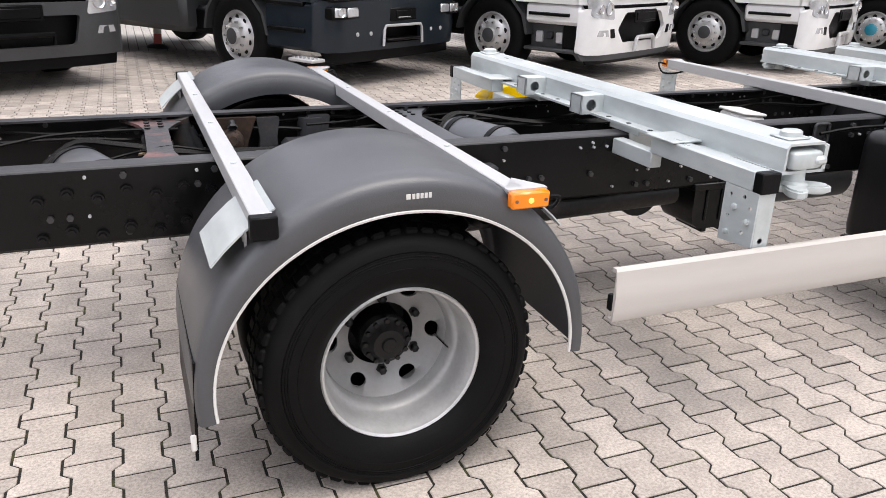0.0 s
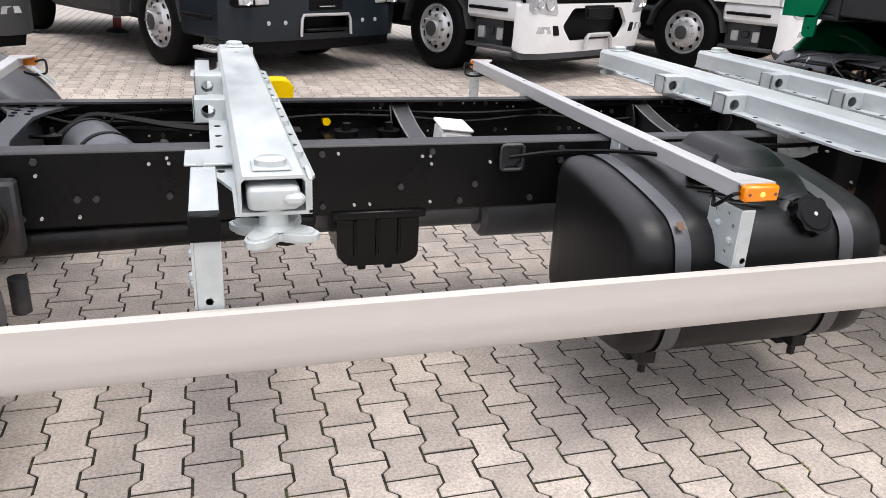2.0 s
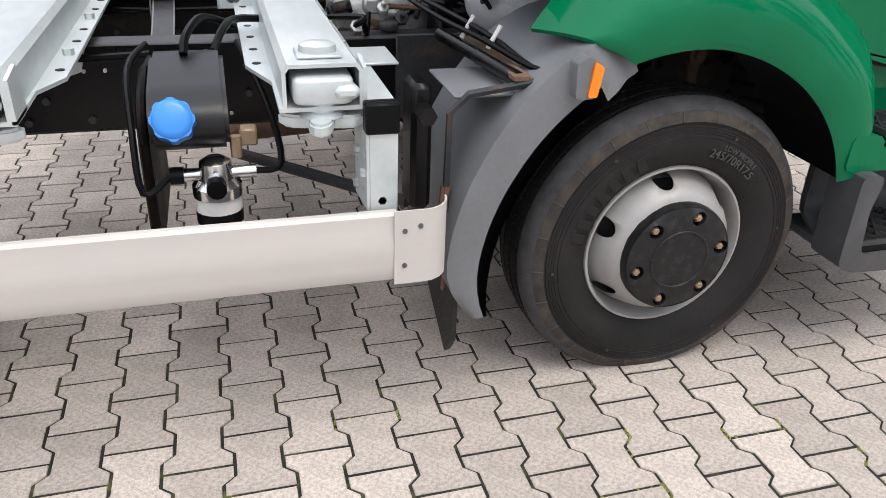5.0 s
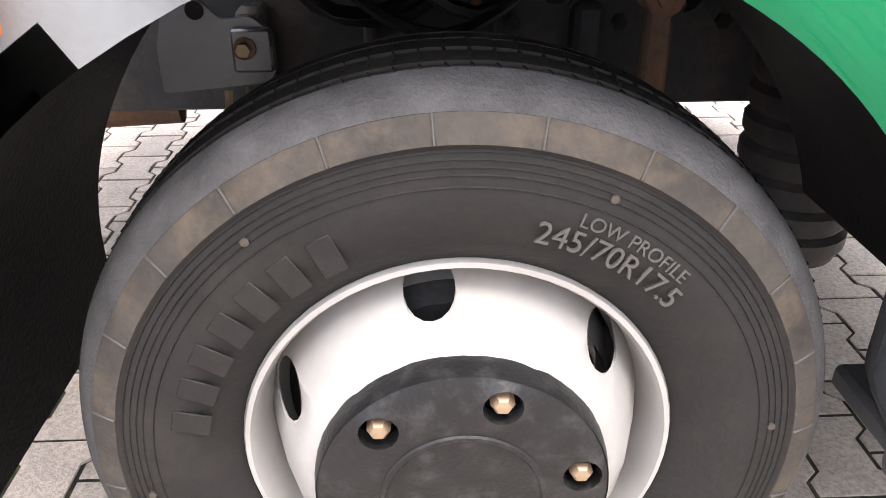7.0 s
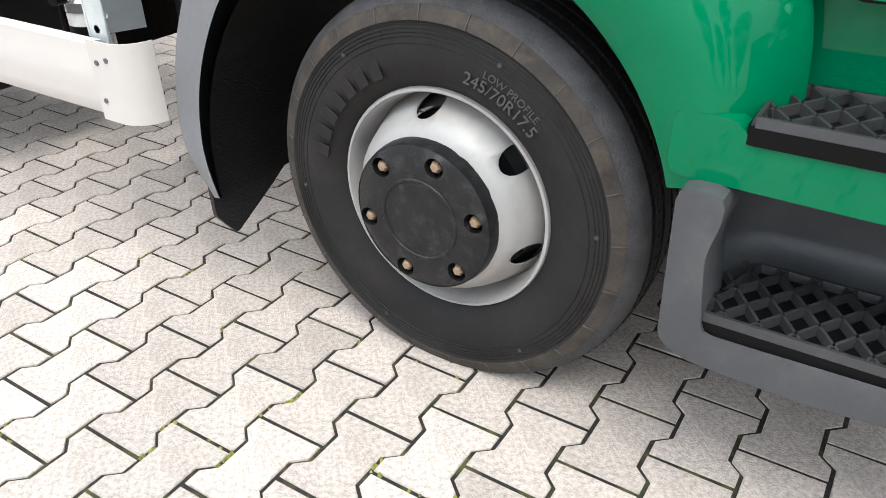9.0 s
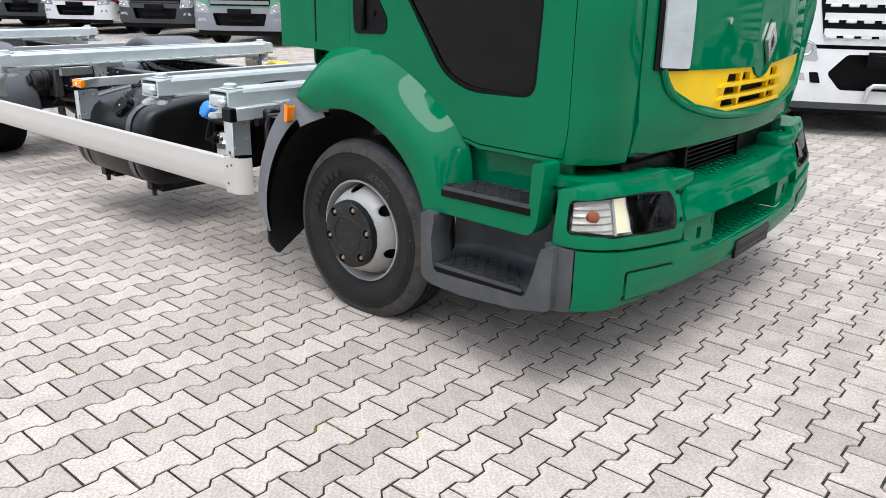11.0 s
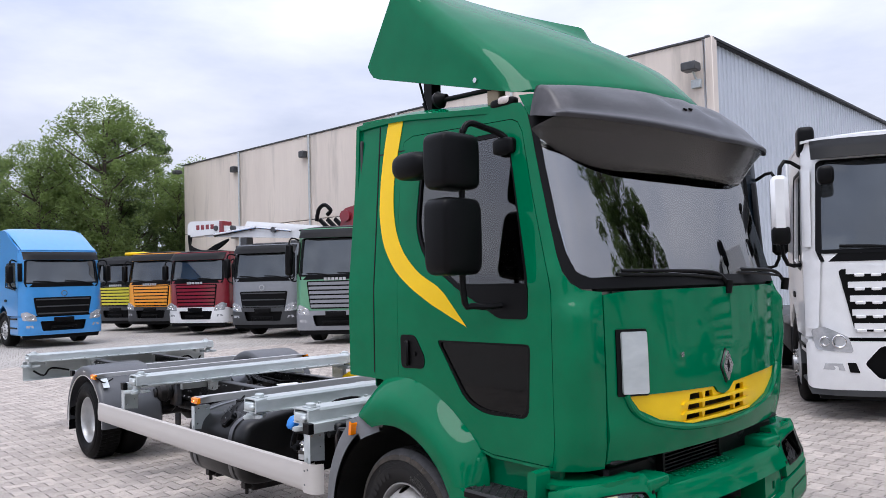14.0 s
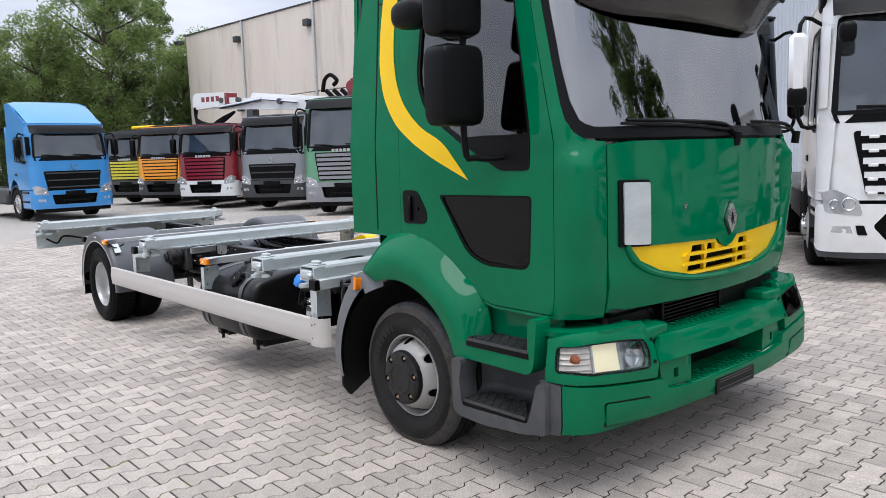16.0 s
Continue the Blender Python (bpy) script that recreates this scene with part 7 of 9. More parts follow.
part("sun_visor", Form().slab(visor, [-1, -0.985, -0.97, -0.955, -0.94] + [-0.92 + k * 0.04 for k in range(47)] + [0.94, 0.955, 0.97, 0.985, 1], [0, 0.1, 0.2, 0.3, 0.4, 0.5, 0.6, 0.68, 0.76, 0.83, 0.89, 0.93, 0.96, 0.98, 1.0], 0.014), VISOR, cab, "weathered dark plastic sun visor", 60)
part("visor_screen", Form().slab(lambda u, v, d: visor(u, 0.97, 0.016) + Vector((-0.145 * v - d - 0.02, 0, (2.25 + 0.2 * max(0, (abs(u) - 0.5) / 0.49) ** 2.6 - visor(u, 0.97, 0.016).z) * v)), [-0.985 + 0.0197 * k for k in range(101)], [0, 0.25, 0.5, 0.75, 1.0], 0.004), SMOKED, cab, "dark translucent visor screen", 60)
for k in (0, 1):
    part("visor_bolt", Form().rod(visor(-0.12 + 0.05 * k, 0.6, 0.01), visor(-0.12 + 0.05 * k, 0.6, -0.008), 0.012, 10), MATTBLACK, cab)
for s in (-1, 1):
    part("visor_stay", Form().rod((6.0, 0.8 * s, 2.5), (6.16, 0.8 * s, 2.45), 0.012, 8), MATTBLACK, cab)
for s in (-1, 1):
    dx = 0.0 if s < 0 else 0.05
    arm = part("mirror_arm", Form().tube([(5.79 + dx, 0.99 * s, 2.40), (5.755 + dx, 1.02 * s, 2.45), (5.725 + dx, 1.1 * s, 2.478), (5.715 + dx, 1.2 * s, 2.492), (5.705 + dx, 1.235 * s, 2.45), (5.70 + dx, 1.24 * s, 2.38), (5.69 + dx, 1.25 * s, 1.68), (5.72 + dx, 1.2 * s, 1.6), (5.78 + dx, 1.07 * s, 1.6)], 0.016, 8), MATTBLACK, cab, "black tubular mirror arm")
    for z0, z1, w in ((2.16, 2.43, 0.125), (1.75, 2.12, 0.13)):
        mb = part("mirror", Form().pillow(5.60 + dx, 5.77 + dx, (1.3 - w) * s, (1.3 + w) * s, z0, z1, 0.3), MATTBLACK, cab, "black mirror housing")
        part("mirror_glass", Form().box(5.598 + dx, 5.606 + dx, (1.3 - w + 0.035) * s, (1.3 + w - 0.035) * s, z0 + 0.035, z1 - 0.035, 0.001), CHROME, mb)
    part("mirror_bracket", Form().pillow(5.70 + dx, 5.84 + dx, 0.985 * s, 1.04 * s, 2.345, 2.43, 0.5), MATTBLACK, arm)
    part("kerb_mirror", Form().pillow(5.09, 5.36, 1.06 * s, 1.23 * s, 2.27, 2.42, 0.7), MATTBLACK, cab, "black kerb mirror")


# wheel-arch fender, grey mudguard and steps
def fender(s):
    def at(u, v, d):
        # u: angle round the wheel, v: 0 at the arch edge, 1 at the cab side
        u = 22 + (u - 15) * (90 + 14 * v) / 105
        a = radians(u)
        r0 = along([(22, 0.497), (40, 0.515), (68, 0.54), (90, 0.563), (112, 0.575), (130, 0.575)], u)
        # the inner edge: high over the wheel, a straight slope ahead of it, then a drop to the step
        inner = [(10, 0.62), (20, 0.64), (28, 0.675), (34, 0.71), (40, 0.742), (46, 0.756), (57, 0.757), (69, 0.778), (80, 0.803), (90, 0.822), (105, 0.825), (130, 0.70)]
        for (u0, q0), (u1, q1) in zip(inner, inner[1:]):
            if u <= u1:
                break
        crest = q0 + (q1 - q0) * (u - u0) / (u1 - u0) - r0
        r = r0 + crest * v
        y = 1.185 + 0.012 * math.sin(math.pi * min(1, v * 1.6)) - 0.13 * max(0, v - 0.45) ** 1.5 / 0.41
        return Vector((AXLE_F + (r - d) * math.cos(a), (y - d * 0.5) * s, AXLE_Z + (r - d) * math.sin(a)))
    g = part("wheel_arch", Form().slab(at, [15 + 3 * k for k in range(36)], [0, 0.04, 0.1, 0.25, 0.45, 0.6, 0.7, 0.8, 0.9, 1.0], 0.012), GREEN, cab, "moulded green wheel-arch fender", 60)
    def lipf(u, v, d):
        p = at(u, 0, 0)
        return Vector((p.x, p.y - (v * 0.2 + 0.0) * s, p.z)) + Vector((math.cos(radians(u)), 0, math.sin(radians(u)))) * d
    part("arch_return", Form().slab(lipf, [15 + 3 * k for k in range(36)], [0, 0.05, 0.12], 0.008), GREEN, g, sharp=60)
    part("arch_lining", Form().slab(lipf, [15 + 3 * k for k in range(36)], [0.121, 0.6, 1.6], 0.008), MATTBLACK, g, "black wheel-arch lining", 60)

    def guard(u, v, d):
        a = radians(u)
        wide = 0.128 - 0.035 * max(0, (u - 125) / 60) - 0.07 * max(0, (120 - u) / 14)
        r = 0.537 + 0.014 * max(0, (u - 150) / 40) + wide * min(1, v / 0.15) ** 0.9 * (1 - 0.7 * max(0, (u - 174) / 16) ** 2) - d
        return Vector((AXLE_F + r * math.cos(a), (1.205 - 0.46 * max(0, v - 0.15) - 0.06 * max(0, v - 0.08) - 0.06 * min(1, max(0, (120 - u) / 8))) * s, AXLE_Z + r * math.sin(a)))
    m = part("front_mudguard", Form().slab(guard, [106 + 4 * k for k in range(21)] + [190], [0, 0.04, 0.1, 0.16, 0.22, 0.4, 0.7, 1.0], 0.008), FENDERGREY, cab, "grey plastic mudguard behind the front wheel", 60)
    part("mudguard_lining", Form().slab(lambda u, v, d: guard(u, 0.0, -0.012) + Vector((0, (-0.012 - v * 0.58) * s, 0)), [106 + 4 * k for k in range(21)] + [191], [0, 0.5, 1.0], 0.006), BRISTLE, m, "black bristled spray lining", 60)
    part("mud_flap", Form().prism([(y * s, z) for y, z in rounded([(1.175, 0.42), (1.175, 0.21), (1.12, 0.137), (0.98, 0.215), (0.86, 0.29), (0.86, 0.42)], 0.012, 2)], "x", 4.435, 4.447), BRISTLE, cab, "black textured mud flap")
    lampb = part("turn_lamp", Form().prism(rounded([(4.675, 0.85), (4.72, 0.85), (4.73, 0.925), (4.70, 0.945), (4.67, 0.93)], 0.01), "y", 1.17 * s, 1.235 * s), FENDERGREY, cab, "grey side repeater with amber lens")
    part("amber_lens", Form().prism(rounded([(4.70, 0.855), (4.722, 0.855), (4.732, 0.922), (4.71, 0.935)], 0.006), "y", 1.18 * s, 1.242 * s), AMBER, lampb)
    part("arch_tray", Form().tube([(4.42, 1.12 * s, 0.5), (4.42, 1.13 * s, 0.80), (4.46, 1.14 * s, 0.845), (4.62, 1.15 * s, 0.87)], 0.009, 4, 1), DUSTMETAL, cab, "black cab-mount bracket edge")
    part("tray_plate", Form().box(4.43, 4.6, 0.9 * s, 1.13 * s, 0.832, 0.84, 0.003), FENDERGREY, cab)
    part("cab_mount", Form().box(4.34, 4.39, 1.0 * s, 1.1 * s, 0.55, 0.86, 0.012), BLACKPAINT, cab, "black cab mount block")
    part("tray_tube", Form().rod((4.5, 0.75 * s, 0.89), (4.58, 1.13 * s, 0.87), 0.018, 12), BLACKPAINT, cab)
    part("tray_bar", Form().box(4.56, 4.6, 0.75 * s, 1.15 * s, 0.87, 0.885, 0.003), RUST, cab)
    for k in range(2):
        part("tray_cable", Form().tube([(4.45 + 0.03 * k, 0.5 * s, 0.95), (4.5 + 0.03 * k, 0.75 * s, 0.93 + 0.01 * k), (4.55 + 0.03 * k, 0.95 * s, 0.92), (4.62, 1.1 * s, 0.89), (4.66, 1.18 * s, 0.9)], 0.0075, 6), MATTBLACK, cab)
    for k in range(2):
        part("cable_tie", Form().rod((4.53 + 0.03 * k, (0.84 + 0.12 * k) * s, 0.9), (4.56 + 0.03 * k, (0.84 + 0.12 * k) * s, 0.955), 0.006, 6), WHITEPLASTIC, cab)
    part("pivot_bolt", Form().rod((4.365, 1.1 * s, 0.8), (4.365, 1.15 * s, 0.8), 0.022, 6), BLACKGREASE, cab)
    part("rust_rod", Form().rod((4.4, 1.13 * s, 0.4), (4.42, 1.12 * s, 0.62), 0.012, 8).rod((4.43, 1.1 * s, 0.32), (4.44, 1.1 * s, 0.6), 0.008, 8), RUST, cab)


fender(-1)
fender(1)


def tread(x0, x1, y0, y1, z, parent, cut=0.0, mat=None, thick=0.03):
    """A black step plate with a raised diamond lattice."""
    nick = 0.05 if cut else 0.0
    out = rounded([(x0, y0), (x1, y0), (x1 - cut, y1), (x0 + nick, y1), (x0, y1 + (y0 - y1) * 0.45)], 0.012)
    t = part("step_plate", Form().prism(out, "z", z - thick, z), MATTBLACK, parent, "black plastic tread plate")
    lat = Form()
    lo, hi = min(y0, y1), max(y0, y1)
    pitch = 0.052
    edge = lambda y: x1 - 0.016 - cut * abs((y - y0) / (y1 - y0))

    def bar(p, q, w, h):
        n = Vector((-(q - p).y, (q - p).x)).normalized() * w
        lat.add([(*(p - n), z), (*(p + n), z), (*(q + n), z), (*(q - n), z), (*(p - n * 0.45), z + h), (*(p + n * 0.45), z + h), (*(q + n * 0.45), z + h), (*(q - n * 0.45), z + h)], [(4, 5, 6, 7), (0, 1, 5, 4), (2, 3, 7, 6), (1, 2, 6, 5), (3, 0, 4, 7)])
    for k in range(int((x1 - x0 + hi - lo) / pitch) + 1):
        for sg in (-1, 1):
            xa = x0 - (hi - lo) * 0.6 + k * pitch
            run = []
            for i in range(25):
                f = i / 24
                p = Vector((xa + (hi - lo) * 0.6 * (f if sg > 0 else 1 - f), lo + 0.012 + (hi - lo - 0.024) * f))
                if x0 + 0.016 < p.x < edge(p.y):
                    run.append(p)
            if len(run) > 1:
                bar(run[0], run[-1], 0.0055, 0.014)
    rim = [Vector((x0 + 0.01, y0)), Vector((x1 - 0.01, y0)), Vector((x1 - cut - 0.01, y1)), Vector((x0 + nick + 0.01, y1))]
    inset = Vector((0, math.copysign(0.008, y1 - y0)))
    rim = [rim[0] + inset, rim[1] + inset, rim[2] - inset, rim[3] - inset]
    for p, q in zip(rim, rim[1:] + rim[:1]):
        bar(p, q, 0.007, 0.014)
    part("tread_lattice", lat, mat or DUSTBLACK, t, sharp=20)
    return t


def steps(s):
    # green upper fairing round the higher step
    up = [(5.50, 0.60), (6.02, 0.592), (6.05, 0.63), (6.075, 0.86), (6.02, 0.86), (6.012, 0.668), (5.61, 0.668), (5.59, 0.70), (5.50, 0.70)]
    u = part("step_fairing", Form().prism(rounded(up, 0.02, 2), "y", 1.196 * s, 1.1 * s), GREEN, cab, "green step fairing")
    part("well_back", Form().box(5.56, 6.07, 0.98 * s, 1.015 * s, 0.66, 0.9, 0.01), GREEN, u)
    part("well_floor", Form().box(5.56, 6.03, 0.98 * s, 1.19 * s, 0.645, 0.667, 0.004), GREEN, u)
    part("well_end", Form().box(5.57, 5.61, 0.92 * s, 1.1 * s, 0.68, 0.84, 0.01), GREEN, u)
    tread(5.6, 6.025, 1.2 * s, 1.02 * s, 0.694, u, 0, None, 0.026)
    low = [(5.535, 0.33), (5.58, 0.306), (5.75, 0.298), (6.0, 0.316), (6.15, 0.345), (6.15, 0.585), (6.10, 0.575), (6.07, 0.46), (6.04, 0.372), (5.6, 0.362), (5.585, 0.50), (5.60, 0.56), (5.60, 0.6), (5.53, 0.6)]
    l = part("lower_step", Form().prism(rounded(low, 0.02, 2), "y", 1.235 * s, 1.12 * s), STEPGREY, cab, "grey plastic lower step housing")
    part("step_back", Form().slab(lambda u, v, d: Vector((u, (0.97 + 0.11 * max(0, (0.06 - abs(v - 0.36)) / 0.06) ** 2 + 0.07 * max(0, (u - 5.95) / 0.13) ** 2 + 0.07 * max(0, (5.65 - u) / 0.1) ** 2 - d) * s, v)), [5.55, 5.58, 5.62, 5.7, 5.95, 6.0, 6.05, 6.12], [0.36, 0.375, 0.39, 0.41, 0.43, 0.5, 0.62], 0.02), STEPGREY, l, sharp=60)
    part("step_floor", Form().box(5.56, 6.12, 0.95 * s, 1.22 * s, 0.325, 0.362, 0.008), STEPGREY, l)
    tread(5.578, 6.03, 1.228 * s, 1.03 * s, 0.384, l, 0.165, None, 0.02)


steps(-1)
steps(1)


# bumper
def bump(s, z, d=0.0):
    """The bumper's skin: s runs from the near side round the front."""
    flip = s > 1.465
    if flip:
        s = 2.93 - s
    hw = 1.195 - 0.03 * max(0, z - 0.62) / 0.15 - 0.05 * max(0, 0.42 - z)
    back = 0.06 * max(0, z - 0.6) / 0.18 + 0.35 * max(0, 0.4 - z)
    if s < 0.15:
        p, n = (5.95 + s, -hw), (0, -1)
    elif s < 0.457:
        a = radians(80) * (s - 0.15) / 0.307
        p, n = (6.1 + 0.22 * math.sin(a), -hw + 0.22 * (1 - math.cos(a))), (math.sin(a), -math.cos(a))
    else:
        w0 = hw - 0.182
        y = -w0 * (1.465 - s) / 1.008
        p, n = (6.1 + 0.2167 + 0.085 * (1 - (y / w0) ** 2), y), (1, -0.15 * abs(y / w0))
    x, y = p[0] - n[0] * (d + back), p[1] - n[1] * d
    return Vector((x, -y if flip else y, z))


by = lambda y: 1.465 + y
mir = lambda a: 2.93 - a
same = lambda a: a
LAMP = [(0.222, 0.632), (0.228, 0.742), (0.4, 0.748), (0.6, 0.737), (0.745, 0.72), (0.768, 0.66), (0.75, 0.592), (0.6, 0.602), (0.4, 0.617)]
SEAM = [(0.17, 0.585), (0.4, 0.574), (0.6, 0.553), (0.8, 0.536)]


def side_of(pts, t):
    """The same outline on the near or the far side of the bumper."""
    return [(t(q), z) for q, z in pts] if t is same else [(t(q), z) for q, z in pts][::-1]


for t in (same, mir):
    module = SEAM + [(0.812, 0.60), (0.80, 0.73), (0.75, 0.80), (0.33, 0.80), (0.17, 0.775)]
    bm_ = part("bumper_corner", sheet(side_of(module, t), [side_of(rounded(LAMP, 0.025), t)], lambda q, z, d: bump(q, z, d - 0.012 * math.exp(-((z - 0.765) / 0.012) ** 2)), 0.03, 0.03), GREEN, cab, "green bumper corner round the headlamp", 50)
    dots("corner_screw", Form().rod((-0.004, 0, 0), (0.004, 0, 0), 0.009, 10), MATTBLACK, bm_, [bump(t(0.79), z, -0.001) for z in (0.715, 0.615)])
    part("towing_cover", sheet(side_of(rounded([(0.455, 0.375), (0.735, 0.352), (0.735, 0.452), (0.455, 0.478)], 0.015), t), [], lambda q, z, d: bump(q, z, d - 0.014), 0.05, 0.012), GREEN, cab, "green towing-eye cover")
    part("cover_gap", sheet(side_of(rounded([(0.447, 0.367), (0.743, 0.344), (0.743, 0.46), (0.447, 0.486)], 0.018), t), [], lambda q, z, d: bump(q, z, d - 0.0095), 0.05, 0.003), MATTBLACK, cab)
    block = part("bumper_pocket", sheet(side_of([(0.875, 0.466), (1.09, 0.458), (1.085, 0.605), (0.84, 0.605), (0.85, 0.53)], t), [side_of([(0.95, 0.50), (0.985, 0.498), (0.985, 0.545), (0.95, 0.547)], t)], lambda q, z, d: bump(q, z, d + 0.02), 0.04, 0.02), GREEN, cab, "green moulded bumper pocket", 50)
    part("pocket_end", Form().prism([(p.x, p.y) for p in (bump(t(1.087), 0.5, 0.02), bump(t(1.087), 0.5, 0.16), bump(t(1.075), 0.5, 0.16), bump(t(1.075), 0.5, 0.02))], "z", 0.458, 0.61), GREEN, block)
for t in (same, mir):
    part("step_corner", sheet(side_of([(0.15, 0.335), (0.25, 0.342), (0.25, 0.572), (0.15, 0.588)], t), [], lambda q, z, d: bump(q, z, d - 0.012), 0.04, 0.03), STEPGREY, cab, "grey plastic corner between step and bumper", 50)
lowb = [(0.255, 0.345), (2.675, 0.345)] + [(mir(q), z) for q, z in [(0.255, 0.572), (0.4, 0.563), (0.6, 0.542), (0.85, 0.519), (0.875, 0.466), (1.03, 0.452)]] + [(q, z) for q, z in [(1.03, 0.452), (0.875, 0.466), (0.85, 0.519), (0.6, 0.542), (0.4, 0.563), (0.255, 0.572)]]
part("lower_bumper", sheet(lowb, [], lambda q, z, d: bump(q, z, d - 0.008), 0.05, 0.03), GREEN, cab, "green lower bumper", 50)
beam = [(0.815, 0.605), (mir(0.815), 0.605), (mir(0.812), 0.64), (mir(0.85), 0.725), (0.85, 0.725), (0.812, 0.64)]
part("bumper_beam", sheet(beam, [], lambda q, z, d: bump(q, z, d - 0.006 - 0.008 * math.exp(-((z - 0.69) / 0.02) ** 2)), 0.03, 0.03), GREEN, cab, "green bumper cross beam", 50)
for s in (-1, 1):
    part("bumper_top", Form().prism(rounded([(5.98, 1.12 * s), (6.1, 1.13 * s), (6.2, 1.06 * s), (6.27, 0.95 * s), (6.3, 0.7 * s), (5.98, 0.7 * s)], 0.04), "z", 0.775, 0.797), GREEN, cab)
    part("shelf_cover", Form().pillow(6.1, 6.33, 0.5 * s, 0.7 * s, 0.7, 0.775, 0.3), GREEN, cab, "rounded green shelf end")
    part("cooling_hose", Form().tube([(6.14, 0.42 * s, 0.74), (6.18, 0.45 * s, 0.80), (6.15, 0.55 * s, 0.83)], 0.03, 10), MATTBLACK, cab, "black radiator hose")
part("bumper_shelf", Form().box(5.98, 6.335, -0.6, 0.6, 0.708, 0.724, 0.004), GREEN, cab, "green bumper tread shelf")
part("bumper_step", Form().box(6.2, 6.395, -0.38, 0.38, 0.44, 0.456, 0.004), GREEN, cab, "green bumper tread step")
stud = Form().box(-0.012, 0.012, -0.008, 0.008, -0.001, 0.006, 0.002)
dots("tread_stud", stud, GREEN, cab, [(6.2 + 0.032 * i + 0.0 * j, -0.36 + 0.05 * j + 0.012 * (i % 2), 0.725) for i in range(4) for j in range(11)] + [(6.285 + 0.03 * i, -0.33 + 0.05 * j + 0.012 * (i % 2), 0.457) for i in range(4) for j in range(13)])
part("bumper_backing", Form().box(6.02, 6.2, -0.85, 0.85, 0.36, 0.84, 0.02), MATTBLACK, cab)
for k in range(6):
    part("radiator_slat", Form().box(6.2, 6.235, -0.42, 0.12, 0.735 + 0.019 * k, 0.744 + 0.019 * k, 0.002), MATTBLACK, cab)
part("slat_frame", Form().box(6.2, 6.245, -0.44, -0.42, 0.73, 0.855, 0.003).box(6.2, 6.245, 0.12, 0.14, 0.73, 0.855, 0.003), MATTBLACK, cab)
part("cab_underside", Form().box(6.0, 6.24, -0.85, 0.85, 0.845, 0.87, 0.01), MATTBLACK, cab)
npl = part("number_plate", Form().box(6.398, 6.412, -0.2, 0.2, 0.345, 0.43, 0.004), MATTBLACK, cab, "empty black plate holder")
for z in (0.352, 0.37, 0.405, 0.418):
    part("plate_bar", Form().box(6.412, 6.414, -0.17, 0.17, z, z + 0.004, 0.0005), STEPGREY, npl)
SIDELIGHT = glow("lit_sidelight", (1.0, 0.8, 0.5), 0.42, (0.8, 0.7, 0.5))
for t in (same, mir):
    hl = part("headlamp", sheet(side_of(rounded(LAMP, 0.025), t), [], lambda q, z, d: bump(q, z, d + 0.042 - 0.004 * math.sin(q * 300)), 0.03, 0.004), LAMPBOWL, cab, "headlamp with amber indicator behind clear glass", 60)
    part("lamp_rim", Form().tube([bump(t(q), z, 0.004) for q, z in rounded(LAMP, 0.025) + [rounded(LAMP, 0.025)[0]]], 0.006, 6, 1), MATTBLACK, hl)
    part("indicator", sheet(side_of([(0.235, 0.638), (0.24, 0.735), (0.405, 0.741), (0.405, 0.622)], t), [], lambda q, z, d: bump(q, z, d + 0.02 + 0.003 * math.sin(z * 520)), 0.008, 0.004), INDICATOR, hl, "ribbed clear indicator", 15)
    part("indicator_bulb", Form().lathe([(0, 0.009), (0.01, 0.007), (0.019, 0.004), (0.024, 0)], Matrix.Translation(bump(t(0.32), 0.685, 0.016)) @ Matrix.Rotation(radians(90), 4, "X") @ Matrix.Rotation(radians(40 if t is same else 140), 4, "Y"), 18), BULB, hl, "orange-red indicator bulb")
    part("indicator_edge", sheet(side_of([(0.407, 0.62), (0.407, 0.744), (0.418, 0.745), (0.418, 0.618)], t), [], lambda q, z, d: bump(q, z, d + 0.012), 0.02, 0.01), TRIMLIGHT, hl)
    part("side_light", sheet(side_of([(0.425, 0.62), (0.425, 0.74), (0.585, 0.735), (0.585, 0.607)], t), [], lambda q, z, d: bump(q, z, d + 0.03), 0.04, 0.004), SIDELIGHT, hl, "lit warm side light")
    part("reflector", Form().lathe([(0.012, -0.025), (0.035, -0.016), (0.056, 0.0), (0.062, 0.006)], Matrix.Translation(bump(t(0.67), 0.664, 0.026)) @ Matrix.Rotation(radians(90), 4, "Y"), 24).lathe([(0.0, -0.004), (0.012, -0.008), (0.016, -0.02)], Matrix.Translation(bump(t(0.67), 0.664, 0.026)) @ Matrix.Rotation(radians(90), 4, "Y"), 20), CHROME, hl, "bright round reflector")
    g = part("lens", sheet(side_of(rounded(LAMP, 0.025), t), [], lambda q, z, d: bump(q, z, d - 0.002), 0.06, 0.004), LENSGLASS, hl, sharp=60)
    g.visible_shadow = False
# ---- other lorries in the yard ----
TRIMGREY = material("lorry_grey_trim", (0.045, 0.047, 0.05), 0.5, 0, bump=0.1)
HEADLIGHT = material("headlight_unit", (0.62, 0.64, 0.66), 0.12, 0.4, dark=(0.35, 0.36, 0.38), fine=40)
LORRYGLASS = material("lorry_windscreen", (0.14, 0.153, 0.16), 0.05, 0.75, dark=(0.085, 0.093, 0.1), scale=1.2, rough_var=0.02)


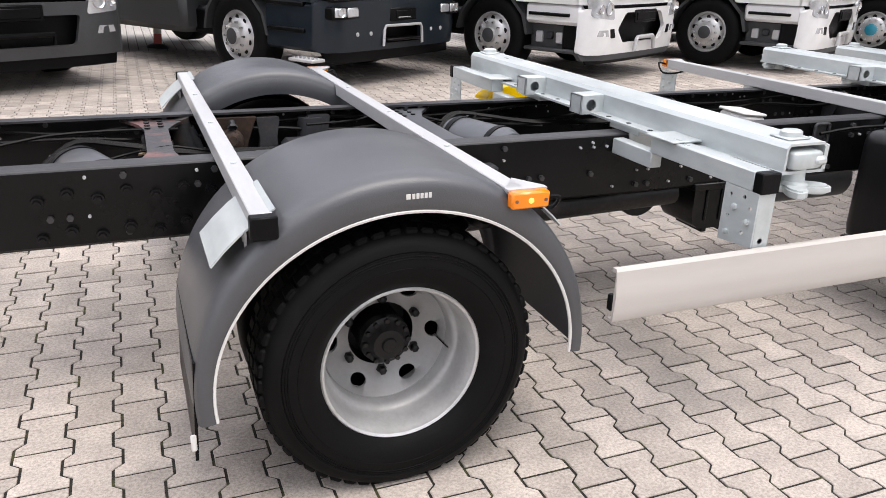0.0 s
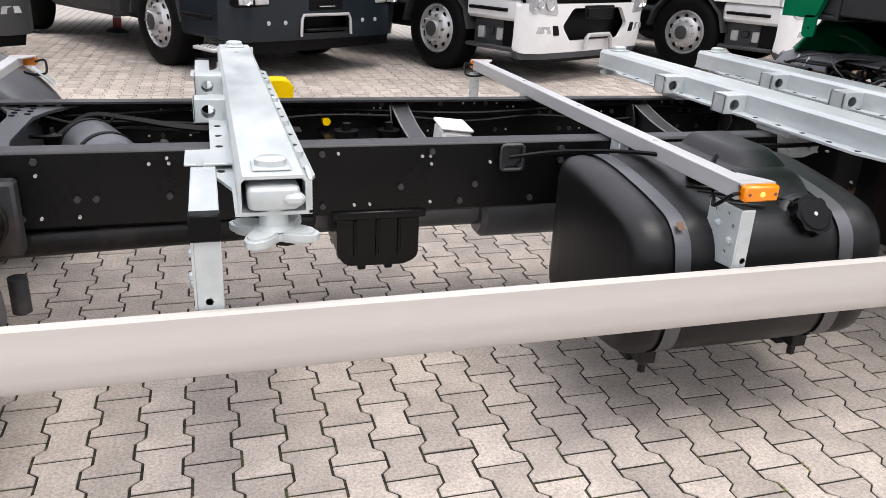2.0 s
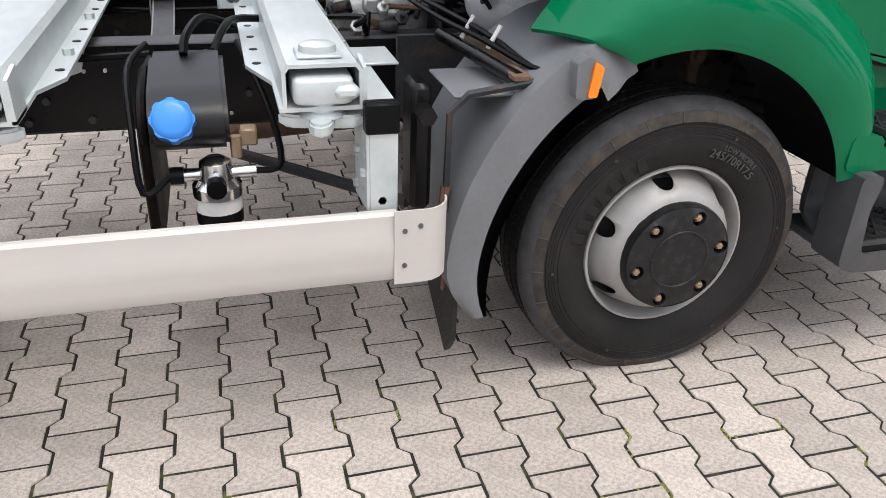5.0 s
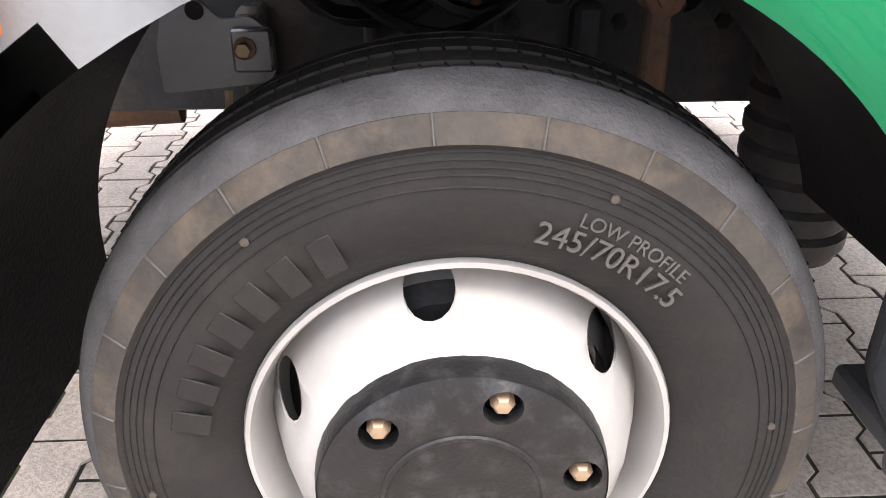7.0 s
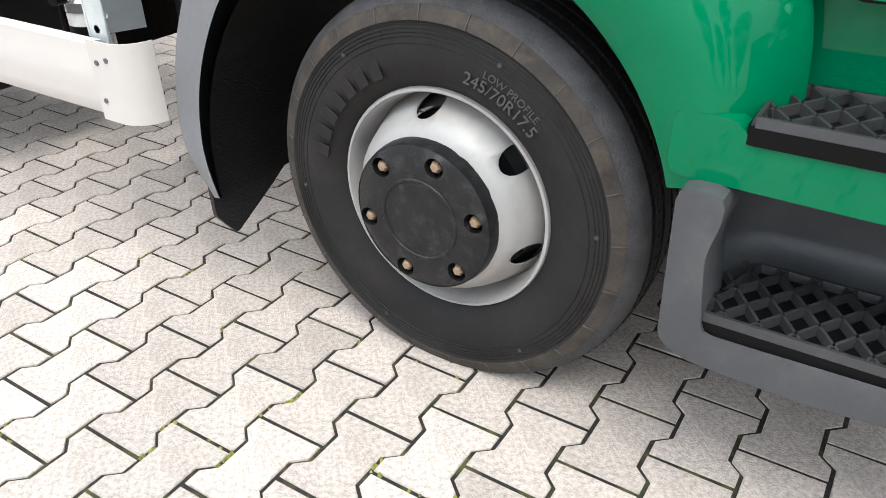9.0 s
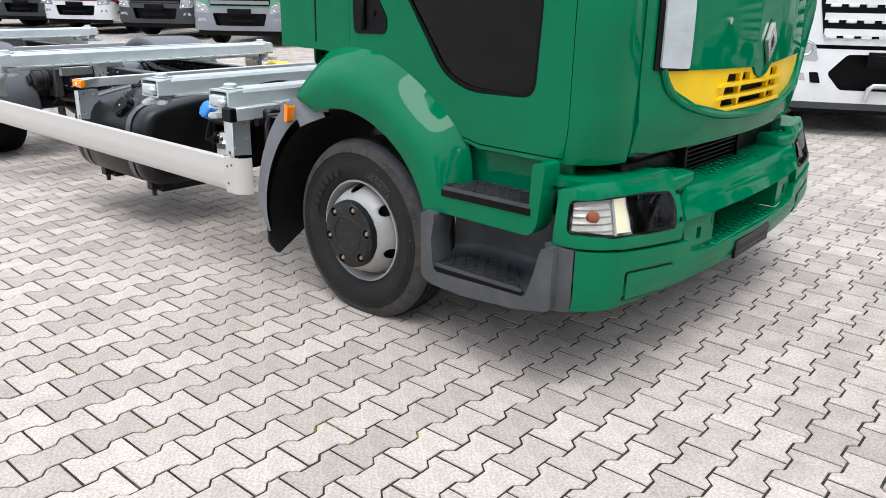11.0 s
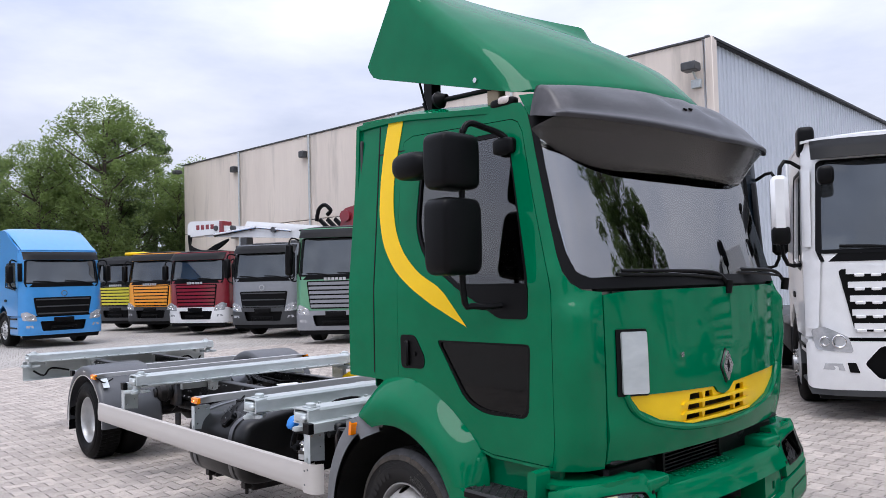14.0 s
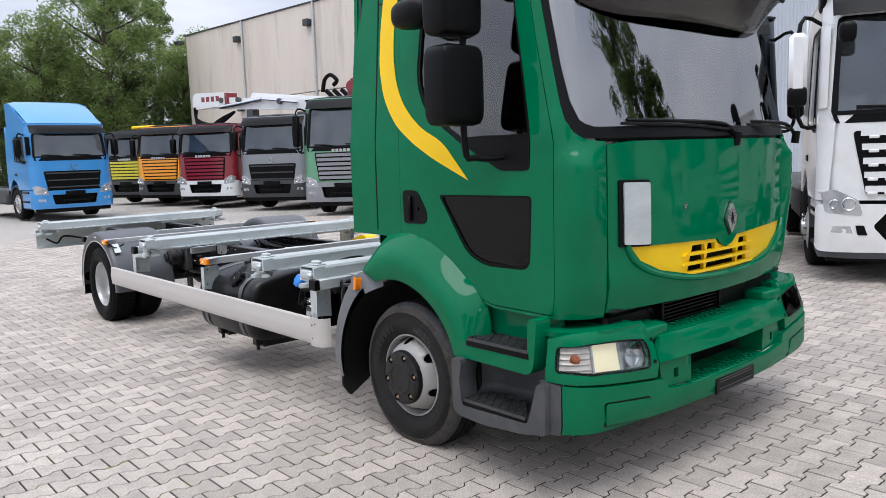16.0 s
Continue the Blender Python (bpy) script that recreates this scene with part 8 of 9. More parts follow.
def lorry_wheel(w, x, y, r, hub, parent, rimcol=RIMBARREL):
    m = Matrix.Translation((x, y, r)) @ (NEAR if y < 0 else FAR)
    wh = part("wheel", Form().lathe([(0.3 * r / 0.5, 0), (0.285 * r / 0.5, 0.012), (0.27 * r / 0.5, -0.01), (0.26 * r / 0.5, -0.05), (0.22 * r / 0.5, -0.02), (0.19 * r / 0.5, 0.03), (0.14 * r / 0.5, 0.05), (0.1 * r / 0.5, 0.055), (0.095 * r / 0.5, 0.1), (0, 0.105)], m, 40), rimcol, parent, "lorry wheel with metal rim")
    part("tyre", Form().lathe([(0.29 * r / 0.5, -0.01), (0.31 * r / 0.5, 0.02), (0.38 * r / 0.5, 0.035), (0.45 * r / 0.5, 0.025), (0.485 * r / 0.5, 0.0), (r, -0.03), (r, -0.27), (0.48 * r / 0.5, -0.3), (0.29 * r / 0.5, -0.3)], m, 48), RUBBER, wh)
    part("hub_face", Form().lathe([(0, 0.1075), (0.075, 0.107), (0.094, 0.1), (0.096, 0.06)], m, 20), TRIMGREY, wh)
    if hub:
        part("hub", Form().lathe([(0.0, 0.115), (0.08, 0.113), (0.095, 0.105), (0.1, 0.06)], m, 20), hub, wh)
    for k in range(10):
        a = 2 * math.pi * k / 10
        part("wheel_nut", Form().lathe([(0.016, 0.045), (0.016, 0.08), (0, 0.085)], m @ Matrix.Translation((0.167 * r / 0.5 * math.cos(a), 0.167 * r / 0.5 * math.sin(a), 0)), 6), CHROME, wh)
        a += math.pi / 10
        part("hand_hole", Form().lathe([(0, 0.004), (0.033, -0.001)], m @ Matrix.Translation((0.215 * r / 0.5 * math.cos(a), 0.215 * r / 0.5 * math.sin(a), 0.0)), 10), MATTBLACK, wh)
    return wh


def skin(width, depth, height, lean):
    """Front of a cab: gives the place for a cross position -1 to 1 and a height."""
    def at(u, z, d=0.0):
        t = max(0, z - 1.9)
        hw = width / 2 - 0.04 * t
        edge = max(0, abs(u) - 0.82) / 0.18
        x = -lean * t - 0.07 * abs(u) ** 2 - 0.16 * edge ** 2 - d
        return Vector((x, hw * u, z))
    return at


def lorry(name, style, colour, label, at, heading, height=3.1, low=0.38, grille=None, bumper=None, visor=None, top=None, hubcol=None, stripe=None, roofcol=None, group="lorries parked in a row"):
    """A parked lorry facing local +x, front at the origin; style sets grille, lamps and mirrors."""
    m = Matrix.Translation(at) @ Matrix.Rotation(radians(heading), 4, "Z")
    t = thing("parked_lorry", label, "lorry", group)
    W = 2.46
    sk = skin(W, 2.2, height, 0.17)
    grille = grille or TRIMGREY
    bumper = bumper or TRIMGREY
    # shell of the cab
    body = Form()
    zs = [0.95, 1.1, 1.3, 1.5, 1.7, 1.88, 1.95]
    us = [-1, -0.97, -0.92, -0.86, -0.8, -0.4, 0, 0.4, 0.8, 0.86, 0.92, 0.97, 1]
    cabz = height - 0.12
    outer = [(-1.0, 0.95), (1.0, 0.95), (1.0, cabz), (-1.0, cabz)]
    glassh = [(-0.87, 1.93), (0.87, 1.93), (0.85, height - 0.42), (-0.85, height - 0.42)]
    part("cab_front", sheet(outer, [rounded(glassh, 0.06)], lambda u, v, d: sk(u, v, d), 0.16, 0.03), colour, t, "painted cab front", 50)
    wsn = part("windscreen", sheet(rounded(grow(glassh, 0.03), 0.06), [], lambda u, v, d: sk(u, v, d + 0.02), 0.3, 0.01), LORRYGLASS, t, "dark windscreen", 60)
    part("windscreen_border", sheet(rounded(grow(glassh, 0.035), 0.06), [rounded(grow(glassh, -0.02), 0.05)], lambda u, v, d: sk(u, v, d - 0.006), 0.2, 0.008), MATTBLACK, t, "black windscreen surround", 50)
    part("scuttle", sheet([(-0.86, 1.82), (0.86, 1.82), (0.9, 1.96), (-0.9, 1.96)], [], lambda u, v, d: sk(u, v, d - 0.004), 0.2, 0.006), MATTBLACK, t)
    for a, b in ((-0.7, 0.0), (0.05, 0.72)):
        part("wiper", Form().tube([sk(b, 1.9, -0.02), sk((a + b) / 2, 1.98, -0.02), sk(a, 2.0, -0.02)], 0.015, 6), MATTBLACK, t)
    for s in (-1, 1):
        sidef = [(-2.15, 0.95), (-1.95, 0.95), (-1.85, 1.15), (-1.6, 1.28), (-1.3, 1.15), (-1.15, 0.95), (-0.23, 0.95), (-0.23, 1.9), (-0.23 - 0.17 * (cabz - 1.9), cabz), (-2.15, cabz)]
        win = [(-1.35, 1.85), (-0.42, 1.75), (-0.55, height - 0.5), (-1.3, height - 0.5)]
        part("cab_side", sheet(sidef, [rounded(win, 0.06)], lambda u, v, d: Vector((u, (W / 2 - 0.04 * max(0, v - 1.9) - d) * s, v)), 0.3, 0.03), colour, t, "painted cab side", 50)
        part("side_window", sheet(grow(win, 0.03), [], lambda u, v, d: Vector((u, (W / 2 - 0.03 - 0.04 * max(0, v - 1.9) - d) * s, v)), 0.4, 0.01), LORRYGLASS, t)
        sill = 0.70 if style == "star" else low
        part("step_box", Form().box(-1.02, -0.2, (W / 2 - 0.28) * s, (W / 2 - 0.02) * s, sill, 0.95, 0.04), bumper, t)
        if style == "star":
            well = part("step_well", Form().box(-1.0, -0.28, (W / 2 - 0.3) * s, (W / 2 - 0.16) * s, low, 0.70, 0.02).box(-1.02, -0.26, (W / 2 - 0.3) * s, (W / 2 - 0.03) * s, low, low + 0.05, 0.015), TRIMGREY, t, "dark step well under the door")
            for k in range(4):
                part("fitting", Form().box(-0.9 + 0.15 * k, -0.8 + 0.15 * k, (W / 2 - 0.17) * s, (W / 2 - 0.12) * s, low + 0.1 + 0.05 * (k % 2), low + 0.24, 0.012), (BARALU, DUSTMETAL)[k % 2], well)
            part("step", Form().box(-0.95, -0.35, (W / 2 - 0.2) * s, (W / 2 + 0.01) * s, 0.80, 0.84, 0.01), MATTBLACK, t)
        else:
            for z in (low + 0.2, low + 0.48):
                part("step", Form().box(-0.95, -0.35, (W / 2 - 0.2) * s, (W / 2 + 0.01) * s, z, z + 0.05, 0.01), MATTBLACK, t)
        lorry_wheel(t, -1.55, (W / 2 - 0.06) * s, 0.5, hubcol, t)
        lorry_wheel(t, -5.6, (W / 2 - 0.06) * s, 0.5, hubcol, t)
        part("front_guard", Form().slab(lambda u, v, d: Vector((-1.55 + (0.6 - d) * math.cos(radians(u)), v * s, 0.5 + (0.6 - d) * math.sin(radians(u)))), [5, 30, 60, 90, 120, 150, 175], [W / 2 - 0.4, W / 2 - 0.01], 0.04), TRIMGREY, t)
        armz = height - 0.55
        part("mirror", Form().box(-0.35, -0.15, (W / 2 + 0.12) * s, (W / 2 + 0.32) * s, 2.1 if style == "star" else 1.95, armz, 0.05), MATTBLACK if style != "star" else colour, t, "door mirror housing")
        part("mirror_arm", Form().tube([(-0.45, (W / 2 - 0.05) * s, armz + 0.1), (-0.25, (W / 2 + 0.2) * s, armz + 0.1), (-0.25, (W / 2 + 0.2) * s, 1.9), (-0.35, (W / 2 - 0.02) * s, 1.8)], 0.025, 6), MATTBLACK, t)
        part("window_frame", sheet(rounded(grow(win, 0.04), 0.06), [rounded(grow(win, -0.015), 0.05)], lambda u, v, d: Vector((u, (W / 2 - 0.04 * max(0, v - 1.9) - d + 0.004) * s, v)), 0.3, 0.008), MATTBLACK, t)
        part("door_handle", Form().box(-1.42, -1.22, (W / 2 - 0.01) * s, (W / 2 + 0.015) * s, 1.38, 1.46, 0.01), MATTBLACK, t)
        part("air_guide", Form().slab(lambda u, v, d: sk(u * s, 2.0 + v, -0.02 + d) , [0.93, 0.97, 1.0], [0, 0.5, height - 2.5], 0.02), MATTBLACK if style != "star" else colour, t)
        if style == "star":
            part("corner_mirror", Form().pillow(-0.02, 0.14, (W / 2 - 0.34) * s, (W / 2 - 0.16) * s, height - 0.72, height - 0.5, 0.6), MATTBLACK, t, "black corner mirror")
            part("mirror_foot", Form().pillow(-0.36, -0.14, (W / 2 + 0.115) * s, (W / 2 + 0.325) * s, 2.04, 2.26, 0.4), MATTBLACK, t)
            part("roof_fin", Form().pillow(-0.75, -0.42, (W / 2 - 0.22) * s, (W / 2 - 0.02) * s, height - 0.3, height + 0.06, 0.4), MATTBLACK, t, "black roof corner cover")
            part("side_fairing", sheet(rounded([(0.9 * s, 1.05), (1.0 * s, 1.05), (1.0 * s, 1.85), (0.86 * s, 1.85)][::s], 0.03), [], lambda u, v, d: sk(u, v, d - 0.03), 0.1, 0.03), colour, t, "corner air fairing", 50)
        # lamps
        lz = low + 0.42
        if style == "boxy":
            for dz, tall in ((0.14, 0.125), (-0.045, 0.105)):
                hp = part("headlamp", Form().box(-0.16, 0.03, (W / 2 - 0.5) * s, (W / 2 - 0.08) * s, lz + dz - 0.02, lz + dz + tall + 0.012, 0.02), MATTBLACK, t, "square headlamp unit")
                part("lamp_glass", Form().box(-0.1, 0.042, (W / 2 - 0.48) * s, (W / 2 - 0.3) * s, lz + dz, lz + dz + tall, 0.015).box(-0.1, 0.038, (W / 2 - 0.29) * s, (W / 2 - 0.1) * s, lz + dz, lz + dz + tall, 0.015), HEADLIGHT, hp)
                part("lamp_bowl", Form().lathe([(0.015, -0.02), (0.035, -0.008), (0.048, 0.003), (0.05, 0)], Matrix.Translation((0.046, (W / 2 - 0.2) * s, lz + dz + tall / 2)) @ Matrix.Rotation(radians(90), 4, "Y"), 18), CHROME, hp)
            for u in (0.45, 0.62):
                part("bumper_bolt", Form().lathe([(0.0, 0.014), (0.012, 0.013), (0.014, 0.004), (0.024, 0.004), (0.024, 0)], Matrix.Translation(sk(u * s, low + 0.19, -0.05)) @ Matrix.Rotation(radians(90), 4, "Y"), 14), BARALU, t)
        else:
            hl = [(0.62, lz), (0.93, lz + 0.03), (0.96, lz + 0.26), (0.86, lz + 0.3), (0.66, lz + 0.18)]
            part("headlamp", sheet(rounded([(u * s, z) for u, z in hl][::s], 0.04), [], lambda u, v, d: sk(u, v, d - 0.055), 0.1, 0.05), HEADLIGHT, t, "headlamp unit", 50)
            for q, rr in ((0.74, 0.07), (0.86, 0.05)):
                part("lamp_bowl", Form().lathe([(rr * 0.35, -0.03), (rr * 0.8, -0.01), (rr, 0.006), (rr * 1.1, 0.002)], Matrix.Translation(sk(q * s, lz + 0.13, -0.062)) @ Matrix.Rotation(radians(90), 4, "Y"), 20), CHROME, t)
            part("fog_lamp", sheet([(u * s, z) for u, z in ((0.7, lz - 0.2), (0.88, lz - 0.19), (0.86, lz - 0.12), (0.72, lz - 0.12))][::s], [], lambda u, v, d: sk(u, v, d - 0.055), 0.1, 0.03), HEADLIGHT, t)
    part("roof", Form().slab(lambda u, v, d: Vector((u, v * (W / 2 - 0.045), height - 0.14 + 0.1 * (1 - abs(v) ** 4) * min(1, (u + 2.2) * 2, (-u - 0.2) * 3) - d)), [-2.15, -1.9, -1.5, -1, -0.7, -0.5, -0.36], [-1, -0.95, -0.8, -0.4, 0, 0.4, 0.8, 0.95, 1], 0.03), roofcol or colour, t, "cab roof")
    part("cab_back", Form().box(-2.15, -2.1, -W / 2 + 0.02, W / 2 - 0.02, 0.95, height - 0.13, 0.02), colour, t)
    part("sun_visor", Form().slab(lambda u, v, d: sk(u, height - 0.42 + 0.02 + 0.25 * v, -0.16 * (1 - v) - 0.02 + d), [-0.93 + 0.124 * k for k in range(16)], [0, 0.5, 1], 0.02), visor or MATTBLACK, t, "dark sun visor", 60)
    # bumper
    bz = [(-1.0, low), (1.0, low), (1.0, low + 0.55), (-1.0, low + 0.55)]
    centre = {"boxy": [(-0.27, low + 0.07), (0.27, low + 0.07), (0.27, low + 0.25), (-0.27, low + 0.25)], "star": [(-0.42, low + 0.13), (0.42, low + 0.13), (0.54, low + 0.3), (0.4, low + 0.5), (-0.4, low + 0.5), (-0.54, low + 0.3)]}.get(style, [(-0.5, low + 0.12), (0.5, low + 0.12), (0.56, low + 0.42), (-0.56, low + 0.42)])
    centre = rounded(centre, 0.04)
    part("bumper", sheet(rounded(bz, 0.06), [centre], lambda u, v, d: sk(u, v, d - 0.05 + 0.12 * max(0, low + 0.15 - v)), 0.12, 0.05), bumper, t, "front bumper", 50)
    part("bumper_backing", Form().box(-0.5, -0.12, -W / 2 + 0.1, W / 2 - 0.1, low + 0.02, 1.0, 0.03), MATTBLACK, t)
    part("valance", sheet([(-0.9, low - 0.12), (0.9, low - 0.12), (0.93, low), (-0.93, low)], [], lambda u, v, d: sk(u, v, d + 0.04), 0.2, 0.03), MATTBLACK, t)
    if style == "boxy":
        part("step_bar", Form().tube([sk(u, z, -0.062) for u, z in [(-0.29, low + 0.04), (-0.28, low + 0.22), (-0.26, low + 0.265), (0.26, low + 0.265), (0.28, low + 0.22), (0.29, low + 0.04)]], 0.017, 8, 1), BARALU, t, "bright step surround")
        part("step_tread", Form().box(-0.06, 0.09, -0.3, 0.3, low + 0.09, low + 0.12, 0.01), MATTBLACK, t)
        part("plate_holder", Form().box(0.03, 0.06, -0.24, 0.24, low + 0.31, low + 0.46, 0.01).box(0.05, 0.07, -0.14, 0.14, low + 0.34, low + 0.43, 0.005), MATTBLACK, t)
        part("plate_edge", Form().box(0.06, 0.074, -0.11, 0.11, low + 0.35, low + 0.36, 0.002), BARALU, t)
        part("lower_lip", sheet(rounded([(-1.0, low - 0.14), (0.98, low - 0.12), (1.0, low - 0.02), (-1.0, low - 0.05)], 0.03), [], lambda u, v, d: sk(u, v, d + 0.06), 0.2, 0.08), MATTBLACK, t, "black lower lip")
        pad = part("side_step", Form().box(-0.40, -0.02, -W / 2 - 0.2, -W / 2 + 0.0, low - 0.08, low - 0.045, 0.008), BARALU, t, "bright chequered step plate")
        for k in range(18):
            part("stud", Form().rod((-0.37 + 0.064 * (k % 6), -W / 2 - 0.16 + 0.06 * (k // 6), low - 0.046), (-0.37 + 0.064 * (k % 6), -W / 2 - 0.16 + 0.06 * (k // 6), low - 0.036), 0.014, 6), CHROME, pad)
        part("step_arm", Form().tube([(-0.2, -W / 2 - 0.1, low - 0.07), (-0.15, -W / 2 + 0.15, low - 0.1), (-0.1, -W / 2 + 0.4, low - 0.08)], 0.03, 8), MATTBLACK, t)
    else:
        bar = [(-0.22, low + 0.02), (-0.2, low + 0.16), (-0.17, low + 0.19), (0.17, low + 0.19), (0.2, low + 0.16), (0.22, low + 0.02)] if style == "star" else [(-0.3, low + 0.14), (-0.3, low + 0.24), (0.3, low + 0.24), (0.3, low + 0.14)]
        part("step_bar", Form().tube([sk(u, z, -0.09) for u, z in bar], 0.027, 8, 1), BARALU if style == "star" else MATTBLACK, t)
        part("number_plate", Form().box(0.06, 0.085, -0.26, 0.26, low + 0.40, low + 0.5, 0.006).box(0.05, 0.07, -0.3, 0.3, low + 0.37, low + 0.53, 0.01), MATTBLACK, t)
    if style == "star":
        part("lower_lip", sheet([(-0.97, low - 0.07), (0.97, low - 0.07), (1.0, low + 0.02), (-1.0, low + 0.02)], [], lambda u, v, d: sk(u, v, d - 0.03), 0.2, 0.06), TRIMGREY, t, "dark lower lip")
        for s in (-1, 1):
            part("air_slot", sheet(rounded([(u * s, z) for u, z in ((0.58, low + 0.2), (0.66, low + 0.2), (0.68, low + 0.31), (0.61, low + 0.31))][::s], 0.01), [], lambda u, v, d: sk(u, v, d - 0.056), 0.1, 0.01), MATTBLACK, t)
    # grille
    g0, g1 = (0.93, 1.5) if style == "flat" else (1.0, 1.78)
    gp = [(-0.62, g0), (0.62, g0), (0.7, g1), (-0.7, g1)] if style != "star" else [(-0.6, g0 + 0.02), (0.6, g0 + 0.02), (0.72, g1 - 0.05), (-0.72, g1 - 0.05)]
    gr = part("grille", sheet(rounded(gp, 0.05), [], lambda u, v, d: sk(u, v, d - 0.012), 0.15, 0.012), MATTBLACK, t, "dark radiator grille", 50)
    rows = {"star": 5, "bars": 6, "flat": 3, "boxy": 4}[style]
    for k in range(rows):
        z = g0 + 0.08 + (g1 - g0 - 0.12) * k / (rows - 1) * 0.95
        h = {"star": 0.035, "bars": 0.042, "flat": 0.02, "boxy": 0.05}[style]
        w0 = 0.6 + 0.08 * (z - g0)
        part("grille_bar", sheet([(-w0, z - h), (w0, z - h), (w0, z + h), (-w0, z + h)], [], lambda u, v, d: sk(u, v, d - 0.05 + 0.4 * abs(v - z)), 0.16, 0.02), grille, gr, sharp=50)
        if style == "star":
            for q in range(9):
                u = -0.55 + 1.1 * q / 8
                part("grille_tooth", Form().box(-0.05, 0.03, W / 2 * u - 0.05, W / 2 * u + 0.05, z - h - 0.03, z - h + 0.005, 0.008), grille, gr)
    badge = {"star": (0.16, 1.42), "flat": (0.09, 1.62), "bars": (0.0, 1.6), "boxy": (0.0, 1.6)}[style]
    if badge[0]:
        part("badge", Form().lathe([(badge[0] - 0.02, 0.0), (badge[0] - 0.02, 0.02), (badge[0], 0.02), (badge[0], 0)], Matrix.Translation((0.06, 0, badge[1])) @ Matrix.Rotation(radians(90), 4, "Y"), 24), CHROME, t, "plain round badge")
    else:
        for k in range(6):
            part("badge_bar", Form().box(0.03, 0.05, -0.33 + 0.11 * k, -0.25 + 0.11 * k, 1.79, 1.87, 0.004), BARALU, t)
    if stripe:
        part("stripe_panel", sheet([(-0.98, 1.0), (-0.74, 1.0), (-0.74, 1.85), (-0.98, 1.85)], [], lambda u, v, d: sk(u, v, d - 0.006), 0.2, 0.004), stripe, t)
        part("stripe_panel", sheet([(0.74, 1.0), (0.98, 1.0), (0.98, 1.85), (0.74, 1.85)], [], lambda u, v, d: sk(u, v, d - 0.006), 0.2, 0.004), stripe, t)
    # chassis behind
    # solid block added under the lorry to shade the ground
    part("underbody", Form().box(-6.9, -0.45, -0.98, 0.98, 0.44, 0.78, 0.05), MATTBLACK, t)
    for s in (-1, 1):
        part("frame_rail", Form().box(-7.2, -1.0, 0.36 * s, 0.44 * s, 0.75, 1.0, 0.01), BLACKPAINT, t)
        part("side_tank", Form().box(-4.6, -2.6, (W / 2 - 0.55) * s, (W / 2 - 0.04) * s, 0.45, 0.98, 0.08), TRIMGREY, t)
        part("rear_guard", Form().slab(lambda u, v, d: Vector((-5.6 + (0.6 - d) * math.cos(radians(u)), v * s, 0.5 + (0.6 - d) * math.sin(radians(u)))), [5, 30, 60, 90, 120, 150, 175], [W / 2 - 0.5, W / 2 - 0.01], 0.04), TRIMGREY, t)
    if top == "spoiler":
        part("air_deflector", Form().slab(lambda u, v, d: Vector((-2.1 + 1.75 * u, v * (1.15 - 0.06 * u), height - 0.12 + (0.78 - 0.74 * max(0, (u - 0.22) / 0.78) ** 1.25) * (1 - abs(v) ** 10 * 0.1) - d)), [0, 0.1, 0.2, 0.3, 0.4, 0.55, 0.7, 0.85, 1.0], [-1, -0.95, -0.85, -0.5, 0, 0.5, 0.85, 0.95, 1], 0.03), colour, t, "moulded roof air deflector", 50)
        for s in (-1, 1):
            part("deflector_side", Form().prism([(-2.1, height - 0.15), (-0.4, height - 0.15), (-0.4, height - 0.08), (-1.0, height + 0.2), (-1.6, height + 0.56), (-2.1, height + 0.6)], "y", 1.1 * s, 1.15 * s), colour, t)
    if top == "beacon":
        part("beacon_bar", Form().box(-1.5, -1.0, -0.5, 0.5, height - 0.03, height + 0.12, 0.05), YELLOW, t)
    t.matrix_basis = m
    return t


WHITE = paint("white_lorry_paint", (0.78, 0.78, 0.78))
DARKBLUE = material("dark_blue_lorry_paint", (0.005, 0.011, 0.018), 0.4, 0, coat=0.25, rough_var=0.05, spec=0.3)
GREYP = paint("grey_lorry_paint", (0.22, 0.22, 0.215))
SKYBLUE = paint("blue_lorry_paint", (0.045, 0.27, 0.62))
ORANGE = paint("orange_lorry_paint", (0.85, 0.33, 0.01))
DARKRED = paint("dark_red_lorry_paint", (0.22, 0.008, 0.018))
SILVER = paint("silver_lorry_paint", (0.22, 0.23, 0.25))
PALEGREEN = paint("pale_green_lorry_paint", (0.11, 0.30, 0.17))
NIGHT = paint("black_lorry_paint", (0.015, 0.015, 0.016))
LIME = paint("lime_lorry_paint", (0.6, 0.55, 0.02))
TEAL = paint("teal_hub_paint", (0.01, 0.25, 0.36))

# opposite row
lorry("a", "bars", GREYP, "grey tractor lorry with barred grille, parked facing the yard", (-1.64, 5.96, 0), -62, 3.6, 0.36, BARALU)
lorry("b", "boxy", DARKBLUE, "dark blue lorry with square headlamps and a step bar", (2.46, 6.08, 0), -59, 3.5, 0.42, MATTBLACK, DARKBLUE)
lorry("c", "star", WHITE, "white tractor lorry with black slatted grille", (5.72, 5.84, 0), -62, 3.42, 0.36, WHITE, WHITE)
lorry("d", "star", WHITE, "white tractor lorry with black slatted grille", (9.37, 5.95, 0), -62, 3.42, 0.36, WHITE, WHITE)
lorry("e", "star", WHITE, "white tractor lorry with teal wheel hubs", (13.0, 6.1, 0), -62, 3.42, 0.36, WHITE, WHITE, hubcol=TEAL)
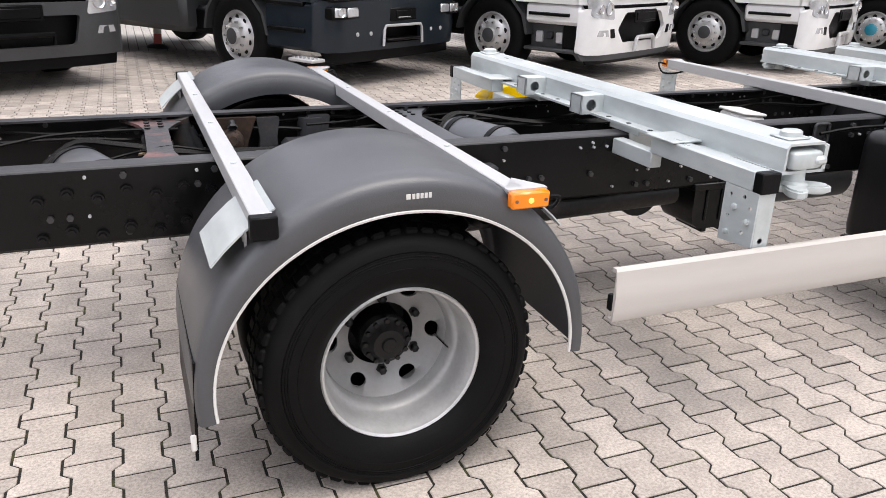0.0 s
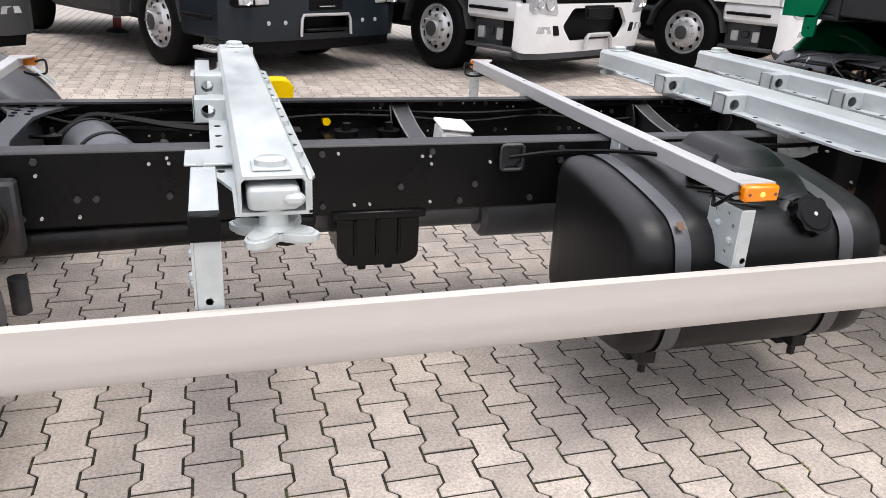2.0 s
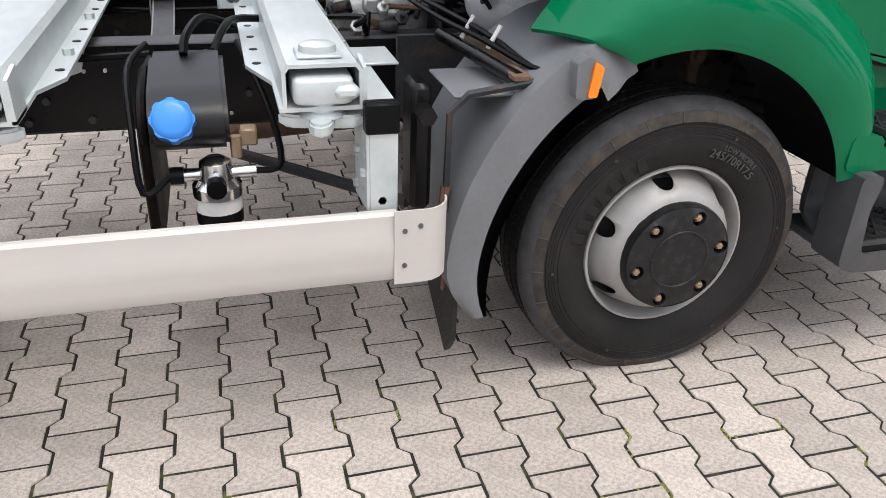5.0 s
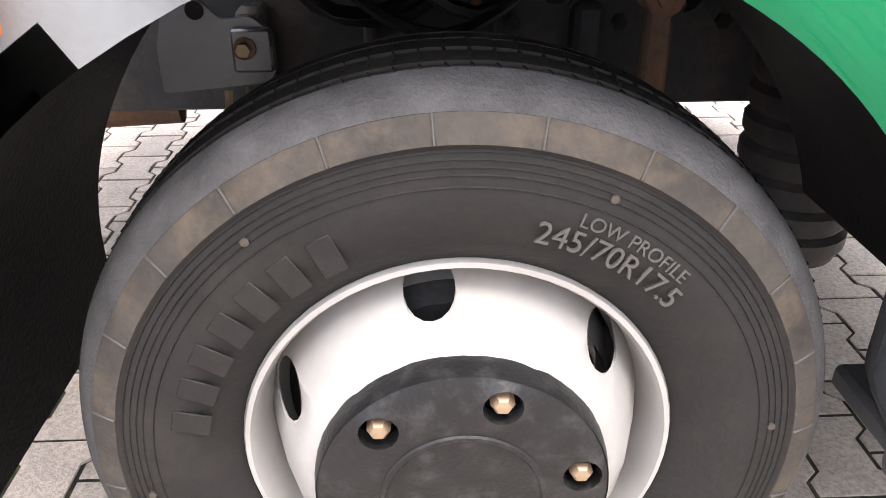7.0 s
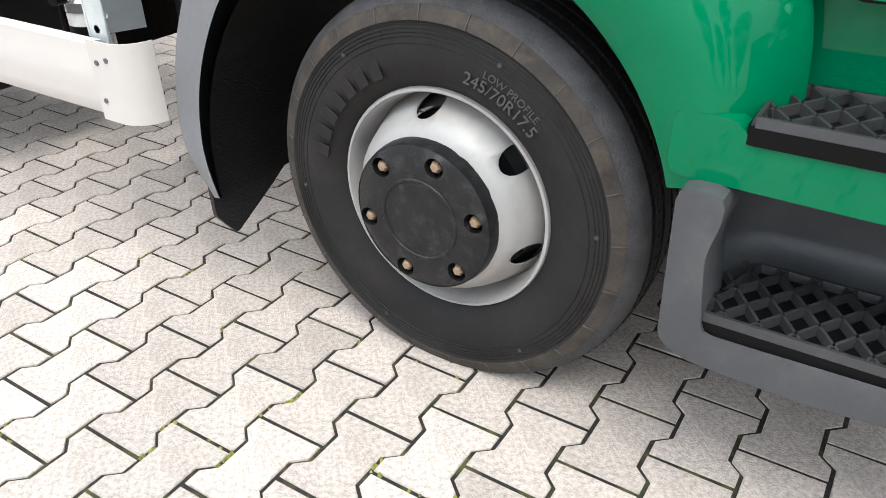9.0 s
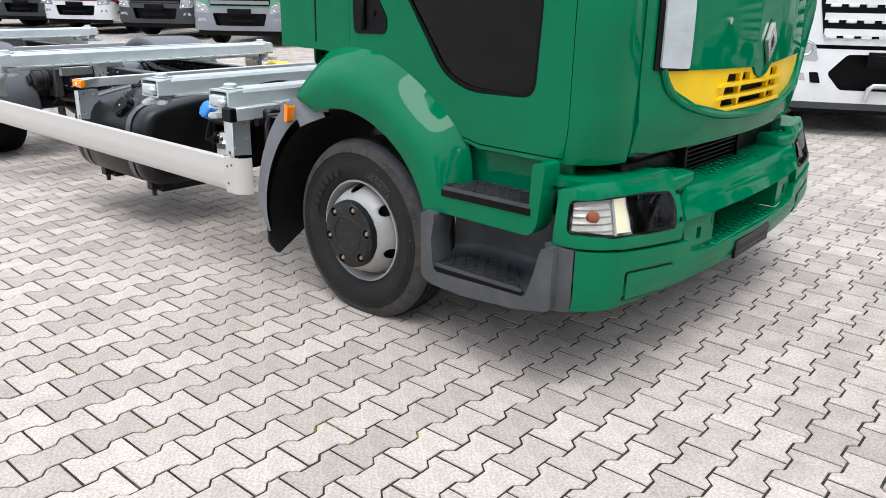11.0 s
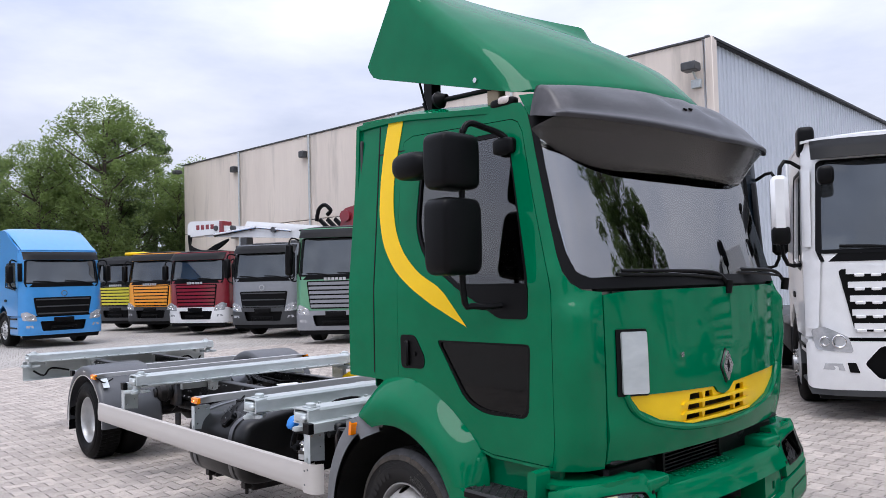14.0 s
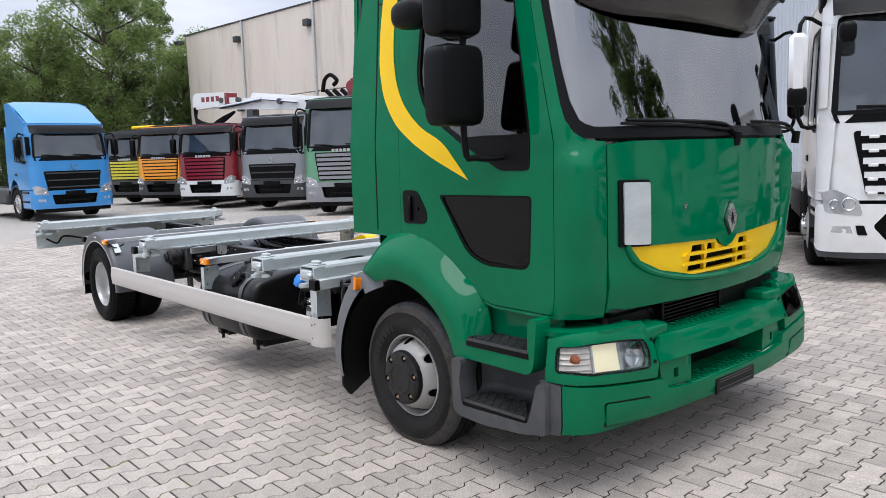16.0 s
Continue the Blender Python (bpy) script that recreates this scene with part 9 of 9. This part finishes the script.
# far row
lorry("f", "flat", SKYBLUE, "bright blue lorry with roof deflector", (-17.2, 3.58, 0), 4, 3.05, 0.36, TRIMGREY, SKYBLUE, top="spoiler")
lorry("g", "bars", NIGHT, "black lorry with lime grille stripes", (-23.8, 7.5, 0), -62, 3.1, 0.4, LIME, top="beacon")
lorry("h", "bars", ORANGE, "orange tipper lorry with barred grille", (-21.0, 7.8, 0), -62, 3.15, 0.42, ORANGE, roofcol=MATTBLACK)
lorry("i", "bars", DARKRED, "dark red lorry with white bumper carrying a pump boom", (-17.7, 8.1, 0), -60, 3.05, 0.42, DARKRED, WHITE, roofcol=MATTBLACK)
lorry("j", "flat", SILVER, "silver grey construction lorry", (-14.0, 8.7, 0), -58, 3.15, 0.42, TRIMGREY, TRIMGREY, roofcol=MATTBLACK)
lorry("k", "bars", PALEGREEN, "pale green lorry with silver barred grille and dark roof", (-9.5, 8.45, 0), -52, 3.4, 0.4, SILVER, SILVER, roofcol=MATTBLACK)

# folded boom of the pump lorry
boom = thing("concrete_pump_boom", "white folded concrete pump boom resting above the lorries", "boom", at=Matrix.Translation((-17.9, 9.6, 3.15)) @ Matrix.Rotation(radians(20), 4, "Z"))
part("boom_arm", Form().prism([(-1.2, 0.42), (5.2, 0.05), (5.2, 0.34), (2.0, 0.62), (-1.2, 0.86)], "y", -0.16, 0.16), WHITE, boom)
part("upper_arm", Form().prism([(0.4, 0.62), (4.6, 0.3), (4.6, 0.5), (0.6, 0.92)], "y", 0.2, 0.42), WHITE, boom)
head = part("boom_head", Form().prism(rounded([(-1.95, 0.42), (-0.3, 0.5), (-0.25, 0.98), (-1.8, 1.02), (-1.95, 0.9)], 0.06), "y", -0.24, 0.24), WHITE, boom, "white boom head with red marking")
for k in range(4):
    part("mark_bar", Form().box(-1.5 + 0.24 * k, -1.34 + 0.24 * k, -0.246, -0.24, 0.68, 0.86, 0.001), DARKRED, head)
part("end_marker", Form().box(-0.34, -0.2, -0.26, 0.26, 0.52, 0.96, 0.01), DARKRED, head)
for k in range(4):
    part("boom_hose", Form().tube([(-1.85, -0.26 + 0.04 * k, 0.5), (-1.75, -0.3, 0.1 - 0.06 * k), (-1.2, -0.3, -0.12 - 0.04 * k), (-0.5, -0.28, -0.1 + 0.05 * k), (0.1, -0.24, 0.25)], 0.045, 8), MATTBLACK, boom, "black looping boom hose")
part("boom_cylinder", Form().rod((-0.6, -0.24, 0.45), (1.4, -0.24, 0.62), 0.07, 14).rod((1.4, -0.24, 0.62), (3.0, -0.24, 0.42), 0.04, 12), CHROME, boom, "bright hydraulic cylinder")
for x, z in ((-0.5, 0.7), (0.3, 0.66), (2.2, 0.5)):
    part("boom_pin", Form().rod((x, -0.28, z), (x, -0.15, z), 0.1, 16), STEPGREY, boom)
for k in range(4):
    part("crane_bar", Form().box(0, 1.3, -0.05, 0.05, -0.07, 0.07, 0.02, Matrix.Translation((4.2 + 0.28 * k, -0.2 + 0.05 * k, 0.75)) @ Matrix.Rotation(radians(42), 4, "Y")), MATTBLACK, boom, "dark folded crane bar")
part("crane_hook", Form().tube([(4.0, -0.1, 0.7), (4.1, -0.1, 1.1), (4.35, -0.1, 1.25), (4.6, -0.1, 1.05), (4.45, -0.1, 0.9)], 0.07, 8), MATTBLACK, boom)
part("crane_joint", Form().prism(rounded([(5.0, 0.3), (6.4, 0.2), (6.5, 0.95), (5.9, 1.2), (5.2, 1.05)], 0.1), "y", -0.2, 0.2).rod((5.3, -0.3, 0.8), (5.3, 0.3, 0.8), 0.2, 16), DARKRED, boom, "red folded crane joint")
for x, z in ((0.6, 0.3), (2.9, 0.1)):
    part("boom_rest", Form().box(x, x + 0.3, -0.2, 0.2, -0.35, z, 0.03), STEPGREY, boom)


# striped warning post between two lorries of the opposite row
post = thing("warning_post", "red and white striped warning post between lorries", "post", at=Matrix.Translation((-0.14, 10.2, 0)) @ Matrix.Rotation(radians(4), 4, "Y"))
part("foot", Form().lathe([(0, 0.06), (0.08, 0.06), (0.16, 0.02), (0.17, 0)], Matrix.Identity(4), 20), TRIMGREY, post)
for k in range(9):
    part("stripe", Form().box(-0.06, 0.06, -0.012, 0.012, 0.06 + 0.15 * k, 0.21 + 0.15 * k, 0.002), paint("warning_red", (0.6, 0.03, 0.02)) if k == 0 else (bpy.data.materials["warning_red"] if k % 2 == 0 else WHITE), post)

hall()
plant_trees()
lay_pavers()
grow_moss()
